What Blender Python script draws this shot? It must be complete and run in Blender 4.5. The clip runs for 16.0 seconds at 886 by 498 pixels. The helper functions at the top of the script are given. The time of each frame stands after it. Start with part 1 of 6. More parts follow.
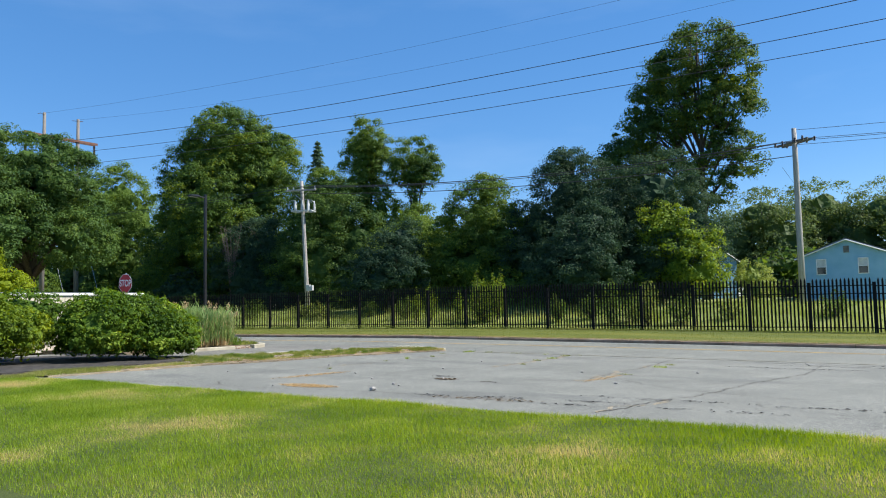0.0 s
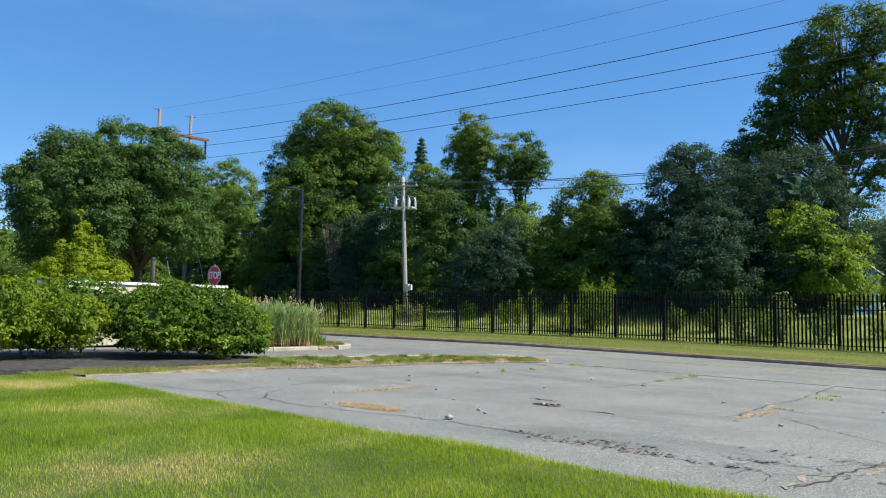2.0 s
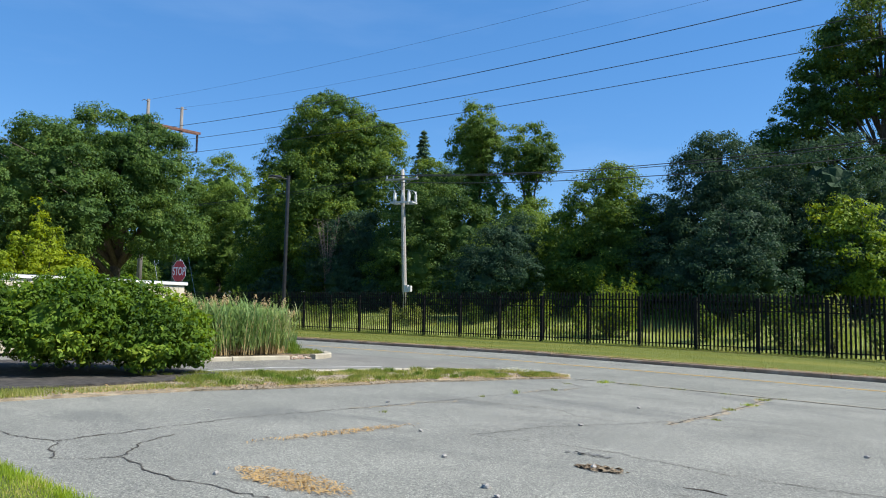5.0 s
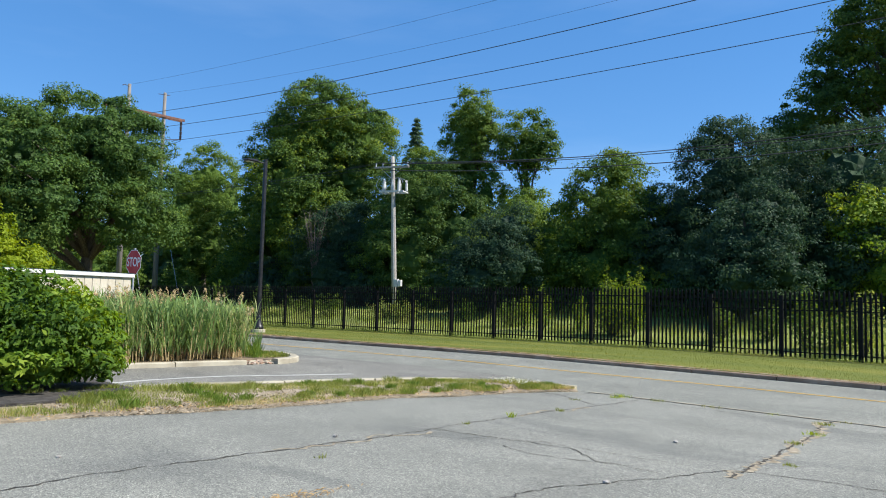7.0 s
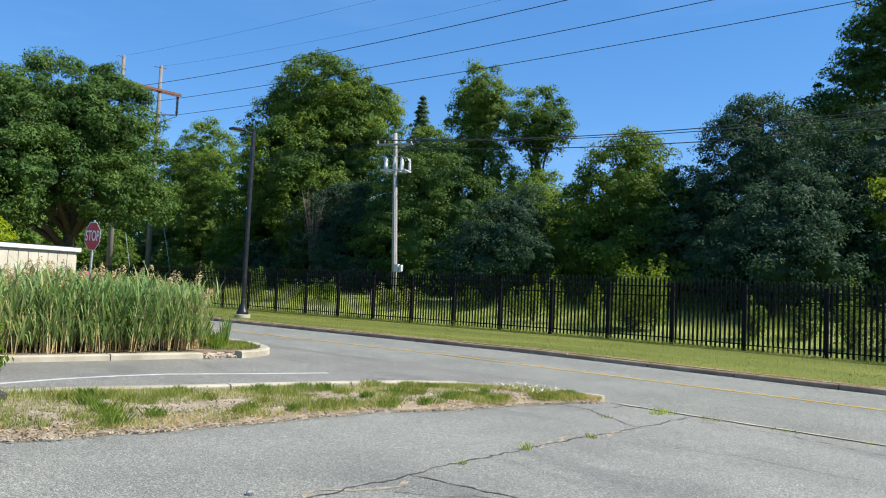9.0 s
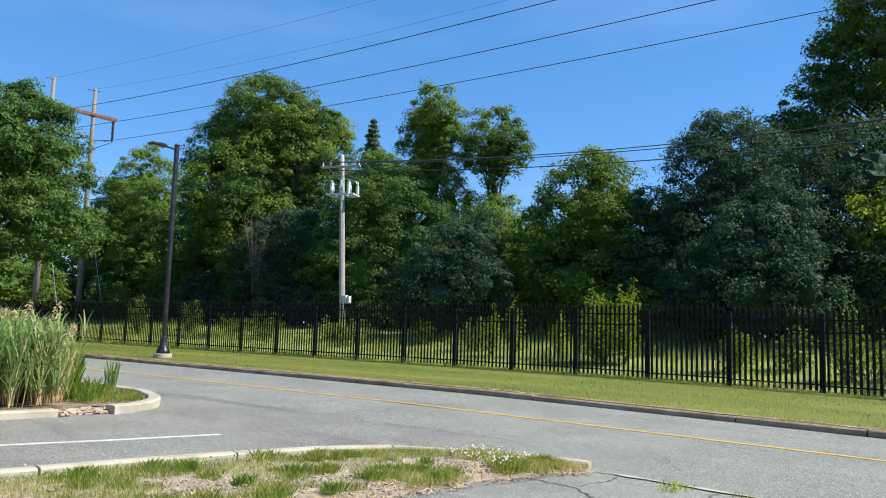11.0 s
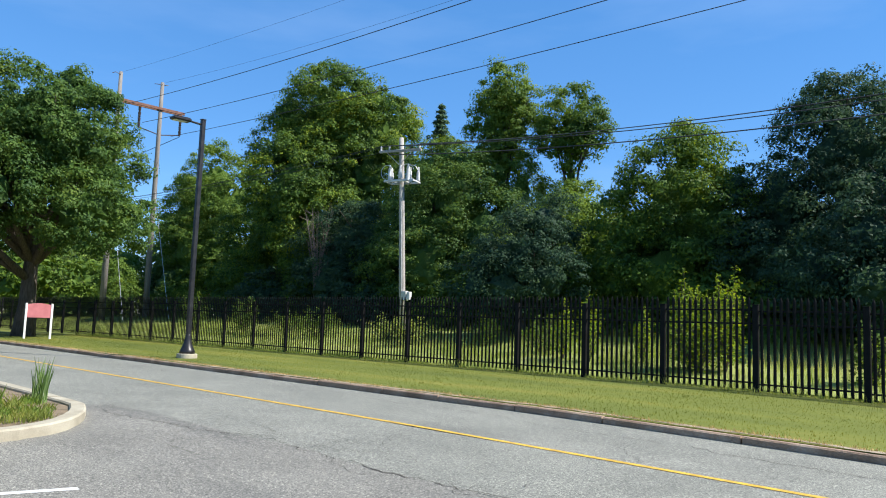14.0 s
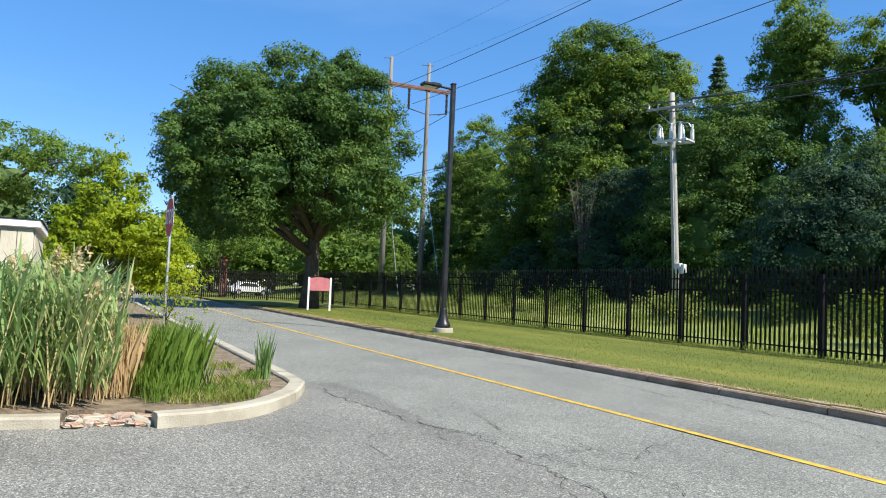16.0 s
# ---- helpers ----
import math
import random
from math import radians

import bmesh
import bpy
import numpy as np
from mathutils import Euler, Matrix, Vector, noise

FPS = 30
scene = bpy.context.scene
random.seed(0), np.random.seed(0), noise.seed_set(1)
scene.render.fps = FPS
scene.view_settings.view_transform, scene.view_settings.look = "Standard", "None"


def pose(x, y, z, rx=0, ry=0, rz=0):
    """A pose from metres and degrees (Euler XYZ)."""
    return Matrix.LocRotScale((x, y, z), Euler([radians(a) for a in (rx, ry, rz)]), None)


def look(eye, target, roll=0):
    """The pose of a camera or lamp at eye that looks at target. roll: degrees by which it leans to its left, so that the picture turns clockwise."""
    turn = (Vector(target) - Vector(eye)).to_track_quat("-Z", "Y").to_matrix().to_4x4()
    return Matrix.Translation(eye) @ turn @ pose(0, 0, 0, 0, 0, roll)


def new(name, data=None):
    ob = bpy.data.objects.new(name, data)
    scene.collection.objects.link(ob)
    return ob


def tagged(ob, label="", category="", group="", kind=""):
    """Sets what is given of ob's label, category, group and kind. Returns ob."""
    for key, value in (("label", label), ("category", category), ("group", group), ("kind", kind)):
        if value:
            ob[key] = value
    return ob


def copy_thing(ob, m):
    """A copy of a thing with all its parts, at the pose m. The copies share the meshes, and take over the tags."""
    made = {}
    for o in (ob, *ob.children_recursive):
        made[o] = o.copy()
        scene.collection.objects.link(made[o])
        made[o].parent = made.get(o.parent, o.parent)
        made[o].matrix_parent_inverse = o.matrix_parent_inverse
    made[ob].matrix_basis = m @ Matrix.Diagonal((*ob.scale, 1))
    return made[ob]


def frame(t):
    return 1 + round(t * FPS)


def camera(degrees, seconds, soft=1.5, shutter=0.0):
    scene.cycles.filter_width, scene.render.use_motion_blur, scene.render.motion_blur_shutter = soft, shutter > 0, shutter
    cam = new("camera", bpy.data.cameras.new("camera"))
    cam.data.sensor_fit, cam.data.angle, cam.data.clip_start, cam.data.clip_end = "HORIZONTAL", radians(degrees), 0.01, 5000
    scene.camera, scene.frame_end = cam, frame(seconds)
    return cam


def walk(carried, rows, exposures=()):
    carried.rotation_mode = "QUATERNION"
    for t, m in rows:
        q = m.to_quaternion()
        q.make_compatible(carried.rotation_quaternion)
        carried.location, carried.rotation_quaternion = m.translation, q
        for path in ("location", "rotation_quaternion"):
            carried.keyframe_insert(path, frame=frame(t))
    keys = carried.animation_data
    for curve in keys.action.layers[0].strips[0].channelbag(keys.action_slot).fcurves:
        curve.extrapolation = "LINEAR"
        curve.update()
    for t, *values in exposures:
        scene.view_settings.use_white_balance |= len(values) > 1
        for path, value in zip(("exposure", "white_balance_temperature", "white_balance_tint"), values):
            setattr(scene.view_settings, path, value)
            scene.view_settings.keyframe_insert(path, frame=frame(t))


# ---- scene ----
cam = camera(60.3, 16.0, 1.05)
METRES, EYE, TILT, LEAN, TURN = 23.76, 1.283, 0.0, 0.0, 32.5
ROWS = [
    (0.0, 0.0, 0.0, 0.0, 0.09, 4.18, 1.18),
    (0.5, -0.0008, 0.033, -0.0003, 2.77, 3.89, 0.16),
    (1.0, 0.0012, 0.0639, 0.0014, 3.91, 6.34, -0.4),
    (1.5, 0.0005, 0.0952, -0.0002, 3.55, 5.63, -2.14),
    (2.0, 0.0006, 0.1249, -0.0001, 7.85, 4.44, -0.9),
    (2.5, -0.0017, 0.1559, -0.0002, 8.06, 4.09, -1.17),
    (3.0, -0.0046, 0.1884, -0.0018, 6.98, 5.27, 0.31),
    (3.5, -0.0076, 0.2192, -0.0022, 6.5, 5.3, 0.89),
    (4.0, -0.0113, 0.2493, -0.0028, 7.36, 6.24, 0.87),
    (4.5, -0.0138, 0.2795, -0.0025, 9.44, 5.66, 0.1),
    (5.0, -0.0171, 0.3103, -0.0021, 8.2, 4.73, -1.25),
    (7.5, -0.0254, 0.4743, 0.0012, 7.8, 4.17, -1.7),
    (8.0, -0.0287, 0.5069, 0.0011, 8.46, 3.28, -2.94),
    (10.5, -0.0397, 0.6752, -0.0007, 6.95, 4.82, -1.36),
    (11.0, -0.0391, 0.7108, 0.0003, 5.22, 6.02, -1.77),
    (11.5, -0.0358, 0.7438, -0.0017, 2.95, 4.64, -2.37),
    (12.0, -0.0305, 0.7755, -0.0009, 3.25, 6.58, -1.91),
    (12.5, -0.0276, 0.8052, -0.001, 3.15, 6.0, -3.86),
    (13.0, -0.0248, 0.837, -0.0004, 2.03, 6.6, -2.61),
    (13.5, -0.023, 0.8665, -0.0006, 4.3, 6.06, -2.23),
    (14.0, -0.0216, 0.8936, -0.0008, 11.58, 5.83, -2.07),
    (14.5, -0.0232, 0.9205, -0.0012, 16.1, 4.29, -3.56),
    (15.0, -0.0279, 0.9482, -0.0015, 19.74, 2.77, -3.15),
    (15.5, -0.0347, 0.974, -0.0022, 22.98, 2.11, -4.49),
    (16.0, -0.0419, 0.9942, -0.0025, 31.81, 3.22, -2.52),
]
walk(cam, [(t, pose(0, 0, EYE, TILT, LEAN, TURN) @ pose(METRES * x, METRES * y, METRES * z, 90 + pitch, roll, yaw)) for t, x, y, z, yaw, pitch, roll in ROWS],
     [(0.0, 0.76), (3.5, 0.78), (8.0, 0.84), (11.0, 0.95), (13.5, 1.0), (16.0, 0.96)])

# ---- world and sun ----
SUN_DIR = Vector((0.85, 0.50, 1.08)).normalized()
world = bpy.data.worlds.new("sky")
scene.world = world
world.use_nodes = True
wn = world.node_tree.nodes
wl = world.node_tree.links
wn.clear()
sky = wn.new("ShaderNodeTexSky")
sky.sky_type = 'NISHITA'
sky.sun_disc = False
sky.sun_elevation = math.asin(SUN_DIR.z)
sky.sun_rotation = math.atan2(SUN_DIR.x, SUN_DIR.y)
sky.altitude = 900
sky.air_density, sky.dust_density, sky.ozone_density = 1.0, 0.05, 2.5
# thin cirrus streaks
tc = wn.new("ShaderNodeTexCoord")
mp = wn.new("ShaderNodeMapping")
mp.inputs["Scale"].default_value = (1.3, 1.0, 5.0)
mp.inputs["Rotation"].default_value = (0.25, 0.5, 0.4)
nz = wn.new("ShaderNodeTexNoise")
nz.inputs["Scale"].default_value = 1.6
nz.inputs["Detail"].default_value = 6
nz.inputs["Roughness"].default_value = 0.55
rmp = wn.new("ShaderNodeMapRange")
rmp.inputs[1].default_value, rmp.inputs[2].default_value = 0.52, 0.85
rmp.inputs[3].default_value, rmp.inputs[4].default_value = 0.0, 0.10
cmix = wn.new("ShaderNodeMix")
cmix.data_type = 'RGBA'
cmix.inputs[7].default_value = (6.0, 7.0, 8.4, 1)
bg = wn.new("ShaderNodeBackground")
bg.inputs[1].default_value = 0.103
wo = wn.new("ShaderNodeOutputWorld")
wl.new(tc.outputs["Generated"], mp.inputs[0])
wl.new(mp.outputs[0], nz.inputs["Vector"])
wl.new(nz.outputs["Fac"], rmp.inputs[0])
wl.new(rmp.outputs[0], cmix.inputs[0])
deep = wn.new("ShaderNodeHueSaturation")
deep.inputs["Saturation"].default_value = 1.28
deep.inputs["Hue"].default_value = 0.503
wl.new(sky.outputs[0], deep.inputs["Color"])
haze = wn.new("ShaderNodeMix")
haze.data_type = 'RGBA'
haze.inputs[0].default_value = 0.4
haze.inputs[7].default_value = (0.68, 2.0, 4.5, 1)
wl.new(deep.outputs[0], haze.inputs[6])
wl.new(haze.outputs[2], cmix.inputs[6])
wl.new(cmix.outputs[2], bg.inputs[0])
wl.new(bg.outputs[0], wo.inputs[0])

sun = new("sun", bpy.data.lights.new("sun", 'SUN'))
sun.data.energy = 5.0
sun.data.angle = radians(0.55)
sun.data.color = (1.0, 0.95, 0.86)
sun.matrix_world = look(SUN_DIR * 60, (0, 0, 0))


# ---- materials ----
def mat(name):
    m = bpy.data.materials.new(name)
    m.use_nodes = True
    m.node_tree.nodes.clear()
    return m, m.node_tree.nodes, m.node_tree.links


def ramp(nodes, stops):
    r = nodes.new("ShaderNodeValToRGB")
    while len(r.color_ramp.elements) < len(stops):
        r.color_ramp.elements.new(0.5)
    for e, (p, c) in zip(r.color_ramp.elements, stops):
        e.position = p
        e.color = (*c, 1)
    return r


def surface(name, c1, c2, scale=4.0, rough=0.8, bump=0.2, metal=0.0, fine=40.0, c3=None, stretch=(1, 1, 1), spec=0.4):
    """Two-scale noise surface: broad mottling of c1 and c2, fine grain and bump."""
    m, n, l = mat(name)
    out = n.new("ShaderNodeOutputMaterial")
    bs = n.new("ShaderNodeBsdfPrincipled")
    geo = n.new("ShaderNodeTexCoord")
    ma = n.new("ShaderNodeMapping")
    ma.inputs["Scale"].default_value = stretch
    a = n.new("ShaderNodeTexNoise")
    a.inputs["Scale"].default_value = scale
    a.inputs["Detail"].default_value = 5
    b = n.new("ShaderNodeTexNoise")
    b.inputs["Scale"].default_value = fine
    b.inputs["Detail"].default_value = 4
    stops = [(0.3, c1), (0.7, c2)] if c3 is None else [(0.25, c1), (0.55, c2), (0.8, c3)]
    r = ramp(n, stops)
    add = n.new("ShaderNodeMath")
    add.operation = 'MULTIPLY_ADD'
    add.inputs[1].default_value, add.inputs[2].default_value = 0.35, -0.175
    add2 = n.new("ShaderNodeMath")
    add2.operation = 'ADD'
    bp = n.new("ShaderNodeBump")
    bp.inputs["Strength"].default_value = bump
    bp.inputs["Distance"].default_value = 0.02
    l.new(geo.outputs["Object"], ma.inputs[0])
    l.new(ma.outputs[0], a.inputs["Vector"])
    l.new(ma.outputs[0], b.inputs["Vector"])
    l.new(b.outputs["Fac"], add.inputs[0])
    l.new(a.outputs["Fac"], add2.inputs[0])
    l.new(add.outputs[0], add2.inputs[1])
    l.new(add2.outputs[0], r.inputs[0])
    l.new(r.outputs[0], bs.inputs["Base Color"])
    l.new(b.outputs["Fac"], bp.inputs["Height"])
    l.new(bp.outputs[0], bs.inputs["Normal"])
    bs.inputs["Roughness"].default_value = rough
    bs.inputs["Metallic"].default_value = metal
    bs.inputs["Specular IOR Level"].default_value = spec
    l.new(bs.outputs[0], out.inputs[0])
    return m


def leaf(name, dark, light, trans=0.35, rough=0.62, yellow=None, nscale=0.35, amp=1.2, stretch=(1, 1, 1), spec=0.2, glow=1.35):
    """Foliage: colour varies leaf by leaf and over broad patches, some light passes through."""
    m, n, l = mat(name)
    out = n.new("ShaderNodeOutputMaterial")
    bs = n.new("ShaderNodeBsdfPrincipled")
    tr = n.new("ShaderNodeBsdfTranslucent")
    mx = n.new("ShaderNodeMixShader")
    mx.inputs[0].default_value = trans
    g = n.new("ShaderNodeNewGeometry")
    tcn = n.new("ShaderNodeTexCoord")
    nzn = n.new("ShaderNodeTexNoise")
    nzn.inputs["Scale"].default_value = nscale
    nzn.inputs["Detail"].default_value = 2
    mul = n.new("ShaderNodeMath")
    mul.operation = 'MULTIPLY_ADD'
    mul.inputs[1].default_value = 0.55
    lm = n.new("ShaderNodeMapping")
    lm.inputs["Scale"].default_value = stretch
    l.new(tcn.outputs["Object"], lm.inputs[0])
    l.new(lm.outputs[0], nzn.inputs["Vector"])
    l.new(g.outputs["Random Per Island"], mul.inputs[0])
    sub = n.new("ShaderNodeMath")
    sub.operation = 'MULTIPLY_ADD'
    sub.inputs[1].default_value, sub.inputs[2].default_value = amp, 0.22 - amp / 2
    l.new(nzn.outputs["Fac"], sub.inputs[0])
    l.new(sub.outputs[0], mul.inputs[2])
    r = ramp(n, [(0.05, dark), (0.95, light)] if yellow is None else [(0.05, dark), (0.7, light), (0.97, yellow)])
    l.new(mul.outputs[0], r.inputs[0])
    l.new(r.outputs[0], bs.inputs["Base Color"])
    hs = n.new("ShaderNodeHueSaturation")
    hs.inputs["Hue"].default_value = 0.475
    hs.inputs["Saturation"].default_value = 1.1
    hs.inputs["Value"].default_value = glow
    l.new(r.outputs[0], hs.inputs["Color"])
    l.new(hs.outputs[0], tr.inputs["Color"])
    bs.inputs["Roughness"].default_value = rough
    bs.inputs["Specular IOR Level"].default_value = spec
    l.new(bs.outputs[0], mx.inputs[1])
    l.new(tr.outputs[0], mx.inputs[2])
    l.new(mx.outputs[0], out.inputs[0])
    return m


def asphalt(name, lo, hi, patch, stain=0.5, stone=42.0, grain=55.0):
    """Worn asphalt: aggregate, broad fading, darker oily stains with their own outline."""
    m, n, l = mat(name)
    out = n.new("ShaderNodeOutputMaterial")
    bs = n.new("ShaderNodeBsdfPrincipled")
    tcn = n.new("ShaderNodeTexCoord")
    vo = n.new("ShaderNodeTexVoronoi")
    vo.inputs["Scale"].default_value = stone
    big = n.new("ShaderNodeTexNoise")
    big.inputs["Scale"].default_value = 0.6
    big.inputs["Detail"].default_value = 7
    big.inputs["Roughness"].default_value = 0.62
    mid = n.new("ShaderNodeTexNoise")
    mid.inputs["Scale"].default_value = 14
    mid.inputs["Detail"].default_value = 5
    st = n.new("ShaderNodeTexNoise")
    st.inputs["Scale"].default_value = 0.5
    st.inputs["Detail"].default_value = 8
    st.inputs["Distortion"].default_value = 0.6
    mst = n.new("ShaderNodeMapping")
    mst.inputs["Scale"].default_value = (0.55, 1.5, 1)
    mst.inputs["Location"].default_value = (3.7, 1.3, 0)
    for o in (vo, big, mid):
        l.new(tcn.outputs["Object"], o.inputs["Vector"])
    l.new(tcn.outputs["Object"], mst.inputs[0])
    l.new(mst.outputs[0], st.inputs["Vector"])
    r = ramp(n, [(0.3, lo), (0.68, hi)])
    ad = n.new("ShaderNodeMath")
    ad.operation = 'MULTIPLY_ADD'
    ad.inputs[1].default_value = 0.4
    l.new(mid.outputs["Fac"], ad.inputs[0])
    sb = n.new("ShaderNodeMath")
    sb.operation = 'SUBTRACT'
    sb.inputs[1].default_value = 0.2
    l.new(big.outputs["Fac"], sb.inputs[0])
    l.new(sb.outputs[0], ad.inputs[2])
    l.new(ad.outputs[0], r.inputs[0])
    sr = n.new("ShaderNodeMapRange")
    sr.inputs[1].default_value, sr.inputs[2].default_value = 0.56, 0.66
    sr.inputs[3].default_value, sr.inputs[4].default_value = 0.0, stain
    l.new(st.outputs["Fac"], sr.inputs[0])
    mx = n.new("ShaderNodeMix")
    mx.data_type = 'RGBA'
    mx.inputs[7].default_value = (*patch, 1)
    l.new(sr.outputs[0], mx.inputs[0])
    l.new(r.outputs[0], mx.inputs[6])
    ag = n.new("ShaderNodeMix")
    ag.data_type = 'RGBA'
    ag.blend_type = 'MULTIPLY'
    ag.inputs[0].default_value = 1.0
    agr = ramp(n, [(0.0, (0.40, 0.40, 0.40)), (0.35, (0.90, 0.90, 0.89)), (0.78, (1.08, 1.08, 1.06)), (1.0, (2.0, 1.97, 1.90))])
    sep = n.new("ShaderNodeSeparateColor")
    l.new(vo.outputs["Color"], sep.inputs[0])
    l.new(sep.outputs[0], agr.inputs[0])
    mot = n.new("ShaderNodeTexNoise")
    mot.inputs["Scale"].default_value = grain
    mot.inputs["Detail"].default_value = 6
    mot.inputs["Roughness"].default_value = 0.8
    l.new(tcn.outputs["Object"], mot.inputs["Vector"])
    mor = ramp(n, [(0.35, (0.48, 0.48, 0.48)), (0.5, (0.98, 0.98, 0.98)), (0.65, (1.65, 1.62, 1.58))])
    l.new(mot.outputs["Fac"], mor.inputs[0])
    mo2 = n.new("ShaderNodeMix")
    mo2.data_type = 'RGBA'
    mo2.blend_type = 'MULTIPLY'
    mo2.inputs[0].default_value = 1.0
    l.new(mx.outputs[2], mo2.inputs[6])
    l.new(mor.outputs[0], mo2.inputs[7])
    l.new(mo2.outputs[2], ag.inputs[6])
    l.new(agr.outputs[0], ag.inputs[7])
    l.new(ag.outputs[2], bs.inputs["Base Color"])
    bp = n.new("ShaderNodeBump")
    bp.inputs["Strength"].default_value = 0.3
    bp.inputs["Distance"].default_value = 0.006
    l.new(vo.outputs["Distance"], bp.inputs["Height"])
    bp.invert = True
    l.new(bp.outputs[0], bs.inputs["Normal"])
    bs.inputs["Roughness"].default_value = 0.78
    bs.inputs["Specular IOR Level"].default_value = 0.35
    l.new(bs.outputs[0], out.inputs[0])
    return m


M_LOT = asphalt("worn_lot_asphalt", (0.153, 0.156, 0.139), (0.214, 0.217, 0.193), (0.085, 0.09, 0.086), 0.38, 135.0)
M_ROAD = asphalt("road_asphalt", (0.148, 0.152, 0.134), (0.20, 0.204, 0.18), (0.125, 0.128, 0.115), 0.4, 85.0)
M_SIDE = asphalt("side_road_asphalt", (0.138, 0.135, 0.121), (0.195, 0.192, 0.172), (0.10, 0.10, 0.092), 0.5, 85.0)
M_SOIL = surface("lawn_soil", (0.028, 0.045, 0.006), (0.06, 0.08, 0.012), 1.2, 0.95, 0.8, fine=45, c3=(0.12, 0.105, 0.03))
M_VERGE = surface("verge_turf", (0.062, 0.085, 0.008), (0.112, 0.130, 0.013), 0.5, 0.95, 0.6, fine=14, c3=(0.19, 0.175, 0.03), stretch=(0.16, 1, 1))
M_FIELD = surface("meadow_turf", (0.14, 0.185, 0.042), (0.245, 0.285, 0.075), 0.6, 0.95, 0.8, fine=25, c3=(0.20, 0.20, 0.08))
M_GROUND = surface("earth", (0.06, 0.08, 0.025), (0.12, 0.13, 0.05), 0.05, 0.95, 0.3, fine=2.0)
M_GRAVEL = surface("dry_gravel_soil", (0.15, 0.12, 0.08), (0.30, 0.245, 0.17), 5.0, 0.95, 1.0, fine=38, c3=(0.46, 0.40, 0.30))
M_MULCH = surface("dark_mulch", (0.016, 0.015, 0.014), (0.055, 0.050, 0.046), 8, 0.95, 1.0, fine=50, c3=(0.10, 0.09, 0.08))
M_BED = surface("bed_soil", (0.10, 0.075, 0.05), (0.24, 0.185, 0.12), 6, 0.95, 0.9, fine=50)
M_GRANITE = surface("granite_kerb", (0.18, 0.115, 0.07), (0.31, 0.215, 0.145), 2.2, 0.85, 0.9, fine=30, c3=(0.44, 0.35, 0.26))
M_CONCRETE = surface("pale_concrete_kerb", (0.25, 0.222, 0.165), (0.36, 0.33, 0.255), 2.5, 0.85, 0.4, fine=70, c3=(0.43, 0.40, 0.32))
M_RUBBLE = surface("rubble_stone", (0.22, 0.12, 0.08), (0.5, 0.44, 0.37), 9, 0.9, 0.6, fine=60)
M_BRICKBIT = surface("reddish_rubble", (0.28, 0.165, 0.11), (0.44, 0.32, 0.23), 9, 0.9, 0.6, fine=60)
M_YELLOW = surface("worn_yellow_paint", (0.36, 0.22, 0.03), (0.62, 0.40, 0.05), 7, 0.7, 0.3, fine=90)
M_WHITE = surface("white_road_paint", (0.36, 0.36, 0.345), (0.60, 0.60, 0.58), 6, 0.7, 0.3, fine=90)
M_CRACK = surface("crack_dirt", (0.035, 0.032, 0.027), (0.10, 0.09, 0.075), 8, 0.95, 0.8, fine=90)
M_GRIT = surface("crack_grit", (0.22, 0.18, 0.12), (0.40, 0.35, 0.26), 12, 0.95, 0.9, fine=90)
M_STRAW = leaf("dry_straw", (0.34, 0.22, 0.085), (0.56, 0.40, 0.18), 0.2)
M_FENCE = surface("black_fence_enamel", (0.004, 0.004, 0.0045), (0.009, 0.009, 0.010), 6, 0.6, 0.1, 0.0, fine=80, spec=0.12)
M_LAMP = surface("dark_bronze_enamel", (0.012, 0.012, 0.014), (0.03, 0.03, 0.032), 5, 0.35, 0.1, 0.2, fine=60)
M_LENS = surface("lamp_lens", (0.45, 0.46, 0.48), (0.6, 0.6, 0.6), 3, 0.2, 0.0)
M_POLE = surface("weathered_pole_wood", (0.27, 0.255, 0.235), (0.43, 0.41, 0.385), 3, 0.85, 0.6, fine=35, stretch=(6, 6, 0.4))
M_POLEB = surface("brown_pole_wood", (0.13, 0.118, 0.105), (0.225, 0.21, 0.195), 3, 0.85, 0.6, fine=35, stretch=(6, 6, 0.4))
M_ARMRUST = surface("rusty_crossarm", (0.11, 0.05, 0.035), (0.20, 0.10, 0.07), 3, 0.8, 0.4, fine=50)
M_STEEL = surface("galvanised_steel", (0.36, 0.37, 0.38), (0.55, 0.56, 0.57), 5, 0.45, 0.15, 0.7, fine=60)
M_GREYBOX = surface("grey_fitting", (0.45, 0.46, 0.46), (0.62, 0.62, 0.61), 5, 0.5, 0.1, 0.1, fine=40)
M_INSUL = surface("brown_insulator", (0.03, 0.02, 0.018), (0.07, 0.05, 0.045), 5, 0.3, 0.1, fine=40)
M_WIRE = surface("line_wire", (0.02, 0.021, 0.024), (0.045, 0.046, 0.05), 2, 0.6, 0.0)
M_RED = surface("sign_red", (0.42, 0.020, 0.028), (0.54, 0.034, 0.042), 5, 0.45, 0.05, fine=50)
M_SIGNW = surface("sign_white", (0.68, 0.68, 0.67), (0.82, 0.82, 0.80), 5, 0.45, 0.05, fine=50)
M_BOARD = surface("faded_red_board", (0.40, 0.12, 0.13), (0.52, 0.18, 0.19), 2.5, 0.6, 0.15, fine=40)
M_WHITEPOST = surface("white_painted_post", (0.66, 0.65, 0.62), (0.82, 0.81, 0.78), 5, 0.6, 0.2, fine=60)
M_SIDING = surface("cream_siding", (0.40, 0.36, 0.27), (0.53, 0.48, 0.38), 1.4, 0.75, 0.25, fine=30, stretch=(1, 1, 0.35), c3=(0.58, 0.54, 0.44))
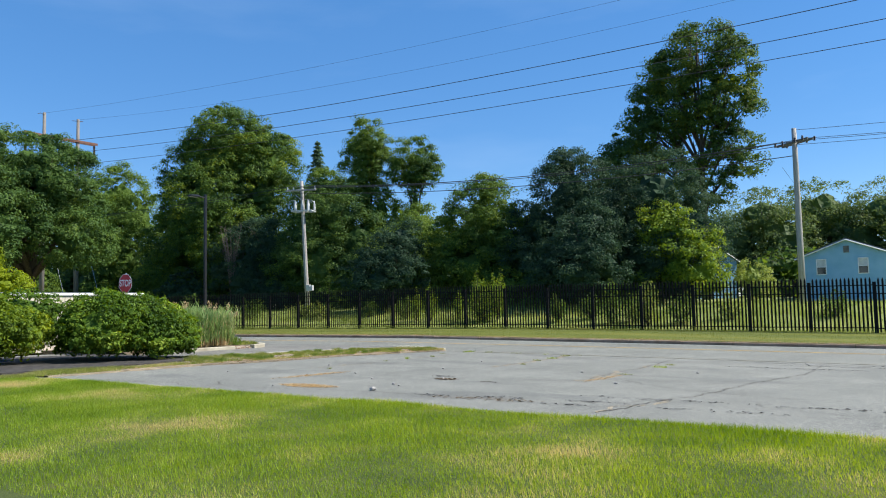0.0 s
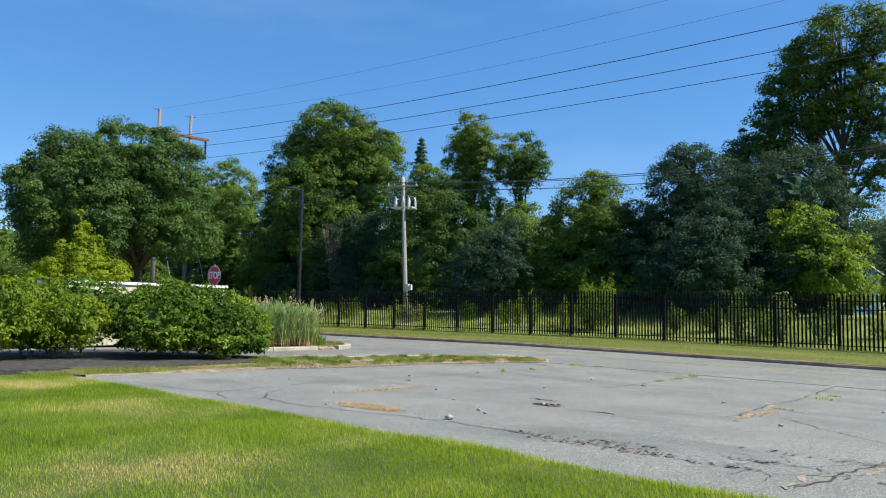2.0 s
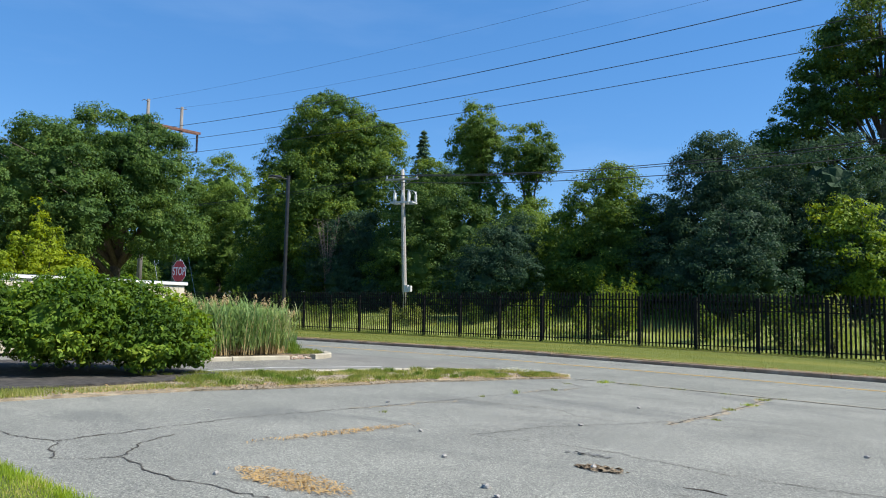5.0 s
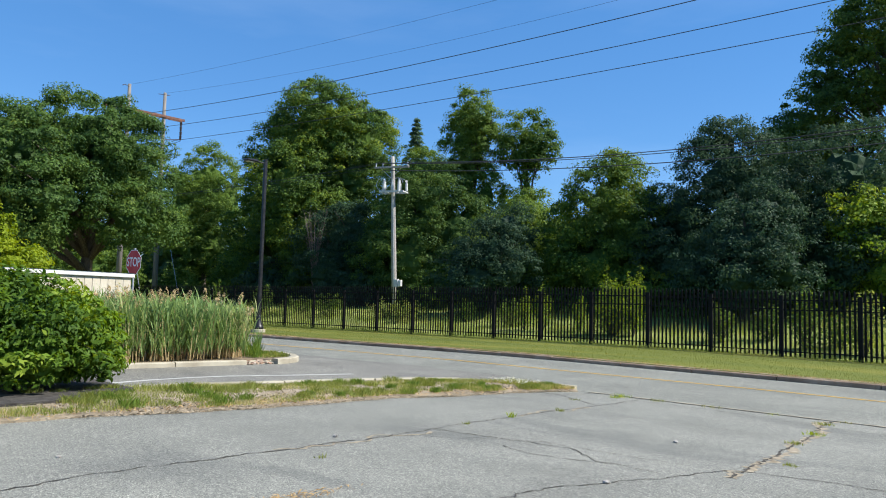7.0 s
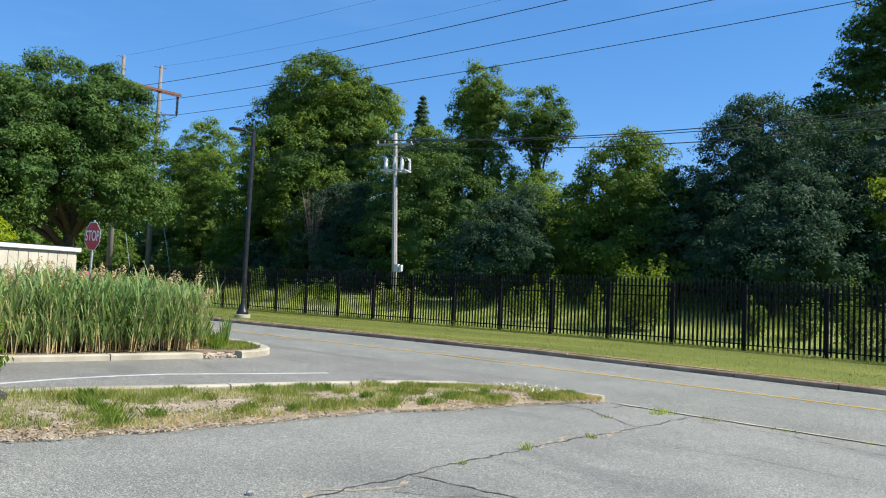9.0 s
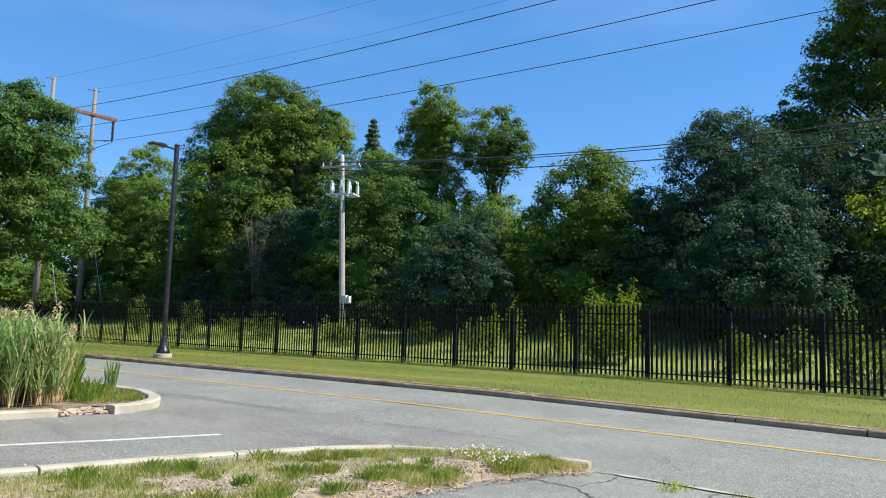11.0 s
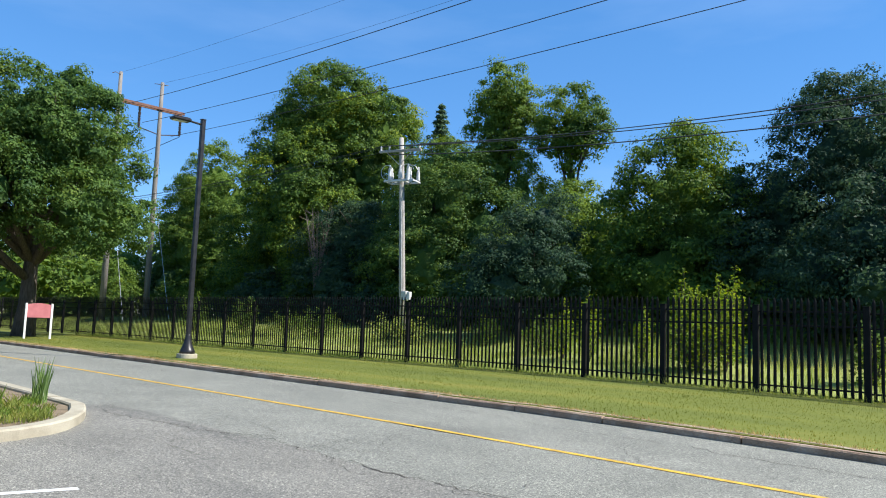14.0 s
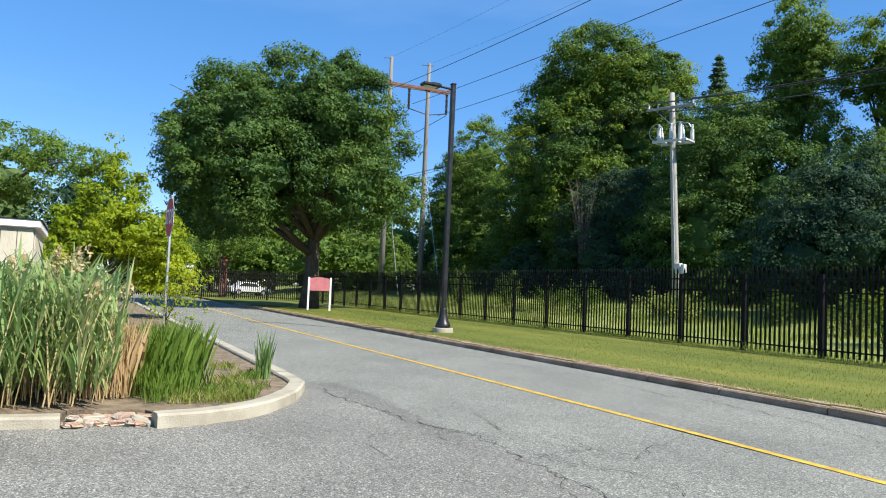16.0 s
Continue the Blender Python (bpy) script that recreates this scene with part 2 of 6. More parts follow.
M_FASCIA = surface("white_fascia", (0.62, 0.61, 0.58), (0.80, 0.79, 0.76), 3, 0.65, 0.2, fine=40)
M_RUST = surface("rust_stain", (0.30, 0.12, 0.05), (0.48, 0.30, 0.18), 9, 0.9, 0.3, fine=60)
M_BLUE = surface("pale_blue_clapboard", (0.20, 0.40, 0.58), (0.27, 0.48, 0.66), 1.2, 0.7, 0.2, fine=30)
M_ROOF = surface("grey_shingle", (0.10, 0.10, 0.105), (0.19, 0.19, 0.19), 4, 0.9, 0.5, fine=30)
M_TRIM = surface("white_trim", (0.66, 0.67, 0.68), (0.8, 0.8, 0.8), 3, 0.6, 0.1)
M_GLASSD = surface("dark_window_glass", (0.02, 0.024, 0.028), (0.05, 0.055, 0.06), 1.5, 0.08, 0.0, spec=0.6)
M_BARK = surface("tree_bark", (0.045, 0.036, 0.028), (0.12, 0.10, 0.08), 5, 0.95, 1.0, fine=30, stretch=(3, 3, 0.6))
M_DEAD = surface("bleached_twig", (0.10, 0.08, 0.07), (0.22, 0.175, 0.15), 5, 0.9, 0.4)
M_CAR = surface("white_car_paint", (0.62, 0.63, 0.65), (0.74, 0.75, 0.76), 2, 0.25, 0.0, spec=0.6)
M_TYRE = surface("tyre_rubber", (0.012, 0.012, 0.012), (0.03, 0.03, 0.03), 8, 0.8, 0.2)
M_GREEN = surface("green_sign_face", (0.02, 0.13, 0.08), (0.04, 0.19, 0.12), 4, 0.5, 0.1)
M_STONE = surface("loose_stone", (0.22, 0.20, 0.18), (0.42, 0.40, 0.37), 14, 0.9, 0.6, fine=70)
M_CHIPS = surface("gravel_chip", (0.20, 0.155, 0.10), (0.42, 0.36, 0.27), 30, 0.9, 0.3, fine=90)
M_BRICK = surface("red_brick_pier", (0.13, 0.05, 0.04), (0.22, 0.09, 0.07), 9, 0.9, 0.5, fine=40)

# maple ramp: dark end tinted for blue shade, yellow end raised for sunlit tops
L_MAPLE = leaf("maple_leaves", (0.031, 0.074, 0.022), (0.105, 0.182, 0.025), 0.38, yellow=(0.25, 0.30, 0.028), amp=1.5)
L_OAK = leaf("oak_leaves", (0.027, 0.070, 0.021), (0.084, 0.155, 0.030), 0.38, yellow=(0.15, 0.21, 0.036), amp=1.4)
# thicket leaves: the blue of sky-lit shade is mixed into the dark tone
L_DARK = leaf("dark_thicket_leaves", (0.025, 0.055, 0.036), (0.045, 0.087, 0.043), 0.33, yellow=(0.082, 0.132, 0.038), spec=0.12)
L_MID = leaf("hedgerow_leaves", (0.036, 0.085, 0.022), (0.108, 0.185, 0.028), 0.44, yellow=(0.21, 0.27, 0.032), amp=1.5)
L_TALL = leaf("tall_crown_leaves", (0.032, 0.072, 0.022), (0.088, 0.155, 0.028), 0.42, yellow=(0.20, 0.25, 0.030), amp=1.5)
L_BRIGHT = leaf("bright_young_leaves", (0.13, 0.20, 0.014), (0.26, 0.33, 0.02), 0.46, yellow=(0.37, 0.40, 0.03), glow=1.5)
L_BUSH = leaf("shrub_leaves", (0.030, 0.075, 0.010), (0.115, 0.205, 0.020), 0.40, yellow=(0.25, 0.34, 0.04), nscale=1.0, amp=1.8)
L_BUSHY = leaf("yellowish_shrub_leaves", (0.055, 0.105, 0.010), (0.175, 0.255, 0.022), 0.42, yellow=(0.31, 0.38, 0.04), nscale=1.0, amp=1.6)
L_ASH = leaf("ash_leaves", (0.055, 0.115, 0.022), (0.135, 0.215, 0.034), 0.40, yellow=(0.19, 0.25, 0.04))
L_SPRUCE = leaf("spruce_needles", (0.06, 0.12, 0.075), (0.13, 0.20, 0.11), 0.42)
L_FAR = leaf("far_wood_leaves", (0.055, 0.105, 0.04), (0.14, 0.205, 0.06), 0.45, yellow=(0.18, 0.225, 0.055))
L_REDTREE = leaf("copper_leaves", (0.16, 0.03, 0.025), (0.34, 0.08, 0.05), 0.35)
L_GRASS = leaf("lawn_blades", (0.135, 0.235, 0.018), (0.285, 0.385, 0.042), 0.48, yellow=(0.62, 0.52, 0.20), nscale=0.6, amp=2.4, glow=1.45)
L_DRYREED = leaf("dead_reed_stalks", (0.36, 0.25, 0.12), (0.56, 0.43, 0.24), 0.3)
L_VERGE = leaf("verge_blades", (0.068, 0.096, 0.008), (0.132, 0.152, 0.014), 0.42, yellow=(0.25, 0.222, 0.037), nscale=0.5, amp=1.7, stretch=(0.16, 1, 1))
L_TURF = leaf("strip_blades", (0.13, 0.18, 0.035), (0.27, 0.30, 0.075), 0.45, yellow=(0.52, 0.44, 0.20), nscale=0.9, amp=2.0)
L_MEADOW = leaf("meadow_blades", (0.15, 0.215, 0.042), (0.28, 0.345, 0.085), 0.45, yellow=(0.43, 0.43, 0.17), amp=1.8)
L_HEDGE = leaf("hedge_top_leaves", (0.085, 0.165, 0.022), (0.22, 0.315, 0.034), 0.46, yellow=(0.35, 0.41, 0.055))
L_SEDGE = leaf("sedge_blades", (0.07, 0.14, 0.02), (0.17, 0.255, 0.045), 0.4, yellow=(0.30, 0.34, 0.09), amp=1.4)
L_REED = leaf("reed_leaves", (0.11, 0.195, 0.062), (0.23, 0.34, 0.12), 0.45, yellow=(0.46, 0.47, 0.23))
L_CANE = leaf("dry_reed_canes", (0.32, 0.23, 0.10), (0.58, 0.46, 0.25), 0.25)
L_PLUME = leaf("reed_plumes", (0.38, 0.29, 0.14), (0.60, 0.49, 0.27), 0.35)
L_CLOVER = leaf("clover_flowers", (0.55, 0.53, 0.42), (0.8, 0.78, 0.68), 0.3)


# ---- builders ----
def link(name, verts, faces, material, parent=None, label="", smooth=False):
    me = bpy.data.meshes.new(name)
    me.from_pydata([tuple(v) for v in verts], [], faces)
    me.update()
    if material:
        me.materials.append(material)
    if smooth:
        me.polygons.foreach_set("use_smooth", [True] * len(me.polygons))
    ob = new(name, me)
    if parent is not None:
        ob.parent = parent
    if label:
        ob["label"] = label
    return ob


def part(name, bm, material, parent=None, label="", smooth=False):
    me = bpy.data.meshes.new(name)
    bm.to_mesh(me)
    bm.free()
    me.materials.append(material)
    if smooth:
        me.polygons.foreach_set("use_smooth", [True] * len(me.polygons))
    ob = new(name, me)
    if parent is not None:
        ob.parent = parent
    if label:
        ob["label"] = label
    return ob


def empty(name, x, y, z, rz=0.0, **tags):
    ob = new(name)
    ob.empty_display_size = 0.2
    ob.matrix_basis = pose(x, y, z, 0, 0, rz)
    return tagged(ob, **tags)


def box(bm, x, y, z, sx, sy, sz, bevel=0.0, m=None):
    """A box centred on x, y with its underside at z."""
    r = bmesh.ops.create_cube(bm, size=1.0)
    vs = r["verts"]
    bmesh.ops.scale(bm, vec=(sx, sy, sz), verts=vs)
    bmesh.ops.translate(bm, vec=(x, y, z + sz / 2), verts=vs)
    if m is not None:
        bmesh.ops.transform(bm, matrix=m, verts=vs)
    if bevel:
        es = list({e for v in vs for e in v.link_edges})
        bmesh.ops.bevel(bm, geom=es, offset=bevel, segments=1, affect='EDGES')


def tube(bm, pts, radii, sides=8):
    """A tapered tube along a chain of points."""
    rings = []
    for i, p in enumerate(pts):
        p = Vector(p)
        a = Vector(pts[max(i - 1, 0)])
        b = Vector(pts[min(i + 1, len(pts) - 1)])
        d = (b - a).normalized()
        u = d.cross(Vector((0.31, 0.95, 0.05)))
        if u.length < 0.1:
            u = d.cross(Vector((1, 0, 0)))
        u.normalize()
        w = d.cross(u)
        rings.append([bm.verts.new(p + (u * math.cos(6.2832 * k / sides) + w * math.sin(6.2832 * k / sides)) * radii[i]) for k in range(sides)])
    for a, b in zip(rings, rings[1:]):
        for k in range(sides):
            bm.faces.new((a[k], a[(k + 1) % sides], b[(k + 1) % sides], b[k]))
    bm.faces.new(rings[0][::-1])
    bm.faces.new(rings[-1])


def mesh_np(name, co, quads, material, parent=None, label="", tri=False):
    """A mesh straight from arrays; quads (or triangles) index co."""
    k = 3 if tri else 4
    me = bpy.data.meshes.new(name)
    me.vertices.add(len(co))
    me.vertices.foreach_set("co", np.asarray(co, dtype=np.float32).ravel())
    me.loops.add(len(quads) * k)
    me.loops.foreach_set("vertex_index", np.asarray(quads, dtype=np.int32).ravel())
    me.polygons.add(len(quads))
    me.polygons.foreach_set("loop_start", np.arange(0, len(quads) * k, k, dtype=np.int32))
    me.update(calc_edges=True)
    me.validate()
    me.materials.append(material)
    ob = new(name, me)
    if parent is not None:
        ob.parent = parent
    if label:
        ob["label"] = label
    return ob


def unit(v):
    return v / np.maximum(np.linalg.norm(v, axis=1, keepdims=True), 1e-6)


def leaves(c, nrm, size, aspect=0.62, rng=None):
    """Folded leaf shapes at c, facing nrm: four corners each."""
    n = len(c)
    nrm = unit(nrm)
    t = unit(np.cross(nrm, rng.normal(size=(n, 3))))
    b = np.cross(nrm, t)
    s = size[:, None]
    fold = nrm * s * rng.uniform(0.05, 0.22, (n, 1))
    co = np.stack([c - t * s * 0.5, c + b * s * aspect * 0.5 + fold, c + t * s * 0.5, c - b * s * aspect * 0.5 + fold], 1)
    return co.reshape(-1, 3), np.arange(4 * n).reshape(-1, 4)


def small_leaves(c, nrm, size, aspect=0.62, rng=None):
    """Small pointed leaves at c, facing nrm: three corners each."""
    n = len(c)
    nrm = unit(nrm)
    t = unit(np.cross(nrm, rng.normal(size=(n, 3))))
    b = np.cross(nrm, t) * size[:, None] * aspect * 0.5
    t = t * size[:, None] * 0.5
    return np.stack([c - t + b, c - t - b, c + t], 1).reshape(-1, 3), np.arange(3 * n).reshape(-1, 3)


def crown_points(rng, blobs, per_m2, clump, flat=0.75):
    """Leaf places and facings: clumps of leaves over the skin of each blob (x, y, z, rx, ry, rz) and some within."""
    cs, ns = [], []
    for bx, by, bz, rx, ry, rz in blobs:
        area = 4 * math.pi * ((rx * ry + rx * rz + ry * rz) / 3)
        k = max(6, int(area / (clump * clump * 1.5)))
        d = unit(rng.normal(size=(k, 3)))
        rad = rng.uniform(0.74, 1.02, (k, 1))
        cc = np.array([bx, by, bz]) + d * rad * np.array([rx, ry, rz])
        per = max(8, int(per_m2 * area / k))
        cr = clump * rng.uniform(0.4, 1.3, (k, 1, 1))
        off = unit(rng.normal(size=(k * per, 3))).reshape(k, per, 3) * rng.uniform(0.2, 1.0, (k, per, 1)) ** 0.55
        off[:, :, 2] = np.where(rng.uniform(size=(k, per)) < 0.74, np.abs(off[:, :, 2]), off[:, :, 2]) * flat
        p = cc[:, None, :] + off * cr
        nn = off * 1.15 + d[:, None, :] * 0.25 + np.array([0, 0, 0.2]) + rng.normal(size=(k, per, 3)) * 0.38
        cs.append(p.reshape(-1, 3))
        ns.append(nn.reshape(-1, 3))
    return np.concatenate(cs), np.concatenate(ns)


def limbs(rng, base, blobs, r0, lean=(0, 0), fork=0.35):
    """A tapered trunk with limbs that reach into the blobs."""
    bm = bmesh.new()
    top = max(b[2] for b in blobs)
    pts, rad = [], []
    for i in range(7):
        f = i / 6
        pts.append((lean[0] * f + rng.normal() * 0.12 * f, lean[1] * f + rng.normal() * 0.12 * f, -0.3 + f * (top + 0.3)))
        rad.append(r0 * (1.35 if i == 0 else (1 - 0.8 * f)))
    tube(bm, pts, rad, 9)
    for bx, by, bz, rx, ry, rz in blobs:
        f = min(max((bz / top) * fork + 0.08, 0.12), 0.85)
        a = Vector((lean[0] * f, lean[1] * f, f * top))
        e = Vector((bx, by, bz + 0.25 * rz))
        m = a.lerp(e, 0.5) + Vector((0, 0, 0.12 * (e - a).length))
        tube(bm, [a, m, e], [r0 * 0.45, r0 * 0.28, r0 * 0.07], 6)
        for j in range(3):
            q = e + Vector((rng.normal() * rx * 0.5, rng.normal() * ry * 0.5, rng.uniform(-0.3, 0.6) * rz))
            tube(bm, [m, m.lerp(q, 0.55) + Vector((0, 0, 0.3)), q], [r0 * 0.2, r0 * 0.11, r0 * 0.03], 5)
    return bm


def inner_mass(rng, blobs, f=0.70):
    """Solid lumps added to block the view through a crown; they stand for its shaded inner foliage, hidden under the
    leaves.
    """
    bm = bmesh.new()
    off = rng.uniform(0, 50)
    for bx, by, bz, rx, ry, rz in blobs:
        vs = bmesh.ops.create_icosphere(bm, subdivisions=3, radius=1.0)["verts"]
        for v in vs:
            n = v.co.normalized()
            k = f * (1.0 + 0.30 * noise.noise(n * 2.2 + Vector((bx, by, bz + off))) + 0.16 * noise.noise(n * 6 + Vector((bz, bx, off)))) * rng.uniform(0.80, 1.12)
            v.co = Vector((bx + n.x * rx * k, by + n.y * ry * k, max(bz + n.z * rz * k, 0.06)))
    return bm


def tree(name, x, y, blobs, material, seed, leaf_size=0.34, per_m2=9.0, clump=1.1, r0=0.3, lean=(0, 0), z=None, aspect=0.66, fork=0.35, trunk=True, inner=0.45, grow=0.82, dense=4.4, broad=False, **tags):
    rng = np.random.default_rng(seed)
    gz = ground_z(x, y) if z is None else z
    ob = empty(name, x, y, gz, **tags)
    if y > 44:
        blobs = [(a, b, c - gz, d, e, f) for a, b, c, d, e, f in blobs]
    if trunk:
        part("trunk", limbs(rng, (0, 0, 0), blobs, r0, lean, fork), M_BARK, ob, smooth=True)
    if inner:
        part("inner_filler", inner_mass(rng, blobs, inner), material, ob)
    c, nn = crown_points(rng, blobs, per_m2 * dense * (1.5 if broad else 2.3), clump)
    keep = c[:, 2] > 0.05
    c, nn = c[keep], nn[keep]
    shape = leaves if broad else small_leaves
    co, q = shape(c, nn, leaf_size * grow * (0.76 if broad else 0.72) * rng.uniform(0.6, 1.35, len(c)), aspect, rng)
    mesh_np("crown", co, q, material, ob, "", not broad)
    return ob


def blades(rng, base, height, width, lean=0.35):
    """Bent grass blades: two triangles stacked, from base points."""
    n = len(base)
    a = rng.uniform(0, 6.2832, n)
    d = np.stack([np.cos(a), np.sin(a), np.zeros(n)], 1)
    s = np.stack([-np.sin(a), np.cos(a), np.zeros(n)], 1)
    h = height[:, None]
    w = width[:, None]
    l = (rng.uniform(0.1, 1.0, (n, 1)) * lean) * h
    up = np.array([[0, 0, 1.0]])
    co = np.stack([base - s * w / 2, base + s * w / 2, base + s * w * 0.35 + up * h * 0.6 + d * l * 0.4, base + up * h + d * l], 1)
    return co.reshape(-1, 3), np.arange(4 * n).reshape(-1, 4)


def fine_blades(rng, base, height, width, lean=0.35):
    """Fine grass: one leaning pointed triangle a blade."""
    n = len(base)
    a = rng.uniform(0, 6.2832, n)
    b = a + rng.normal(1.57, 0.5, n)
    l = (rng.uniform(0.1, 1.0, n) * lean * height)[:, None]
    s = np.stack([np.cos(b), np.sin(b), np.zeros(n)], 1) * width[:, None] / 2
    tip = base + np.stack([np.cos(a), np.sin(a), np.zeros(n)], 1) * l
    tip[:, 2] += height
    return np.stack([base - s, base + s, tip], 1).reshape(-1, 3), np.arange(3 * n).reshape(-1, 3)


# ---- the lie of the land ----
def road_z(x):
    return -0.2 - 0.0125 * min(max(x + 20.0, 0.0), 45.0)


def ground_z(x, y):
    r = road_z(x)
    if y <= 8.6:
        return 0.0
    if y < 22.0:
        f = (y - 8.6) / 13.4
        dip = 0.05 * max(0.0, min(1.0, (x + 21.4) / 1.0, (-17.2 - x) / 0.8, (21.9 - y) / 0.9, (y - 10.0) / 3.0))
        return r * f - dip
    if y < 28.6:
        return r
    if y < 37.0:
        return r + 0.12 + 0.03 * (y - 28.6) / 8.4
    return r + 0.15 + 0.12 * min(max(y - 37.4, 0.0), 9.0) + 0.02 * min(max(y - 46.4, 0.0), 40.0)


def np_ground(x, y):
    return np.array([ground_z(a, b) for a, b in zip(x, y)])


def sheet(name, material, x0, x1, ylo, yhi, nx, ny, lift=0.0, skirt=0.0, wave=0.0, kind="structure", label=""):
    """A strip of ground between two border lines y = ylo(x) and y = yhi(x), following the lie of the land."""
    verts, faces = [], []
    for i in range(nx + 1):
        x = x0 + (x1 - x0) * i / nx
        a, b = ylo(x), yhi(x)
        for j in range(ny + 1):
            y = a + (b - a) * j / ny
            verts.append((x, y, ground_z(x, y) + lift + (noise.noise((x * 0.7, y * 0.7, 0)) * wave if wave else 0)))
    for i in range(nx):
        for j in range(ny):
            k = i * (ny + 1) + j
            faces.append((k, k + ny + 1, k + ny + 2, k + 1))
    if skirt:
        edge = [i * (ny + 1) for i in range(nx + 1)]
        edge2 = [i * (ny + 1) + ny for i in range(nx + 1)]
        side = list(range(ny + 1))
        side2 = [nx * (ny + 1) + j for j in range(ny + 1)]
        for line in (edge, edge2, side, side2):
            k0 = len(verts)
            for v in line:
                verts.append((verts[v][0], verts[v][1], verts[v][2] - skirt))
            for q in range(len(line) - 1):
                faces.append((line[q], line[q + 1], k0 + q + 1, k0 + q))
    return tagged(link(name, verts, faces, material, smooth=False), label, "", "", kind)


def lawn_edge(x):
    return 7.80 - 0.04 * x + 0.10 * noise.noise((x * 0.6, 3.1, 0)) + 0.035 * noise.noise((x * 3.0, 7.7, 0))


# strip of turf and gravel between the lot and the side road: near and far border, by y
def strip_near(y):
    pts = [(7.0, -14.9), (12.6, -15.1), (14.85, -14.75), (17.5, -14.8), (18.7, -14.45), (20.2, -14.3), (20.9, -14.2), (21.85, -13.9)]
    return np.interp(y, [p[0] for p in pts], [p[1] for p in pts]) + 0.07 * noise.noise((y * 1.7, 1.3, 0))


def strip_far(y):
    pts = [(7.0, -18.2), (14.4, -17.65), (16.6, -17.1), (18.5, -16.85), (20.0, -16.55), (20.9, -16.15), (21.5, -15.4), (21.85, -14.4), (21.9, -13.6)]
    return np.interp(y, [p[0] for p in pts], [p[1] for p in pts])


# ---- ground ----
gverts, gfaces = [], []
GX = [-3000, -1200, -500, -250, -150, -110, -80, -60, -40, -30, -20, -10, 0, 10, 20, 30, 50, 90, 200, 500, 1200, 3000]
GY = [-3000, -1000, -300, -100, -40, -10, 0, 4, 8.6, 12, 16, 22, 28.5, 28.7, 33, 37, 45, 55, 77, 120, 300, 1000, 3000]
for gx in GX:
    for gy in GY:
        gverts.append((gx, gy, ground_z(gx, gy) - 0.16))
for i in range(len(GX) - 1):
    for j in range(len(GY) - 1):
        k = i * len(GY) + j
        gfaces.append((k, k + len(GY), k + len(GY) + 1, k + 1))
tagged(link("ground", gverts, gfaces, M_GROUND), "wide grassy earth reaching to the horizon", "ground", "", "structure")

tagged(sheet("lawn", M_SOIL, -60, 40, lambda x: -40.0, lambda x: lawn_edge(x), 250, 30, 0.012, 0.12), "mown green lawn with dry yellowish patches", "lawn")
tagged(sheet("parking_lot", M_LOT, -17.0, 45, lambda x: 7.0, lambda x: 21.95, 60, 24, -0.004), "pale worn cracked asphalt of an empty lot", "parking lot")
tagged(sheet("road", M_ROAD, -130, 60, lambda x: 21.9 if x > -19 else 22.0, lambda x: 28.595, 80, 6, 0.0), "grey asphalt two-lane road with worn surface", "road")
tagged(sheet("side_road_mouth", M_SIDE, -24.5, -14.9, lambda x: 21.88, lambda x: 23.0 + 0.12 * noise.noise((x * 0.8, 0, 0)) - 1.0 * max(0, (x + 16.5) / 1.6) ** 2, 40, 6, 0.008), "darker asphalt where the side road meets the road", "road")
tagged(sheet("verge", M_VERGE, -130, 60, lambda x: 28.70, lambda x: 37.1, 80, 8, 0.0, 0.25), "mown yellow-green verge between kerb and fence", "verge")
tagged(sheet("meadow", M_FIELD, -140, 70, lambda x: 37.1, lambda x: 62.0, 60, 14, 0.03, 0.0, 0.06), "rough green meadow behind the fence", "meadow")


def between(name, material, y0, y1, near, far, ny, nx, lift, skirt, label, cat, crown=1.0):
    verts, faces = [], []
    for j in range(ny + 1):
        y = y0 + (y1 - y0) * j / ny
        a, b = far(y), near(y)
        for i in range(nx + 1):
            x = a + (b - a) * i / nx
            bulge = 0.05 * crown * math.sin(math.pi * i / nx)
            verts.append((x, y, ground_z(x, y) + lift + bulge + 0.015 * crown * noise.noise((x * 2, y * 2, 0))))
    for j in range(ny):
        for i in range(nx):
            k = j * (nx + 1) + i
            faces.append((k, k + 1, k + nx + 2, k + nx + 1))
    if skirt:
        for line in ([j * (nx + 1) + nx for j in range(ny + 1)], [j * (nx + 1) for j in range(ny + 1)], [ny * (nx + 1) + i for i in range(nx + 1)]):
            k0 = len(verts)
            for v in line:
                verts.append((verts[v][0], verts[v][1], verts[v][2] - skirt - 0.06))
            for q in range(len(line) - 1):
                faces.append((line[q], line[q + 1], k0 + q + 1, k0 + q))
    return tagged(link(name, verts, faces, material), label, cat, "", "structure")


between("turf_strip", M_GRAVEL, 8.7, 21.83, strip_near, lambda y: strip_far(y) + 0.12, 70, 10, 0.02, 0.05, "dry gravelly strip with grass tufts beside the lot", "strip")
bedv = [(-16.0, 7.4), (-15.7, 10.3), (-16.0, 12.8), (-17.0, 14.3), (-18.9, 14.6), (-21.2, 14.0), (-22.0, 11.5), (-22.0, 7.5), (-19.0, 6.4)]
link("mulch_bed", [(a, b, ground_z(a, b) + 0.10) for a, b in bedv] + [(a, b, -0.15) for a, b in bedv], [tuple(range(9))[::-1]] + [(i, (i + 1) % 9, 9 + (i + 1) % 9, 9 + i) for i in range(9)], M_MULCH)
tagged(bpy.data.objects["mulch_bed"], "dark bark mulch bed under the shrubs", "mulch bed", "", "structure")

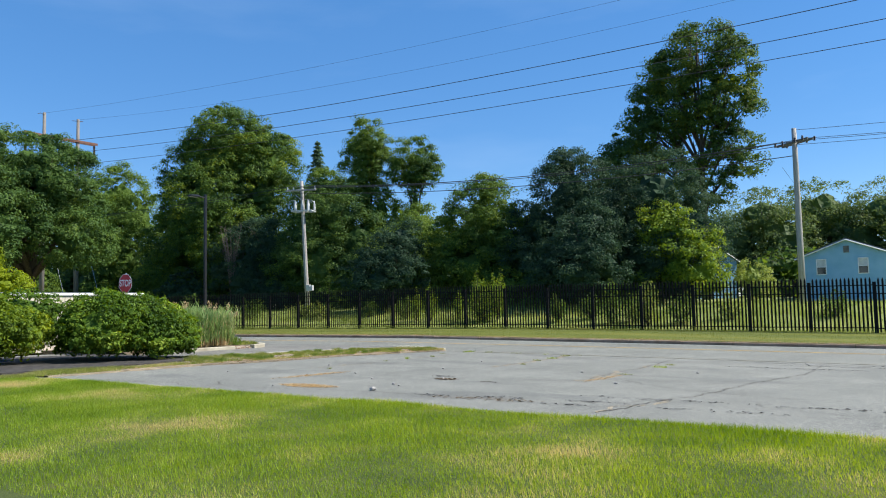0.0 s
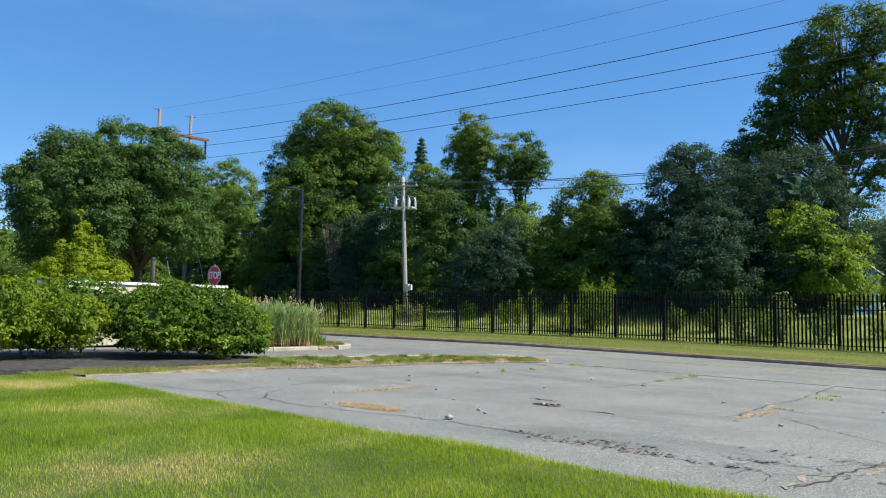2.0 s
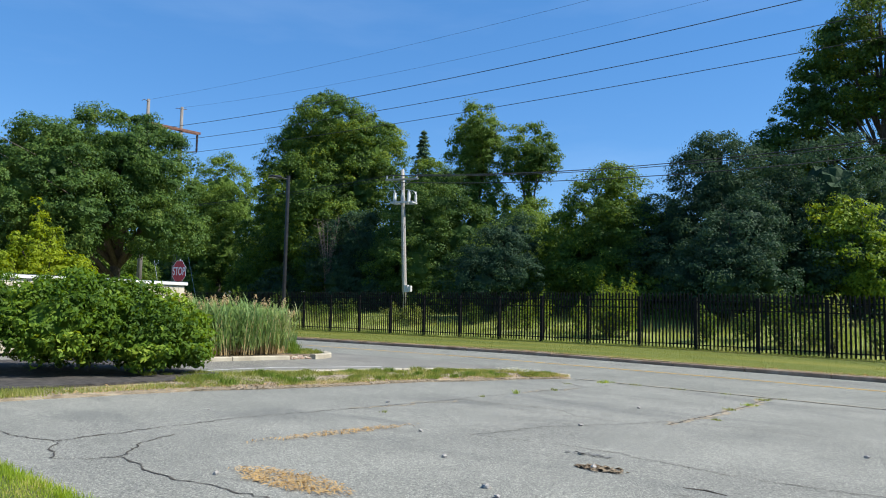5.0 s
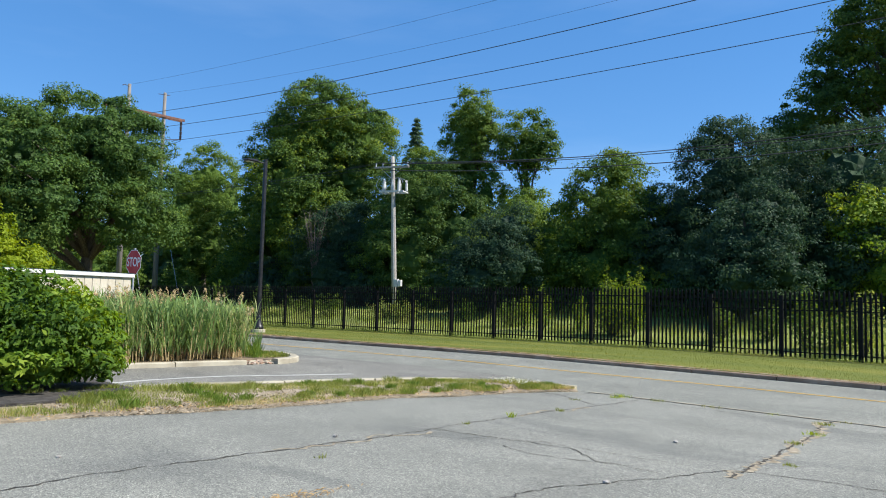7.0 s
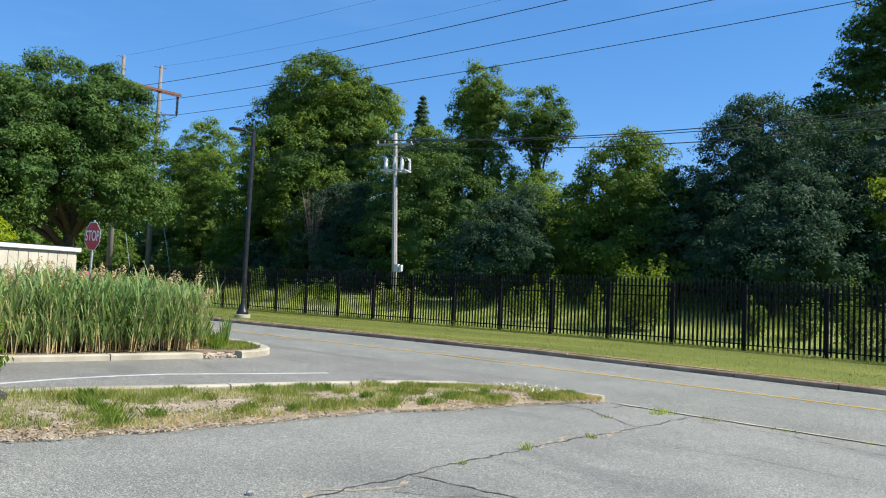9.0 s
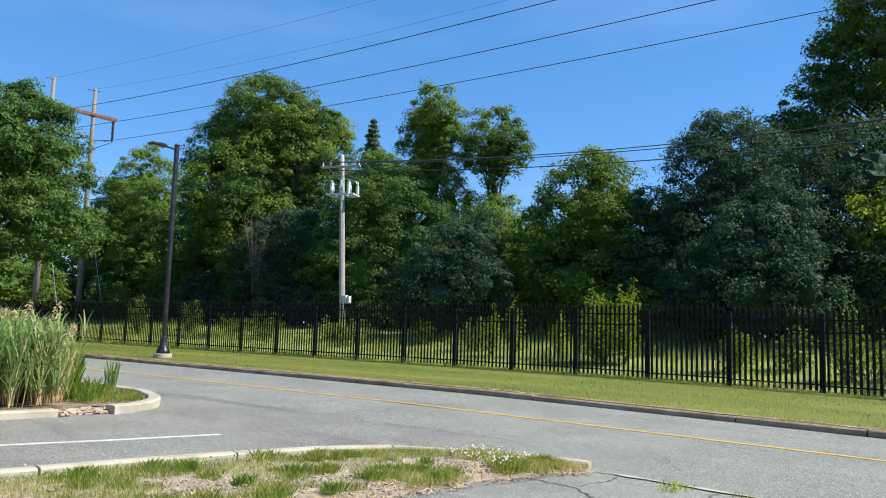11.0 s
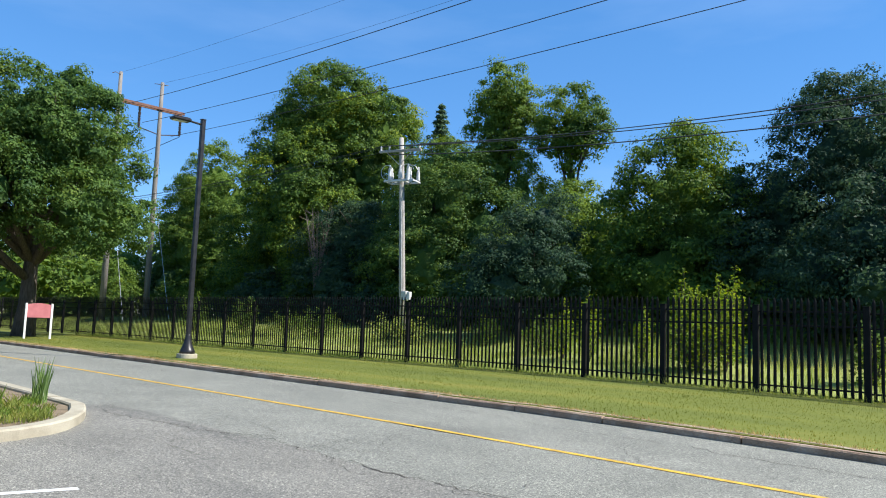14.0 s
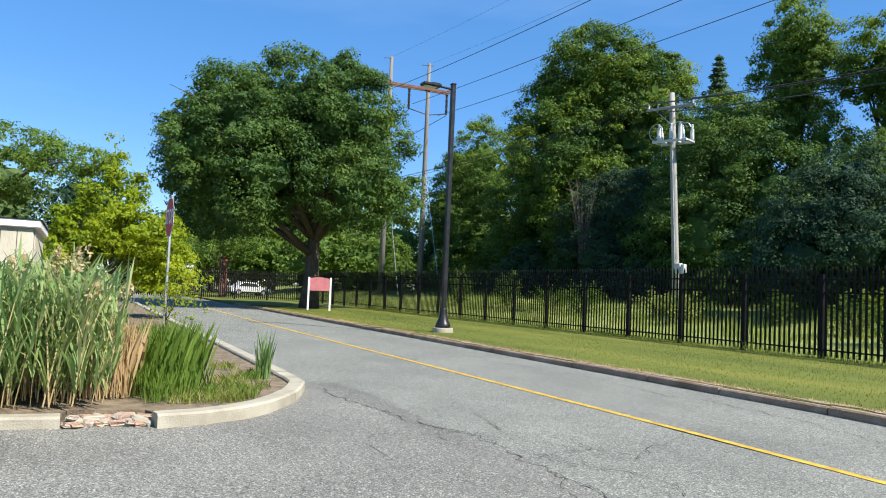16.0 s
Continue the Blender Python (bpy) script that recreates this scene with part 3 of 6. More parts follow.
side = between("side_road", M_SIDE, -6.0, 21.88, lambda y: strip_far(max(y, 7.0)) + 0.05, lambda y: -24.5, 60, 8, 0.008, 0.0, "darker asphalt of the side road", "road", 0.0)

# ---- kerbs, piece by piece ----
def kerb_run(name, pts, width, height, material, piece, seed, label, sink=0.25, tilt=0.01):
    """A kerb along a chain of ground points; every stone is a piece of its own."""
    rng = random.Random(seed)
    root = empty(name, pts[0][0], pts[0][1], 0, label=label, category="kerb", kind="structure")
    cum = [0.0]
    for a, b in zip(pts, pts[1:]):
        cum.append(cum[-1] + math.dist(a, b))

    def at(s):
        return np.array([np.interp(s, cum, [p[0] for p in pts]), np.interp(s, cum, [p[1] for p in pts])])
    s = 0.0
    while s < cum[-1] - 0.05:
        ln = min(piece * rng.uniform(0.8, 1.2), cum[-1] - s)
        steps = max(1, int(ln / 0.45))
        bm = bmesh.new()
        rows = []
        dz = rng.uniform(-tilt, tilt)
        for i in range(steps + 1):
            q = s + 0.012 + (ln - 0.024) * i / steps
            p, e = at(q), at(min(q + 0.05, cum[-1])) - at(max(q - 0.05, 0))
            e = e / max(np.linalg.norm(e), 1e-6)
            nrm = np.array([-e[1], e[0]])
            g = ground_z(p[0], p[1] if p[1] < 28.6 else 28.5)
            c = 0.022
            ring = []
            for o, h in ((0, -sink), (0, height - c), (c, height), (width - c, height), (width, height - c), (width, -sink)):
                w = p + nrm * (o - 0.0)
                ring.append(bm.verts.new((w[0] - pts[0][0], w[1] - pts[0][1], g + h + dz * (h > 0))))
            rows.append(ring)
        for a, b in zip(rows, rows[1:]):
            for k in range(5):
                bm.faces.new((a[k], a[k + 1], b[k + 1], b[k]))
        bm.faces.new(rows[0])
        bm.faces.new(rows[-1][::-1])
        bmesh.ops.recalc_face_normals(bm, faces=bm.faces)
        part("kerb_stone", bm, material, root)
        s += ln
    return root


kerb_run("kerb_far", [(45, 28.58), (-60, 28.6), (-72, 28.9), (-82, 29.6), (-95, 31.5)][::-1], 0.13, 0.115, M_GRANITE, 2.0, 3, "weathered granite kerb along the verge", tilt=0.007)
arc = []
for i in range(13):
    f = i / 12
    arc.append(((1 - f) ** 2 * -21.2 + 2 * f * (1 - f) * -21.3 + f * f * -23.9, (1 - f) ** 2 * 20.15 + 2 * f * (1 - f) * 21.52 + f * f * 22.33))
kerb_run("kerb_island", [(-21.25, 15.7), (-21.3, 19.35)], 0.22, 0.10, M_CONCRETE, 1.7, 5, "pale concrete kerb along the reed bed")
kerb_run("kerb_nose", arc + [(-30, 22.38), (-45, 22.4), (-75, 22.6)], 0.22, 0.135, M_CONCRETE, 2.2, 6, "pale curved concrete kerb round the island tip")
kerb_run("kerb_strip", [(strip_far(y) + 0.0, y) for y in (10, 12, 14.4, 15.5, 16.6, 17.6, 18.5, 19.3, 20.0, 20.5, 20.9, 21.2, 21.5, 21.7, 21.84)] + [(-14.0, 21.9)], 0.16, 0.085, M_CONCRETE, 2.4, 7, "low sunken concrete edging between strip and road")

# island bed and the ground west of it
isl = [(-21.4, 14.9), (-21.42, 19.3), (-21.78, 19.4), (-21.78, 20.1), (-21.42, 20.2)] + [(a - 0.15 * math.cos(i * math.pi / 24), b - 0.15 * math.sin(i * math.pi / 24)) for i, (a, b) in enumerate(arc)][1:] + [(-40, 22.2), (-75, 22.4), (-75, 14.9)]
link("island_bed", [(a, b, ground_z(max(a, -30), min(b, 22)) + 0.085) for a, b in isl] + [(a, b, -0.5) for a, b in isl], [tuple(range(len(isl)))] + [(i, len(isl) + i, len(isl) + (i + 1) % len(isl), (i + 1) % len(isl)) for i in range(len(isl))], M_BED)
tagged(bpy.data.objects["island_bed"], "dry brown soil of the kerbed planting island", "planting bed", "", "structure")


def ribbon(name, pts, widths, material, lift, parent=None, seed=0, wiggle=0.0, step=0.12):
    """A thin strip on the ground along a chain of points."""
    rng = random.Random(seed)
    cum = [0.0]
    for a, b in zip(pts, pts[1:]):
        cum.append(cum[-1] + math.dist(a, b))
    n = max(2, int(cum[-1] / step))
    verts, faces = [], []
    off = 0.0
    for i in range(n + 1):
        s = cum[-1] * i / n
        x, y = np.interp(s, cum, [p[0] for p in pts]), np.interp(s, cum, [p[1] for p in pts])
        s2 = min(s + 0.05, cum[-1])
        s1 = max(s - 0.05, 0)
        dx = np.interp(s2, cum, [p[0] for p in pts]) - np.interp(s1, cum, [p[0] for p in pts])
        dy = np.interp(s2, cum, [p[1] for p in pts]) - np.interp(s1, cum, [p[1] for p in pts])
        L = max(math.hypot(dx, dy), 1e-6)
        nx, ny = -dy / L, dx / L
        off = off * 0.75 + rng.gauss(0, wiggle)
        w = widths * (rng.uniform(0.35, 1.5) if wiggle else 1.0) / 2
        for k in (-w, w):
            px, py = x + nx * (off + k), y + ny * (off + k)
            verts.append((px, py, ground_z(px, py) + lift))
        if i:
            faces.append((2 * i - 2, 2 * i - 1, 2 * i + 1, 2 * i))
    ob = link(name, verts, faces, material)
    if parent is not None:
        ob.parent = parent
    return ob


yl = ribbon("centre_line", [(50, 26.1), (-12, 25.85), (-20, 25.58), (-42, 25.62), (-60, 25.9), (-80, 27.0)], 0.11, M_YELLOW, 0.006, step=1.0)
tagged(yl, "worn yellow centre line painted on the road", "road marking", "", "structure")
wlm = ribbon("lane_line", [(-18.1, 10.2), (-18.4, 12.4), (-18.73, 14.16), (-19.04, 15.12), (-19.24, 15.9), (-19.33, 16.69), (-19.34, 17.47), (-19.02, 18.79), (-18.87, 19.58), (-18.73, 20.32)], 0.11, M_WHITE, 0.0115, step=0.4)
tagged(wlm, "white painted lane line on the side road", "road marking", "", "structure")

tagged(ribbon("edge_line", [(-13.7, 21.93), (-9.0, 21.92), (-2.0, 21.93), (20, 21.93)], 0.085, M_CONCRETE, 0.009, None, 71, 0.006, 0.2), "thin pale worn concrete edge between lot and road", "edging", "", "structure")
lot = bpy.data.objects["parking_lot"]


def crack(pts, width, seed):
    ribbon("crack", pts, 0.72 * width, M_CRACK, 0.001, lot, seed, 0.02, 0.07)


def seam(pts, width, seed):
    ribbon("grit_seam", pts, width, M_GRIT, -0.0005, lot, seed, 0.05, 0.09)


# long joint along the strip side and its branches
crack([(-13.7, 8.7), (-13.4, 8.9), (-12.3, 8.87), (-11.54, 9.05), (-11.84, 10.1), (-12.05, 11.4), (-12.1, 12.6), (-12.1, 14.2), (-12.2, 15.6), (-12.35, 17.4), (-12.42, 19.9), (-12.5, 21.8)], 0.026, 1)
crack([(-11.54, 9.05), (-10.69, 8.7), (-10.51, 9.13), (-11.09, 9.62), (-11.37, 10.12)], 0.022, 2)
crack([(-10.51, 9.13), (-9.63, 9.05), (-8.89, 9.14), (-8.1, 9.27), (-7.06, 9.33), (-6.0, 9.3), (-5.0, 9.2)], 0.024, 3)
crack([(-12.2, 15.57), (-11.5, 15.68), (-10.87, 15.78), (-10.35, 15.78), (-9.97, 15.43), (-9.76, 15.34)], 0.024, 4)
crack([(-10.98, 15.36), (-10.46, 15.17), (-9.76, 15.34), (-9.2, 15.29)], 0.018, 5)
crack([(-14.7, 21.0), (-13.62, 20.8), (-12.47, 19.99)], 0.03, 6)
crack([(-13.62, 20.8), (-13.58, 21.8)], 0.024, 7)
crack([(-12.3, 21.4), (-11.0, 21.4), (-9.3, 20.9), (-7.0, 20.7)], 0.024, 8)
crack([(-12.1, 18.8), (-10.9, 19.2), (-9.7, 19.1)], 0.016, 9)
# joints across the lot
crack([(-9.62, 12.7), (-9.5, 14.0), (-9.15, 14.95), (-8.84, 16.1), (-7.87, 16.35), (-6.59, 16.45), (-5.5, 16.5), (-2.5, 16.5)], 0.02, 10)
crack([(-11.9, 15.1), (-10.86, 15.9), (-9.24, 15.9)], 0.015, 11)
crack([(-9.62, 12.7), (-8.0, 12.95), (-7.08, 12.7), (-6.09, 12.73), (-5.5, 12.88), (-5.08, 12.6)], 0.018, 12)
crack([(-6.76, 11.52), (-6.04, 11.53), (-4.6, 11.6)], 0.015, 13)
crack([(-5.47, 15.0), (-4.62, 14.35), (-2.2, 14.0)], 0.02, 14)
# joint with grit and grass towards the road
crack([(-8.68, 15.7), (-8.8, 16.7), (-8.87, 17.8), (-8.98, 18.9), (-9.05, 19.9), (-9.28, 21.2), (-9.3, 21.8)], 0.045, 15)
seam([(-8.68, 15.7), (-8.8, 16.7), (-8.87, 17.8), (-8.98, 18.9), (-9.05, 19.9), (-9.28, 21.2), (-9.3, 21.8)], 0.11, 15)
# wandering broken joint in the middle of the lot
crack([(-5.5, 12.9), (-5.36, 13.3), (-5.54, 14.7), (-5.68, 15.9), (-5.64, 16.8), (-5.8, 18.7), (-6.1, 21.5)], 0.03, 16)
seam([(-5.5, 12.9), (-5.36, 13.3), (-5.54, 14.7), (-5.68, 15.9)], 0.10, 41)
seam([(-5.66, 17.0), (-5.85, 18.9)], 0.06, 42)
seam([(-12.08, 13.2), (-12.2, 15.4)], 0.05, 43)
seam([(-12.36, 17.6), (-12.44, 19.6)], 0.05, 44)
# towards the open side of the lot
crack([(-4.9, 13.7), (-4.2, 12.85), (-3.4, 12.1), (-2.0, 11.4), (0.5, 11.2)], 0.02, 17)
crack([(-3.3, 8.6), (-3.2, 9.3), (-3.13, 10.2), (-2.8, 11.7), (-2.7, 14.0), (-2.2, 17.0), (-2.4, 21.0)], 0.03, 18)
seam([(-3.35, 8.5), (-3.1, 10.4)], 0.06, 45)
crack([(0.2, 8.4), (0.4, 12.0), (0.3, 16.0), (0.6, 21.0)], 0.02, 19)
crack([(-6.0, 14.7), (-3.5, 14.6), (0.0, 14.7), (5.0, 14.5)], 0.018, 20)
# broken, crazed asphalt and old tar by the lawn
rk = random.Random(61)
for i in range(22):
    x, y = rk.uniform(-6.2, -1.0), rk.uniform(8.5, 10.6)
    a = rk.choice((0.0, 0.15, 1.4, 1.8, -0.3)) + rk.gauss(0, 0.25)
    pts = [(x, y)]
    for j in range(rk.randint(2, 4)):
        a += rk.gauss(0, 0.5)
        pts.append((pts[-1][0] + 0.28 * math.cos(a), pts[-1][1] + 0.28 * math.sin(a)))
    ribbon("crack", pts, 0.007, M_CRACK, 0.0005, lot, 300 + i, 0.02, 0.06)
M_TAR = surface("old_tar", (0.10, 0.102, 0.098), (0.16, 0.162, 0.155), 3, 0.8, 0.5, fine=60)
road = bpy.data.objects["road"]
ribbon("seam_crack", [(-24.0, 22.5), (-22.6, 22.62), (-21.0, 22.85), (-20.0, 23.1), (-18.9, 23.0), (-17.2, 22.96), (-16.4, 23.1), (-15.2, 22.9)], 0.015, M_CRACK, 0.0135, road, 91, 0.035, 0.08)
for i, yy in enumerate((27.4,)):
    ribbon("road_crack", [(-34 + 9 * i, yy), (-24 + 6 * i, yy + 0.3), (-9 + 3 * i, yy - 0.1)], 0.014, M_CRACK, 0.004, road, 95 + i, 0.06, 0.15)

rk = random.Random(88)
for i in range(30):
    x, y = (rk.uniform(-25, -13), rk.gauss(23.2, 0.35)) if i < 18 else (rk.uniform(-30, -8), rk.uniform(22.5, 28.2))
    a = rk.choice((0.0, 0.3, 1.5, -0.4, 3.0)) + rk.gauss(0, 0.3)
    pts = [(x, y)]
    for j in range(rk.randint(2, 6)):
        a += rk.gauss(0, 0.55)
        pts.append((pts[-1][0] + 0.3 * math.cos(a), min(pts[-1][1] + 0.2 * math.sin(a), 28.4)))
    ribbon("road_crack", pts, 0.007, M_CRACK, 0.012, road, 500 + i, 0.02, 0.07)

# ---- security fence ----
def picket(bm, x, h, w=0.078):
    """A pressed steel pale: shallow ridged section with a pointed head."""
    sec = [(-w / 2, 0.0), (-w * 0.2, -0.018), (w * 0.2, -0.018), (w / 2, 0.0), (w * 0.2, 0.004), (-w * 0.2, 0.004)]
    lo = [bm.verts.new((x + a, b, 0.06)) for a, b in sec]
    hi = [bm.verts.new((x + a, b, h - 0.10)) for a, b in sec]
    tip = [bm.verts.new((x + a * 0.12, b, h)) for a, b in sec]
    for a, b in ((lo, hi), (hi, tip)):
        for k in range(6):
            bm.faces.new((a[k], a[(k + 1) % 6], b[(k + 1) % 6], b[k]))
    bm.faces.new(lo[::-1])
    bm.faces.new(tip)


BAY, FENCE_H = 2.505, 2.36
pk = bmesh.new()
picket(pk, 0.0, FENCE_H)
PICKET = bpy.data.meshes.new("picket")
pk.to_mesh(PICKET)
pk.free()
PICKET.materials.append(M_FENCE)


def fence_bay(x, y, z, rz, pickets=15, bay=BAY):
    root = empty("fence_panel", x, y, z, rz, label="black steel security fence panel with pointed pickets", category="fence", group="fence panels")
    bm = bmesh.new()
    box(bm, 0, 0, -0.2, 0.145, 0.10, FENCE_H - 0.02, 0.008)
    box(bm, 0, 0, FENCE_H - 0.22, 0.155, 0.11, 0.02, 0.006)
    part("post", bm, M_FENCE, root)
    for h in (0.20, FENCE_H - 0.70, FENCE_H - 0.36):
        bm = bmesh.new()
        box(bm, -bay / 2, 0, h, bay - 0.08, 0.042, 0.042, 0.004)
        part("rail", bm, M_FENCE, root)
    for i in range(pickets):
        p = new("picket", PICKET)
        p.parent = root
        p.location = (-bay * (i + 1) / (pickets + 1), -0.03, 0)
    return root


first = None
for i in range(-8, 26):
    fx = -12.03 - BAY * i
    fy = 37.0 + 0.01 * fx
    m = pose(fx, fy, ground_z(fx, 36.5) + 0.0, 0, 0, 0.57)
    if first is None:
        first = fence_bay(fx, fy, ground_z(fx, 36.5), 0.57)
    else:
        copy_thing(first, m)
# far end: the fence turns towards the road at the gate
for i in range(1, 6):
    copy_thing(first, pose(-74.8 - i * 0.25, 35.8 - i * BAY, ground_z(-75, 36), 0, 0, 84 + 180))

# ---- lamp post on the verge ----
def lamp_post(x, y):
    z = ground_z(x, y) + 0.03
    root = empty("street_lamp", x, y, z, label="tall black street lamp on a flared base", category="street lamp")
    bm = bmesh.new()
    bmesh.ops.create_cone(bm, cap_ends=True, segments=24, radius1=0.34, radius2=0.33, depth=0.5, matrix=pose(0, 0, -0.13))
    bmesh.ops.bevel(bm, geom=[e for e in bm.edges if e.calc_length() < 0.2], offset=0.015, segments=1, affect='EDGES')
    part("footing", bm, M_CONCRETE, root, "round concrete footing")
    bm = bmesh.new()
    prof = [(0.25, 0.12), (0.25, 0.20), (0.22, 0.26), (0.15, 0.42), (0.115, 0.58), (0.095, 0.72), (0.092, 0.75)]
    tube(bm, [(0, 0, h) for r, h in prof], [r for r, h in prof], 20)
    part("base_cover", bm, M_LAMP, root, smooth=True)
    bm = bmesh.new()
    H = 8.05
    box(bm, 0, 0, 0.7, 0.15, 0.15, H - 0.7, 0.02)
    box(bm, 0, 0, H, 0.17, 0.17, 0.03, 0.006)
    part("pole", bm, M_LAMP, root)
    bm = bmesh.new()
    tube(bm, [(0, -0.05, H - 0.16), (-0.04, -0.35, H - 0.13), (-0.05, -0.5, H - 0.12)], [0.04, 0.036, 0.034], 10)
    part("arm", bm, M_LAMP, root)
    bm = bmesh.new()
    box(bm, -0.05, -0.78, H - 0.18, 0.34, 0.66, 0.11, 0.035)
    box(bm, -0.05, -0.62, H - 0.08, 0.16, 0.3, 0.05, 0.015)
    hd = part("lamp_head", bm, M_LAMP, root)
    bm = bmesh.new()
    box(bm, -0.05, -0.82, H - 0.195, 0.24, 0.44, 0.012, 0.004)
    part("lens", bm, M_LENS, hd, "pale lamp lens")
    return root


lamp_post(-35.7, 30.1)

# ---- utility poles and lines ----
def insulator(bm, x, y, z, h=0.28, r=0.055, up=True):
    s = 1 if up else -1
    for k in range(4):
        zz = z + s * h * (k + 0.5) / 4
        bmesh.ops.create_cone(bm, cap_ends=True, segments=10, radius1=r * (1 if up else 0.7), radius2=r * (0.7 if up else 1), depth=h / 5.0, matrix=pose(x, y, zz))
    bmesh.ops.create_cone(bm, cap_ends=True, segments=8, radius1=r * 0.4, radius2=r * 0.4, depth=h, matrix=pose(x, y, z + s * h / 2))


def ring_of(r, o, along):
    return [o + along * (r * math.cos(a)) + Vector((0, 0, r * 1.1 * math.sin(a))) for a in [0.2 + i * 0.33 for i in range(14)]]


def switch_pole():
    bx, by = -41.95, 45.6
    bz = ground_z(bx, by)
    root = empty("utility_pole", bx, by, bz, label="weathered grey wooden utility pole with switchgear platform", category="utility pole")
    H = 11.35 - bz
    lean = Vector((0.12, -0.75, 0)) / H
    bm = bmesh.new()
    tube(bm, [lean * h + Vector((0, 0, h)) for h in (-0.5, 3, 6, 9, H)], [0.185, 0.17, 0.155, 0.14, 0.125], 14)
    part("pole", bm, M_POLE, root, smooth=True)
    along = Vector((0.93, 0.36, 0))
    c = lean * (H - 0.75) + Vector((0, 0, H - 0.75))
    bm = bmesh.new()
    rot = Matrix.Rotation(math.atan2(along.y, along.x), 4, 'Z')
    box(bm, 0, 0, -0.06, 2.5, 0.11, 0.13, 0.01, Matrix.Translation(c + Vector((0.05, -0.15, 0))) @ rot)
    arm = part("crossarm", bm, M_POLE, root)
    for s in (-1.15, -0.65, 1.15):
        bm = bmesh.new()
        q = c + along * s + Vector((0.05, -0.15, 0.07))
        insulator(bm, q.x, q.y, q.z, 0.24)
        part("insulator", bm, M_GREYBOX, arm, "pale grey insulator")
    bm = bmesh.new()
    for s in (-1, 1):
        tube(bm, [c + along * 0.75 * s + Vector((0, -0.15, -0.05)), c + Vector((0, -0.13, -0.75))], [0.02, 0.02], 5)
    part("brace", bm, M_STEEL, root)
    p = lean * (H - 2.45) + Vector((0, 0, H - 2.45))
    bm = bmesh.new()
    T = Matrix.Translation(p) @ rot
    box(bm, 0.12, 0.22, -0.05, 1.75, 0.08, 0.12, 0.01, T)
    box(bm, 0.12, -0.62, -0.05, 1.75, 0.08, 0.12, 0.01, T)
    for s in (-0.72, -0.25, 0.4, 0.96):
        box(bm, s, -0.2, -0.03, 0.07, 0.9, 0.08, 0.01, T)
    part("platform", bm, M_GREYBOX, root, "pale metal equipment rack")
    for k, s in enumerate((-0.68, -0.42, -0.16, 0.2, 0.42, 0.66, 0.9)):
        bm = bmesh.new()
        o = T @ Vector((s, -0.62 if k % 2 else 0.15, 0.08))
        bmesh.ops.create_cone(bm, cap_ends=True, segments=12, radius1=0.10, radius2=0.085, depth=0.5 + 0.12 * (k % 3), matrix=Matrix.Translation(o + Vector((0, 0, 0.28))))
        insulator(bm, o.x, o.y, o.z + 0.52, 0.26, 0.06)
        part("switch", bm, M_GREYBOX, root, "grey cylindrical cut-out switch")
    for s, r in ((-0.75, 0.36), (0.45, 0.38), (0.75, 0.3)):
        bm = bmesh.new()
        tube(bm, ring_of(r, T @ Vector((s, -0.3, 0.55)), along), [0.017] * 14, 5)
        part("jumper_loop", bm, M_STEEL, root)
    bm = bmesh.new()
    o = lean * 2.0 + Vector((0.32, -0.1, 1.65))
    box(bm, o.x, o.y, o.z, 0.34, 0.22, 0.5, 0.02)
    box(bm, o.x + 0.34, o.y, o.z + 0.03, 0.22, 0.2, 0.42, 0.02)
    part("meter_box", bm, M_GREYBOX, root, "light grey control boxes")
    bm = bmesh.new()
    tube(bm, [o + Vector((-0.2, -0.03, 0)), lean * H + Vector((0.16, -0.05, H - 2.6))], [0.022, 0.022], 6)
    part("conduit", bm, M_GREYBOX, root)
    return [Matrix.Translation((bx, by, bz)) @ (c + along * s + Vector((0.05, -0.15, 0.32))) for s in (-1.15, -0.65, 1.15)]


def line_pole():
    bx, by = -6.2, 48.0
    bz = ground_z(bx, by)
    root = empty("utility_pole", bx, by, bz, label="tall grey wooden utility pole with double crossarm", category="utility pole")
    H = 11.1 - bz
    bm = bmesh.new()
    tube(bm, [(0, 0, -0.5), (0, 0, 4), (0, 0, 8), (0, 0, H)], [0.19, 0.17, 0.15, 0.13], 14)
    part("pole", bm, M_POLE, root, smooth=True)
    a = Vector((0.75, -0.66, 0))
    rot = Matrix.Rotation(math.atan2(a.y, a.x), 4, 'Z')
    for o in (-0.19, 0.19):
        bm = bmesh.new()
        box(bm, 0, o, -0.06, 2.5, 0.1, 0.13, 0.01, Matrix.Translation((0, 0, H - 0.85)) @ rot)
        arm = part("crossarm", bm, M_POLEB, root)
        for s in (-1.1, -0.5, 0.5, 1.1):
            bm = bmesh.new()
            q = Matrix.Translation((0, 0, H - 0.85)) @ rot @ Vector((s, o * 2.2, 0.02))
            insulator(bm, q.x, q.y, q.z - 0.1, 0.26, 0.07)
            part("insulator", bm, M_INSUL, arm)
    ends = [Matrix.Translation((bx, by, bz + H - 0.8)) @ rot @ Vector((s, 0, 0)) for s in (-1.1, 0.5, 1.1)]
    return ends + [Vector((bx, by, bz + H - 0.1))]


def wire(a, b, sag, r, parent=None, n=28):
    bm = bmesh.new()
    a, b = Vector(a), Vector(b)
    pts = []
    for i in range(n + 1):
        f = i / n
        p = a.lerp(b, f)
        p.z -= 4 * sag * f * (1 - f)
        pts.append(p)
    tube(bm, pts, [r] * (n + 1), 5)
    return tagged(part("power_line", bm, M_WIRE), "thin dark overhead power line strung between poles", "power line", "overhead lines")


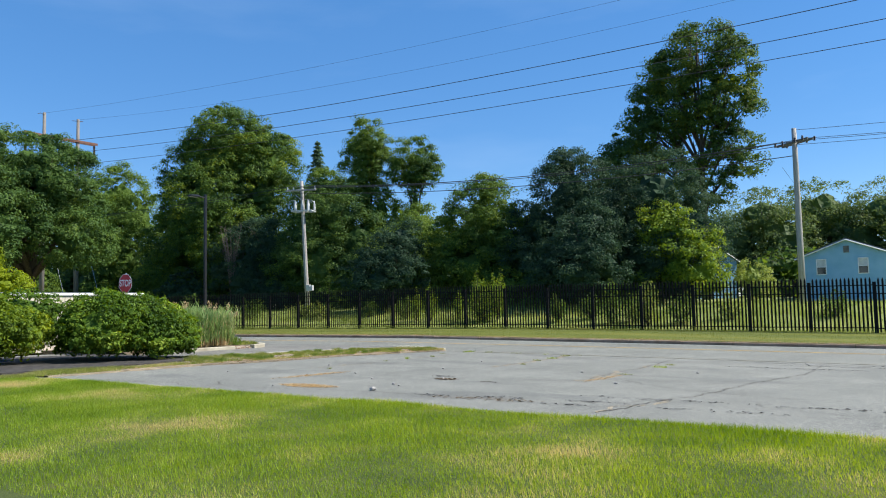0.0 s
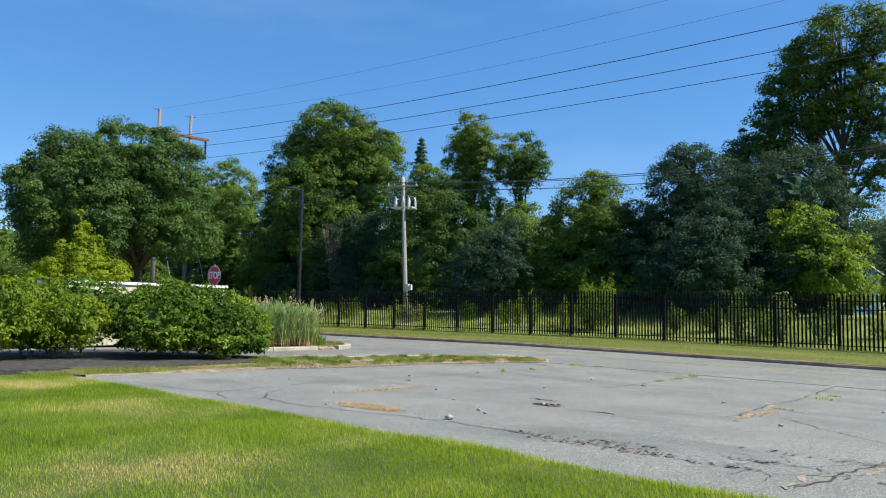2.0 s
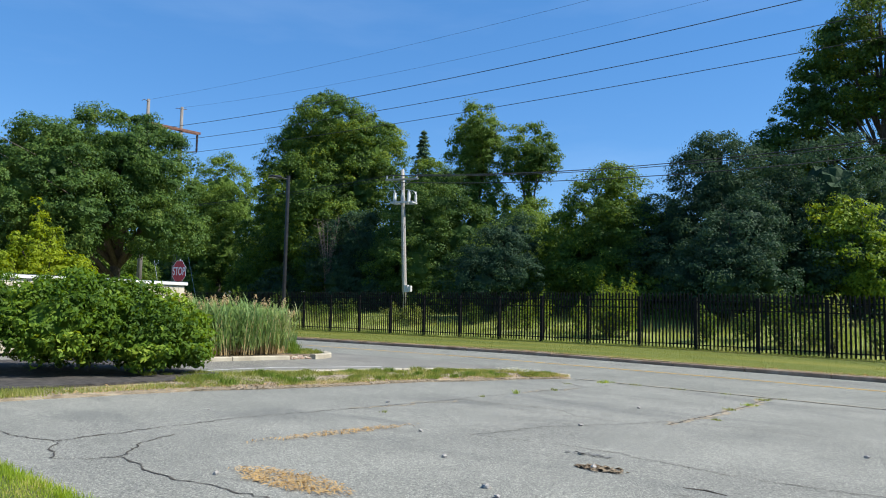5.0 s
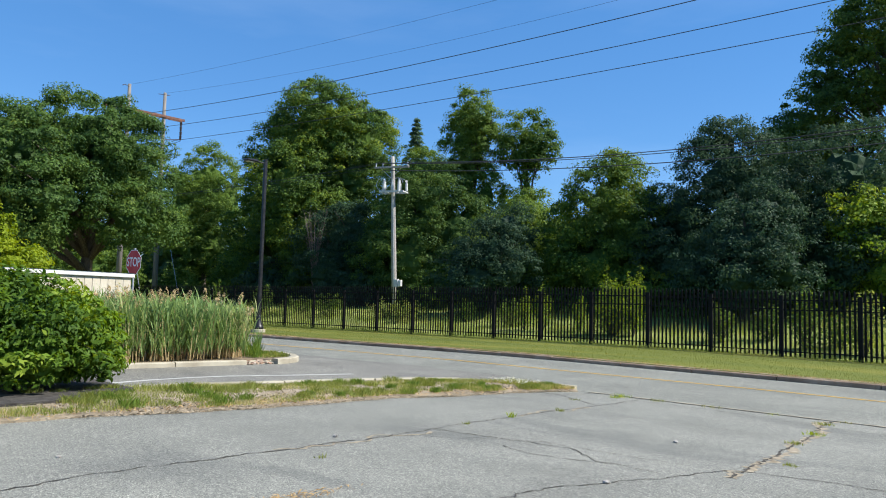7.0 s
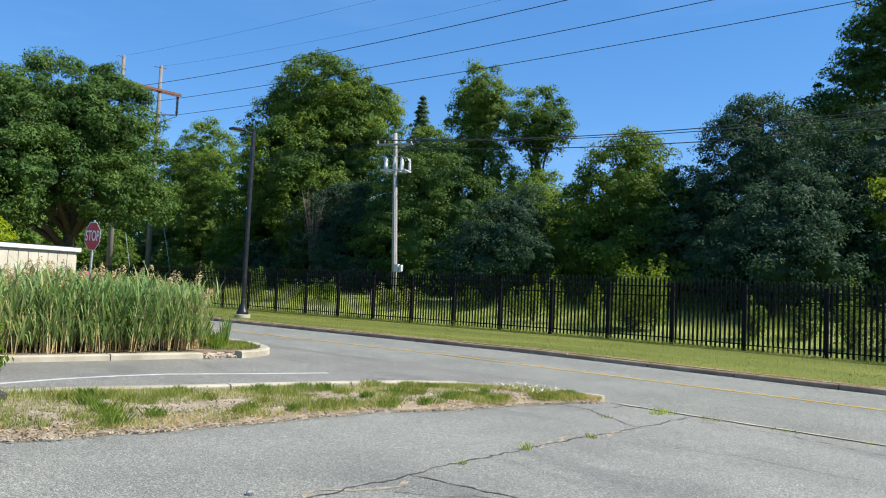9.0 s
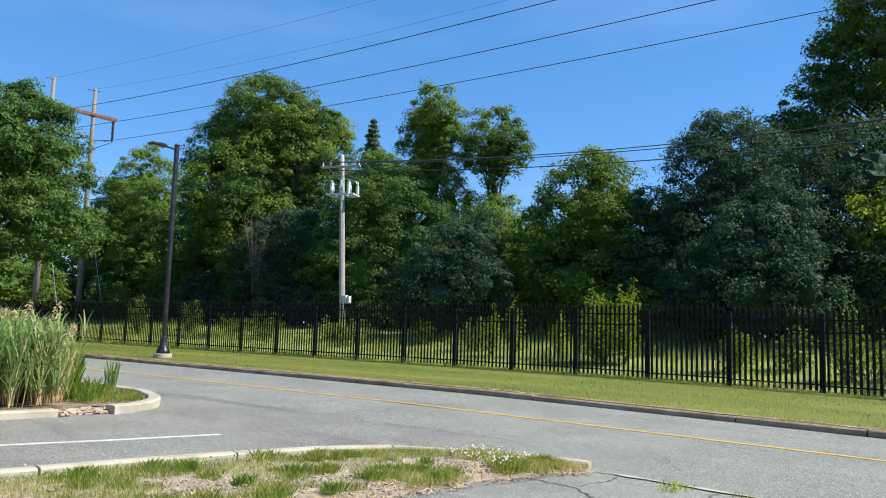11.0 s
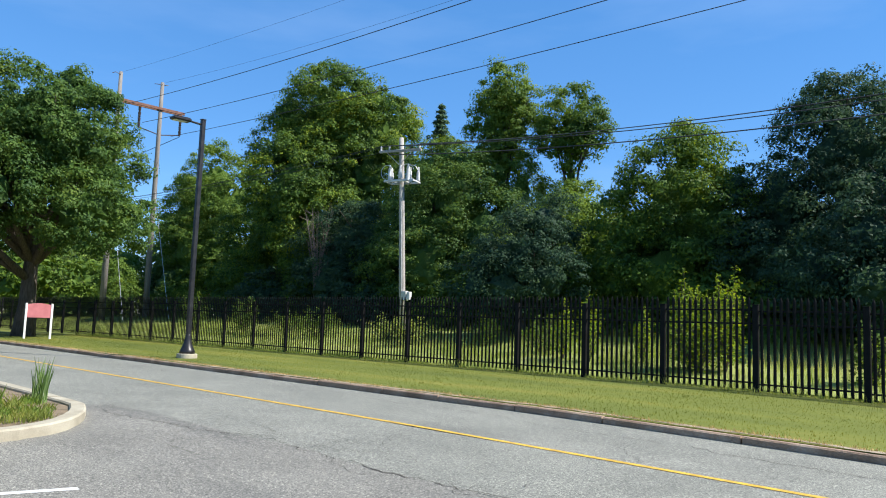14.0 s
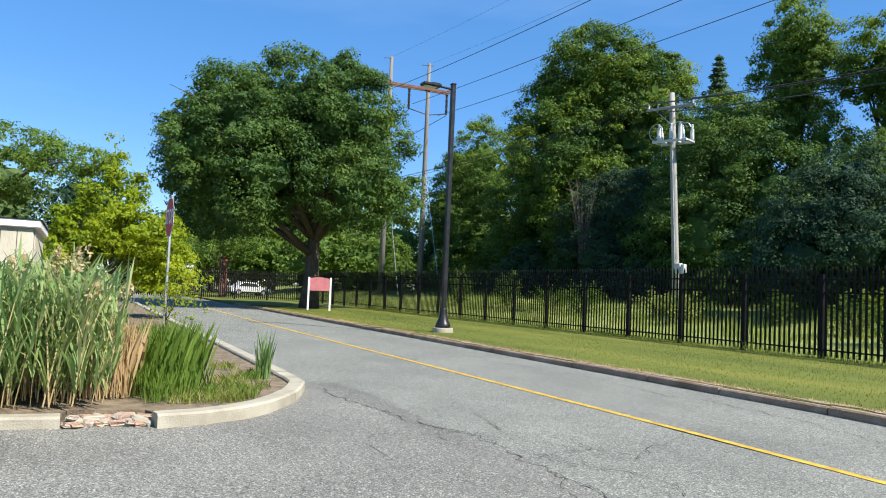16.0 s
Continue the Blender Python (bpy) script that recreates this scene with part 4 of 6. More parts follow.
sw = switch_pole()
lp = line_pole()
for a, b in zip(sw, lp[:3]):
    wire(a, b, 0.75, 0.021)
wire(sw[1] + Vector((0, 0, -0.5)), lp[3] + Vector((0, 0, -1.5)), 0.7, 0.026)
for p, dz in zip(lp, (0.1, -0.1, -0.3, 0.2)):
    wire(p, p + Vector((60, 6, 1.2 + dz)), 0.8, 0.014)
    wire(p + Vector((0, 0, -1.3)), p + Vector((0.6, 30, -3.5)), 0.4, 0.008) if dz == 0.1 else None
for p in sw:
    wire(p, p + Vector((-60, -4, 1.0)), 1.0, 0.012)


def h_frame():
    root = empty("transmission_tower", -76.2, 45.3, ground_z(-76.2, 45.3), label="weathered wooden H-frame transmission tower with crossarm", category="pylon")
    H = 21.95 - ground_z(-76.2, 45.3)
    for s in (-1, 1):
        bm = bmesh.new()
        tube(bm, [(0, s * 1.85, -0.5), (0, s * 1.85, 8), (0, s * 1.85, 15), (0, s * 1.85, H)], [0.27, 0.23, 0.19, 0.15], 14)
        part("pole", bm, M_POLEB, root, smooth=True)
        bm = bmesh.new()
        tube(bm, [(0.1, s * 1.85, H - 0.3), (0.1, s * 1.85 + 0.5 * s, H - 0.15), (0.1, s * 1.85 - 0.75, H - 0.3)], [0.03, 0.03, 0.03], 6)
        part("shield_bracket", bm, M_INSUL, root)
    bm = bmesh.new()
    for o in (-0.22, 0.22):
        box(bm, o, 0.0, H - 2.55, 0.12, 8.0, 0.24, 0.01)
    arm = part("crossarm", bm, M_ARMRUST, root, "rust-brown timber crossarm")
    for y in (-3.75, 0.0, 3.75):
        bm = bmesh.new()
        insulator(bm, 0, y, H - 2.6, 1.9, 0.13, up=False)
        for k in range(9):
            bmesh.ops.create_cone(bm, cap_ends=True, segments=10, radius1=0.06, radius2=0.13, depth=0.08, matrix=pose(0, y, H - 2.75 - 0.19 * k))
        part("insulator_string", bm, M_INSUL, arm, "dark disc insulator string")
    bm = bmesh.new()
    tube(bm, [(0, 0.0, H - 4.4), (0, 1.9, H - 4.75), (0, 3.75, H - 4.4)], [0.05, 0.05, 0.05], 6)
    part("conductor_spacer", bm, M_INSUL, root)
    for s in (-1, 1):
        bm = bmesh.new()
        tube(bm, [(0, s * 1.85, 11.5), (6.5, s * 1.85 - 1.0, 0)], [0.018, 0.018], 5)
        part("guy_wire", bm, M_STEEL, root)
    return root


h_frame()
for y0, z0, y1, z1, sag in ((42.57, 18.53, 40.56, 19.01, 3.15), (45.63, 18.0, 45.56, 18.54, 2.54), (48.27, 17.3, 51.24, 18.28, 1.89)):
    wire((-76.2, y0, z0), (60, y1, z1), sag, 0.022, n=60)
wire((-76.2, 43.45, 21.9), (60, 49.0, 25.0), 3.0, 0.008, n=60)
wire((-76.2, 47.15, 21.9), (60, 46.0, 24.0), 4.0, 0.008, n=60)
for y0 in (41.55, 45.3, 49.05):
    wire((-76.2, y0, 17.4), (-180, y0, 18.5), 2.0, 0.028)

# dry soil and dead grass along the kerb's back
tagged(ribbon("kerb_soil", [(40, 28.82), (-70, 28.84)], 0.16, M_GRAVEL, 0.007, None, 77, 0.03, 0.25), "dry soil strip along the back of the kerb", "soil", "", "structure")

# ---- trees behind the fence ----
T = dict(category="tree")
tree("maple_tree", -62.2, 55.6, [(-0.2, 0, 18.4, 4.6, 4.6, 4.4), (-3.8, -1.0, 14.8, 3.9, 4.0, 4.8), (3.9, 1.2, 15.6, 4.0, 4.1, 4.8), (0, -3.2, 11.5, 5.0, 4.2, 5.2), (-4.2, -2.6, 7.5, 4.2, 4.0, 4.6), (3.4, -3.2, 7.5, 4.6, 4.0, 5.0), (0.0, 1.5, 8.5, 5.6, 5.0, 5.5), (-5.6, -3.6, 4.2, 3.2, 3.0, 3.6), (3.0, 3.0, 17.0, 3.2, 3.2, 3.6), (2.0, 0.4, 18.0, 3.4, 3.4, 3.6), (-2.3, -0.6, 17.4, 3.2, 3.2, 3.8), (5.0, 0.0, 12.5, 2.8, 3.0, 3.6), (-5.4, -1.4, 11.5, 2.6, 2.8, 3.6)], L_MAPLE, 11, 0.31, 9.0, 0.95, 0.45, label="tall full maple tree with sunlit yellow-green crown", group="trees behind the fence", **T)
tree("vine_tree", -43.2, 55.0, [(0, 0, 16.4, 1.7, 1.7, 2.4), (-0.9, -0.3, 14.4, 1.6, 1.5, 2.0), (0.9, 0.4, 14.2, 1.5, 1.5, 2.2), (0, 0, 11.4, 1.4, 1.4, 2.6), (-0.3, 0, 8.2, 2.0, 1.8, 2.4), (0.6, 0.2, 16.0, 1.6, 1.5, 1.8), (-0.6, 0.0, 12.6, 1.5, 1.4, 2.0), (1.6, 0.2, 10.0, 1.6, 1.5, 2.4)], L_ASH, 12, 0.26, 14.0, 0.7, 0.28, inner=0.3, label="slender tree overgrown with climbing vines", group="trees behind the fence", **T)
tree("vine_tree", -38.4, 55.8, [(0, 0, 14.2, 2.0, 2.0, 2.1), (0.9, 0.3, 13.4, 1.7, 1.6, 1.7), (-0.8, -0.2, 12.9, 1.6, 1.6, 1.6), (0, 0, 10.6, 0.8, 0.8, 1.3), (-0.2, 0, 8.6, 1.1, 1.0, 1.5)], L_MID, 13, 0.26, 15.0, 0.7, 0.24, inner=0.3, label="slim tree with a rounded tufted crown and vine-hung stem", group="trees behind the fence", **T)


def spruce(x, y, h, r, seed):
    rng = np.random.default_rng(seed)
    root = empty("spruce_tree", x, y, ground_z(x, y), label="dark pointed spruce rising behind the other trees", category="tree", group="trees behind the fence")
    bm = bmesh.new()
    tube(bm, [(0, 0, -0.3), (0, 0, h * 0.6), (0, 0, h)], [0.22, 0.12, 0.02], 8)
    part("trunk", bm, M_BARK, root)
    n = 5200
    f = rng.uniform(0.0, 1.0, n) ** 0.6
    tier = np.floor(f * 34) / 34 + rng.uniform(0, 0.012, n)
    hz = h * (1.0 - 0.72 * (1 - tier))
    a = np.floor(rng.uniform(0, 9, n)) * 0.698 + tier * 40 + rng.normal(0, 0.12, n)
    rr = r * (1.03 - tier) * rng.uniform(0.05, 1.0, n) * (0.78 + 0.34 * np.sin(tier * 61) * np.cos(a * 2 + tier * 17)) ** 1.0
    c = np.stack([np.cos(a) * rr, np.sin(a) * rr, hz - rr * 0.35], 1)
    nn = rng.normal(size=(n, 3)) * 0.5 + np.array([0, 0, 1.0])
    co, q = leaves(c, nn, 0.42 * rng.uniform(0.6, 1.3, n), 0.3, rng)
    mesh_np("crown", co, q, L_SPRUCE, root)


spruce(-51.6, 57.7, 16.9, 4.4, 14)
tree("lime_tree", -28.4, 50.2, [(0, 0, 7.6, 3.0, 3.0, 3.3), (-1.6, -0.8, 5.6, 2.6, 2.6, 3.0), (1.7, -0.6, 5.8, 2.6, 2.6, 3.0), (0, -1.6, 3.8, 3.0, 2.4, 2.6), (0, 1.2, 5, 3.2, 2.6, 3.2), (0.4, 0.2, 9.6, 1.5, 1.5, 1.5)], L_MAPLE, 16, 0.24, 13.0, 0.75, 0.26, label="round-headed leafy tree with light green top", group="trees behind the fence", **T)
tree("dark_tree", -21.6, 51.5, [(0, 0, 8.6, 3.3, 3.2, 3.6), (-2.3, -0.8, 6.4, 2.8, 2.8, 3.6), (2.4, -0.6, 7.0, 3.0, 2.8, 3.8), (0, -2.2, 4.4, 3.8, 2.6, 3.0), (3.2, -2.0, 4.0, 2.6, 2.4, 2.6), (-3.2, -2.0, 3.6, 2.4, 2.2, 2.2), (-0.6, 0.4, 11.0, 1.5, 1.5, 1.6)], L_DARK, 17, 0.225, 13.5, 0.8, 0.3, label="dense dark-leaved tree with branches down to the grass", group="trees behind the fence", **T)
tree("dark_tree", -15.6, 51.8, [(0, 0, 8.4, 3.2, 3.0, 3.4), (-2.0, -0.8, 5.6, 2.8, 2.6, 3.4), (2.2, -0.6, 5.4, 2.8, 2.6, 3.2), (0, -2.2, 3.8, 3.6, 2.6, 2.6), (2.8, -1.8, 3.0, 2.2, 2.2, 2.2)], L_DARK, 18, 0.225, 13.5, 0.8, 0.3, label="dense dark-leaved tree with branches down to the grass", group="trees behind the fence", **T)
TALL_CROWN = [(0.5, 0, 20.6, 2.5, 2.5, 1.9), (-1.7, -0.3, 18.8, 2.1, 2.2, 2.2), (2.5, 0.3, 18.9, 1.8, 2.0, 2.4), (-2.3, -0.4, 16.4, 1.9, 2.2, 2.4), (2.0, 0.3, 15.9, 2.0, 2.2, 2.0), (0.0, 0.2, 16.6, 2.3, 2.4, 2.6), (-3.2, -0.6, 13.9, 2.0, 2.2, 2.0), (-0.6, 0.0, 13.0, 2.1, 2.2, 2.4), (2.4, 0.3, 12.9, 1.6, 1.8, 1.0), (3.2, 0.2, 11.2, 1.5, 1.5, 0.9), (-4.8, -0.8, 12.0, 2.0, 2.2, 1.8)]
TALL_FLANK = [(-2.6, 0, 10.4, 2.2, 2.2, 2.2), (1.1, 0.0, 9.6, 1.0, 1.2, 1.7), (-5.8, -0.8, 9.6, 2.2, 2.2, 2.0), (-1.0, 0.4, 22.0, 0.7, 0.7, 1.0), (4.0, 0.0, 15.9, 0.8, 0.9, 1.2), (-3.9, -0.5, 16.4, 1.5, 1.8, 1.9), (-4.7, -0.6, 14.2, 1.8, 2.0, 1.9), (-6.2, -0.8, 12.2, 1.7, 2.0, 1.8), (-7.2, -0.8, 10.2, 1.8, 2.0, 1.8), (-3.0, -0.4, 18.9, 1.3, 1.6, 1.6)]
tree("tall_tree", -14.3, 59.8, TALL_CROWN + TALL_FLANK, L_TALL, 19, 0.30, 12.0, 0.75, 0.30, inner=0, label="very tall tree with a high rounded crown", group="trees behind the fence", fork=0.55, **T)
tree("hedge_tree", -13.2, 48.8, [(-1.5, 0.1, 6.2, 1.2, 1.1, 1.3), (0, 0, 3.9, 1.9, 1.6, 2.0), (1.3, -0.4, 3.0, 1.8, 1.5, 1.6), (-1.2, 0.3, 5.2, 1.7, 1.5, 1.7), (-0.5, 0.2, 6.4, 1.2, 1.1, 1.1), (1.0, 0.6, 4.6, 1.3, 1.3, 1.3)], L_HEDGE, 20, 0.28, 11.0, 0.6, 0.16, label="light green bushy tree at the thicket's edge", group="trees behind the fence", **T)
tree("dark_tree", -44.5, 52.4, [(0, 0, 9.0, 3.2, 3.0, 3.4), (-2.8, -0.8, 7.2, 3.0, 2.8, 3.8), (2.9, -0.6, 6.6, 3.0, 2.8, 3.6), (0, -2.4, 4.6, 3.8, 2.6, 3.4), (-4.2, -1.6, 4.4, 2.8, 2.4, 3.2), (4.4, -1.2, 3.8, 2.6, 2.4, 2.8), (-4.6, 0.5, 10.2, 2.0, 2.0, 2.6)], L_OAK, 21, 0.25, 11.5, 0.85, 0.3, label="dense leafy tree with branches down to the grass", group="trees behind the fence", **T)
tree("dark_tree", -36.2, 52.2, [(0, 0, 5.8, 2.8, 2.6, 2.8), (-2.2, -0.8, 5.2, 2.4, 2.4, 2.8), (2.3, -0.5, 4.6, 2.6, 2.4, 2.6), (0, -1.8, 3.2, 3.2, 2.2, 2.4)], L_ASH, 22, 0.25, 11.5, 0.8, 0.24, label="low spreading tree with light green top growth", group="trees behind the fence", **T)
tree("dark_tree", -54.0, 52.0, [(0, 0, 7.0, 3.0, 2.8, 3.2), (-2.6, -0.8, 5.6, 2.8, 2.6, 3.2), (2.6, -0.6, 6.6, 2.6, 2.6, 3.2), (0, -2.0, 3.8, 3.6, 2.4, 3.0)], L_DARK, 23, 0.25, 11.5, 0.85, 0.3, label="dense dark-leaved tree with branches down to the grass", group="trees behind the fence", **T)
tree("maple_tree", -49.2, 56.5, [(-0.6, 0, 12.9, 2.2, 2.2, 2.0), (-2.0, -0.6, 10.9, 2.0, 2.0, 2.4), (1.5, 0.2, 11.5, 1.9, 1.9, 2.2), (0, -0.8, 8.4, 2.6, 2.2, 3.0)], L_MAPLE, 27, 0.28, 9.5, 0.8, 0.22, label="smaller leafy tree with light green top", group="trees behind the fence", **T)
tree("dark_tree", -25.2, 53.4, [(0, 0, 6.4, 2.2, 2.2, 2.6), (-1.3, -0.6, 4.4, 2.0, 2.0, 2.4), (1.4, -0.6, 4.6, 2.0, 2.0, 2.4)], L_DARK, 28, 0.25, 10.5, 0.8, 0.22, label="dense dark-leaved tree with branches down to the grass", group="trees behind the fence", **T)
tree("hedge_tree", -37.2, 55.0, [(0, 0, 8.3, 2.0, 1.9, 1.8), (-1.6, -0.4, 7.0, 1.8, 1.7, 1.9), (1.6, -0.3, 6.8, 1.8, 1.7, 2.0)], L_ASH, 29, 0.26, 9.0, 0.7, 0.18, label="light green leafy tree under the vine-hung stem", group="trees behind the fence", **T)
tree("ash_tree", -81.1, 55.6, [(0.0, 0.0, 14.56, 3.58, 3.58, 4.26), (-2.91, -0.67, 11.2, 3.58, 3.36, 4.48), (2.91, 0.22, 11.65, 3.36, 3.36, 4.26), (0.0, -1.79, 7.84, 4.26, 3.36, 4.03), (3.36, -1.34, 7.17, 2.91, 2.69, 2.91), (-3.36, -1.34, 9.41, 2.91, 2.69, 2.69), (-4.48, 0.0, 14.0, 2.02, 2.02, 2.46)], L_ASH, 24, 0.31, 9.0, 0.9, 0.32, label="leafy mid-green tree beside the transmission tower", group="trees behind the fence", **T)
tree("conifer_tree", -57.2, 50.2, [(0, 0, 6.4, 0.9, 0.9, 1.9), (0.2, -0.3, 4.4, 1.5, 1.4, 1.7), (-0.4, -0.2, 2.6, 1.8, 1.6, 1.8)], L_MID, 25, 0.24, 10.0, 0.45, 0.14, label="small pale green conifer at the thicket's edge", group="trees behind the fence", **T)
for k, (x, y, h) in enumerate(((-66.5, 50.6, 6.0), (-61.5, 49.6, 5.0), (-50.0, 49.6, 4.6), (-40.2, 49.4, 4.6), (-33.0, 48.6, 4.2), (-25.2, 48.2, 3.6), (-18.4, 48.4, 3.8), (-79.5, 52.0, 5.0), (-84.5, 48.0, 6.5))):
    tree("thicket_shrub", x, y, [(0, 0, h * 0.55, 2.6, 2.2, h * 0.45), (-1.9, -0.5, h * 0.38, 2.0, 1.8, h * 0.36), (1.9, -0.4, h * 0.42, 2.0, 1.8, h * 0.36)], L_ASH if k in (4, 5, 7, 8) else L_DARK if k % 3 else L_MID, 30 + k, 0.34, 6.5, 0.7, 0.14, label="dark tangled shrub under the trees", category="shrub", group="thicket shrubs")

for k, (x, y) in enumerate(((-18.8, 45.8), (-33.8, 45.6))):
    tree("dark_tree", x, y, [(0, 0, 4.6, 2.6, 2.2, 2.2), (-1.9, -0.8, 3.3, 1.7, 1.7, 1.6), (1.9, -0.8, 3.4, 1.8, 1.7, 1.6), (0.2, -1.6, 3.0, 2.0, 1.4, 1.5), (0.5, 0.8, 6.2, 1.8, 1.8, 1.6)], L_DARK, 46 + k, 0.21, 14.0, 0.65, 0.2, label="dark low-branched tree hanging over the meadow", group="trees behind the fence", category="tree")

# dead grey branches standing before the maple
rng = random.Random(5)
root = empty("dead_shrub", -54.9, 49.4, ground_z(-54.9, 49.4), label="dead grey bare-twigged shrub in the thicket", category="shrub")
for k in range(34):
    bm = bmesh.new()
    a, r = rng.uniform(0, 6.28), rng.uniform(0.3, 1.5)
    e = Vector((r * math.cos(a), r * math.sin(a) * 0.7, rng.uniform(5.6, 8.2)))
    m = Vector((e.x * 0.35, e.y * 0.35, e.z * 0.6))
    tube(bm, [(0, 0, 0), m, e], [0.05, 0.03, 0.008], 5)
    for j in range(4):
        q = m.lerp(e, rng.uniform(0.2, 0.9))
        tube(bm, [q, q + Vector((rng.gauss(0, 0.4), rng.gauss(0, 0.3), rng.uniform(0.2, 0.7)))], [0.014, 0.004], 4)
    part("branch", bm, M_DEAD, root)

# meadow saplings and shrubs close behind the fence
def sapling(x, y, h, w, material, seed, label, shoots=16, size=0.085):
    """Many thin stems that fan out from one stool, small leaves all along them."""
    rng = np.random.default_rng(seed)
    root = empty("meadow_sapling", x, y, ground_z(x, y), label=label, category="shrub", group="meadow shrubs")
    cs, ns = [], []
    for k in range(shoots):
        bm = bmesh.new()
        a, r = rng.uniform(0, 6.283), w * math.sqrt(rng.uniform(0.02, 1))
        top = h * (1.0 - 0.42 * (r / w) ** 1.5) * rng.uniform(0.78, 1.04)
        e = Vector((r * math.cos(a), r * math.sin(a), top))
        m = Vector((e.x * 0.55, e.y * 0.55, top * 0.5))
        tube(bm, [(0, 0, -0.05), m, e], [0.018, 0.011, 0.004], 5)
        part("stem", bm, M_BARK, root)
        n = int(90 * top / 2.5) + 30
        f = rng.uniform(0.12, 1.0, n)
        spread = (0.30 * (1.05 - f) + 0.03)[:, None] * (0.6 + 0.5 * w)
        p = np.where((f < 0.5)[:, None], np.array(m) * (f * 2)[:, None], np.array(m) + (np.array(e) - np.array(m)) * (f * 2 - 1)[:, None])
        cs.append(p + rng.normal(size=(n, 3)) * spread * np.array([1, 1, 0.55]))
        ns.append(rng.normal(size=(n, 3)) * 0.6 + np.array([0, 0, 0.8]))
    c, nn = np.concatenate(cs), np.concatenate(ns)
    ok = c[:, 2] > 0.03
    co, q = leaves(c[ok], nn[ok], size * rng.uniform(0.6, 1.4, int(ok.sum())), 0.6, rng)
    mesh_np("foliage", co, q, material, root)


for k, (x, y, h, w) in enumerate(((-22.7, 39.6, 3.35, 0.75), (-21.6, 39.7, 3.45, 0.7), (-22.2, 39.2, 2.3, 1.2), (-26.4, 39.8, 2.6, 0.55), (-24.6, 40.2, 2.2, 0.35), (-27.6, 40.0, 2.2, 0.4))):
    sapling(x, y, h, w, L_HEDGE, 60 + k, "bright green sapling growing behind the fence", 22 if k < 3 else 12)
for k, (x, y, h, w) in enumerate(((-14.2, 38.6, 2.5, 0.6), (-12.2, 38.4, 2.4, 0.7), (-10.6, 38.8, 2.0, 0.8), (-16.0, 40.4, 1.7, 0.8), (-29.2, 41.0, 1.8, 0.9), (-36.5, 41.0, 1.6, 1.1), (-44.0, 41.5, 1.9, 1.2), (-51.0, 41.5, 2.6, 0.9), (-56.0, 41.0, 2.7, 0.9), (-8.6, 40.5, 1.7, 0.8), (-4.0, 41.5, 1.5, 0.9), (-33.0, 42.0, 1.5, 0.8), (-48.0, 42.4, 1.6, 1.2), (-39.5, 42.2, 1.5, 1.2), (-17.6, 39.4, 1.9, 0.5), (-13.2, 39.4, 1.8, 0.9))):
    sapling(x, y, h, w, (L_ASH, L_MEADOW, L_ASH, L_MID)[k % 4], 160 + k, "low wild shrub in the meadow behind the fence", 16, 0.10)

# big oak at the bend
tree("oak_tree", -57.5, 31.8, [(0.0, 0.0, 12.22, 4.26, 4.59, 3.03), (-3.68, -1.76, 10.92, 3.61, 3.61, 2.95), (2.72, 0.32, 10.92, 3.44, 3.44, 2.95), (0.4, -4.32, 10.27, 3.77, 3.44, 2.95), (-1.2, 3.04, 9.94, 3.44, 3.28, 2.79), (-5.12, -4.0, 7.99, 3.12, 3.12, 2.46), (3.36, -3.68, 7.17, 3.12, 3.12, 2.62), (4.0, 0.96, 6.85, 2.79, 2.95, 2.46), (-5.6, 1.6, 7.01, 3.12, 3.12, 2.46), (0.0, -6.08, 7.17, 3.12, 2.62, 2.13), (0.0, 4.32, 6.85, 2.95, 2.62, 2.3), (2.72, -5.12, 4.89, 2.13, 1.97, 1.48), (-3.2, -5.28, 5.05, 2.13, 1.97, 1.48), (-2.0, -6.6, 9.2, 2.4, 2.2, 2.2), (-1.5, -4.7, 12.0, 2.6, 2.5, 2.1), (-3.2, -6.6, 10.3, 2.0, 1.9, 1.9), (1.2, -6.9, 8.4, 2.0, 1.9, 1.9)], L_OAK, 40, 0.28, 12.0, 0.85, 0.5, lean=(0.4, 0.3), fork=0.42, label="huge spreading oak tree with a dark dense crown", **T)

# bright young tree and other growth west of the shed
tree("young_tree", -41.5, 20.4, [(0, 0, 3.7, 0.8, 0.9, 1.2), (-0.9, -0.6, 2.9, 1.3, 1.4, 0.9), (0.9, 0.7, 2.9, 1.3, 1.5, 0.9), (0, -1.4, 2.2, 1.5, 1.4, 0.8), (-0.4, 1.4, 2.1, 1.5, 1.3, 0.8), (0.4, 1.7, 1.4, 1.2, 1.0, 0.6), (0.6, -2.2, 1.4, 1.2, 1.1, 0.6), (0.1, -0.1, 5.2, 0.3, 0.32, 0.9), (0.2, 0.6, 4.3, 0.35, 0.4, 0.7), (-0.1, -0.8, 4.0, 0.4, 0.4, 0.6), (0.1, -1.5, 3.2, 0.5, 0.4, 0.5), (0.1, 1.6, 3.0, 0.5, 0.5, 0.5)], L_BRIGHT, 41, 0.21, 24.0, 0.34, 0.09, inner=0.3, label="young ornamental tree with bright yellow-green leaves", **T)
tree("locust_tree", -72.0, 14.0, [(0, 0, 9.8, 4.2, 4.2, 1.2), (-3.0, -4.0, 9.2, 4.0, 4.0, 1.1), (1.0, -8.0, 8.6, 3.8, 4.2, 1.1), (2.0, 4.4, 8.8, 3.4, 3.4, 1.0), (-1, -2, 7.0, 3.4, 5.0, 0.9)], L_ASH, 42, 0.32, 7.0, 0.8, 0.34, fork=0.6, inner=0, label="airy feathery-leaved tree with open branches", **T)
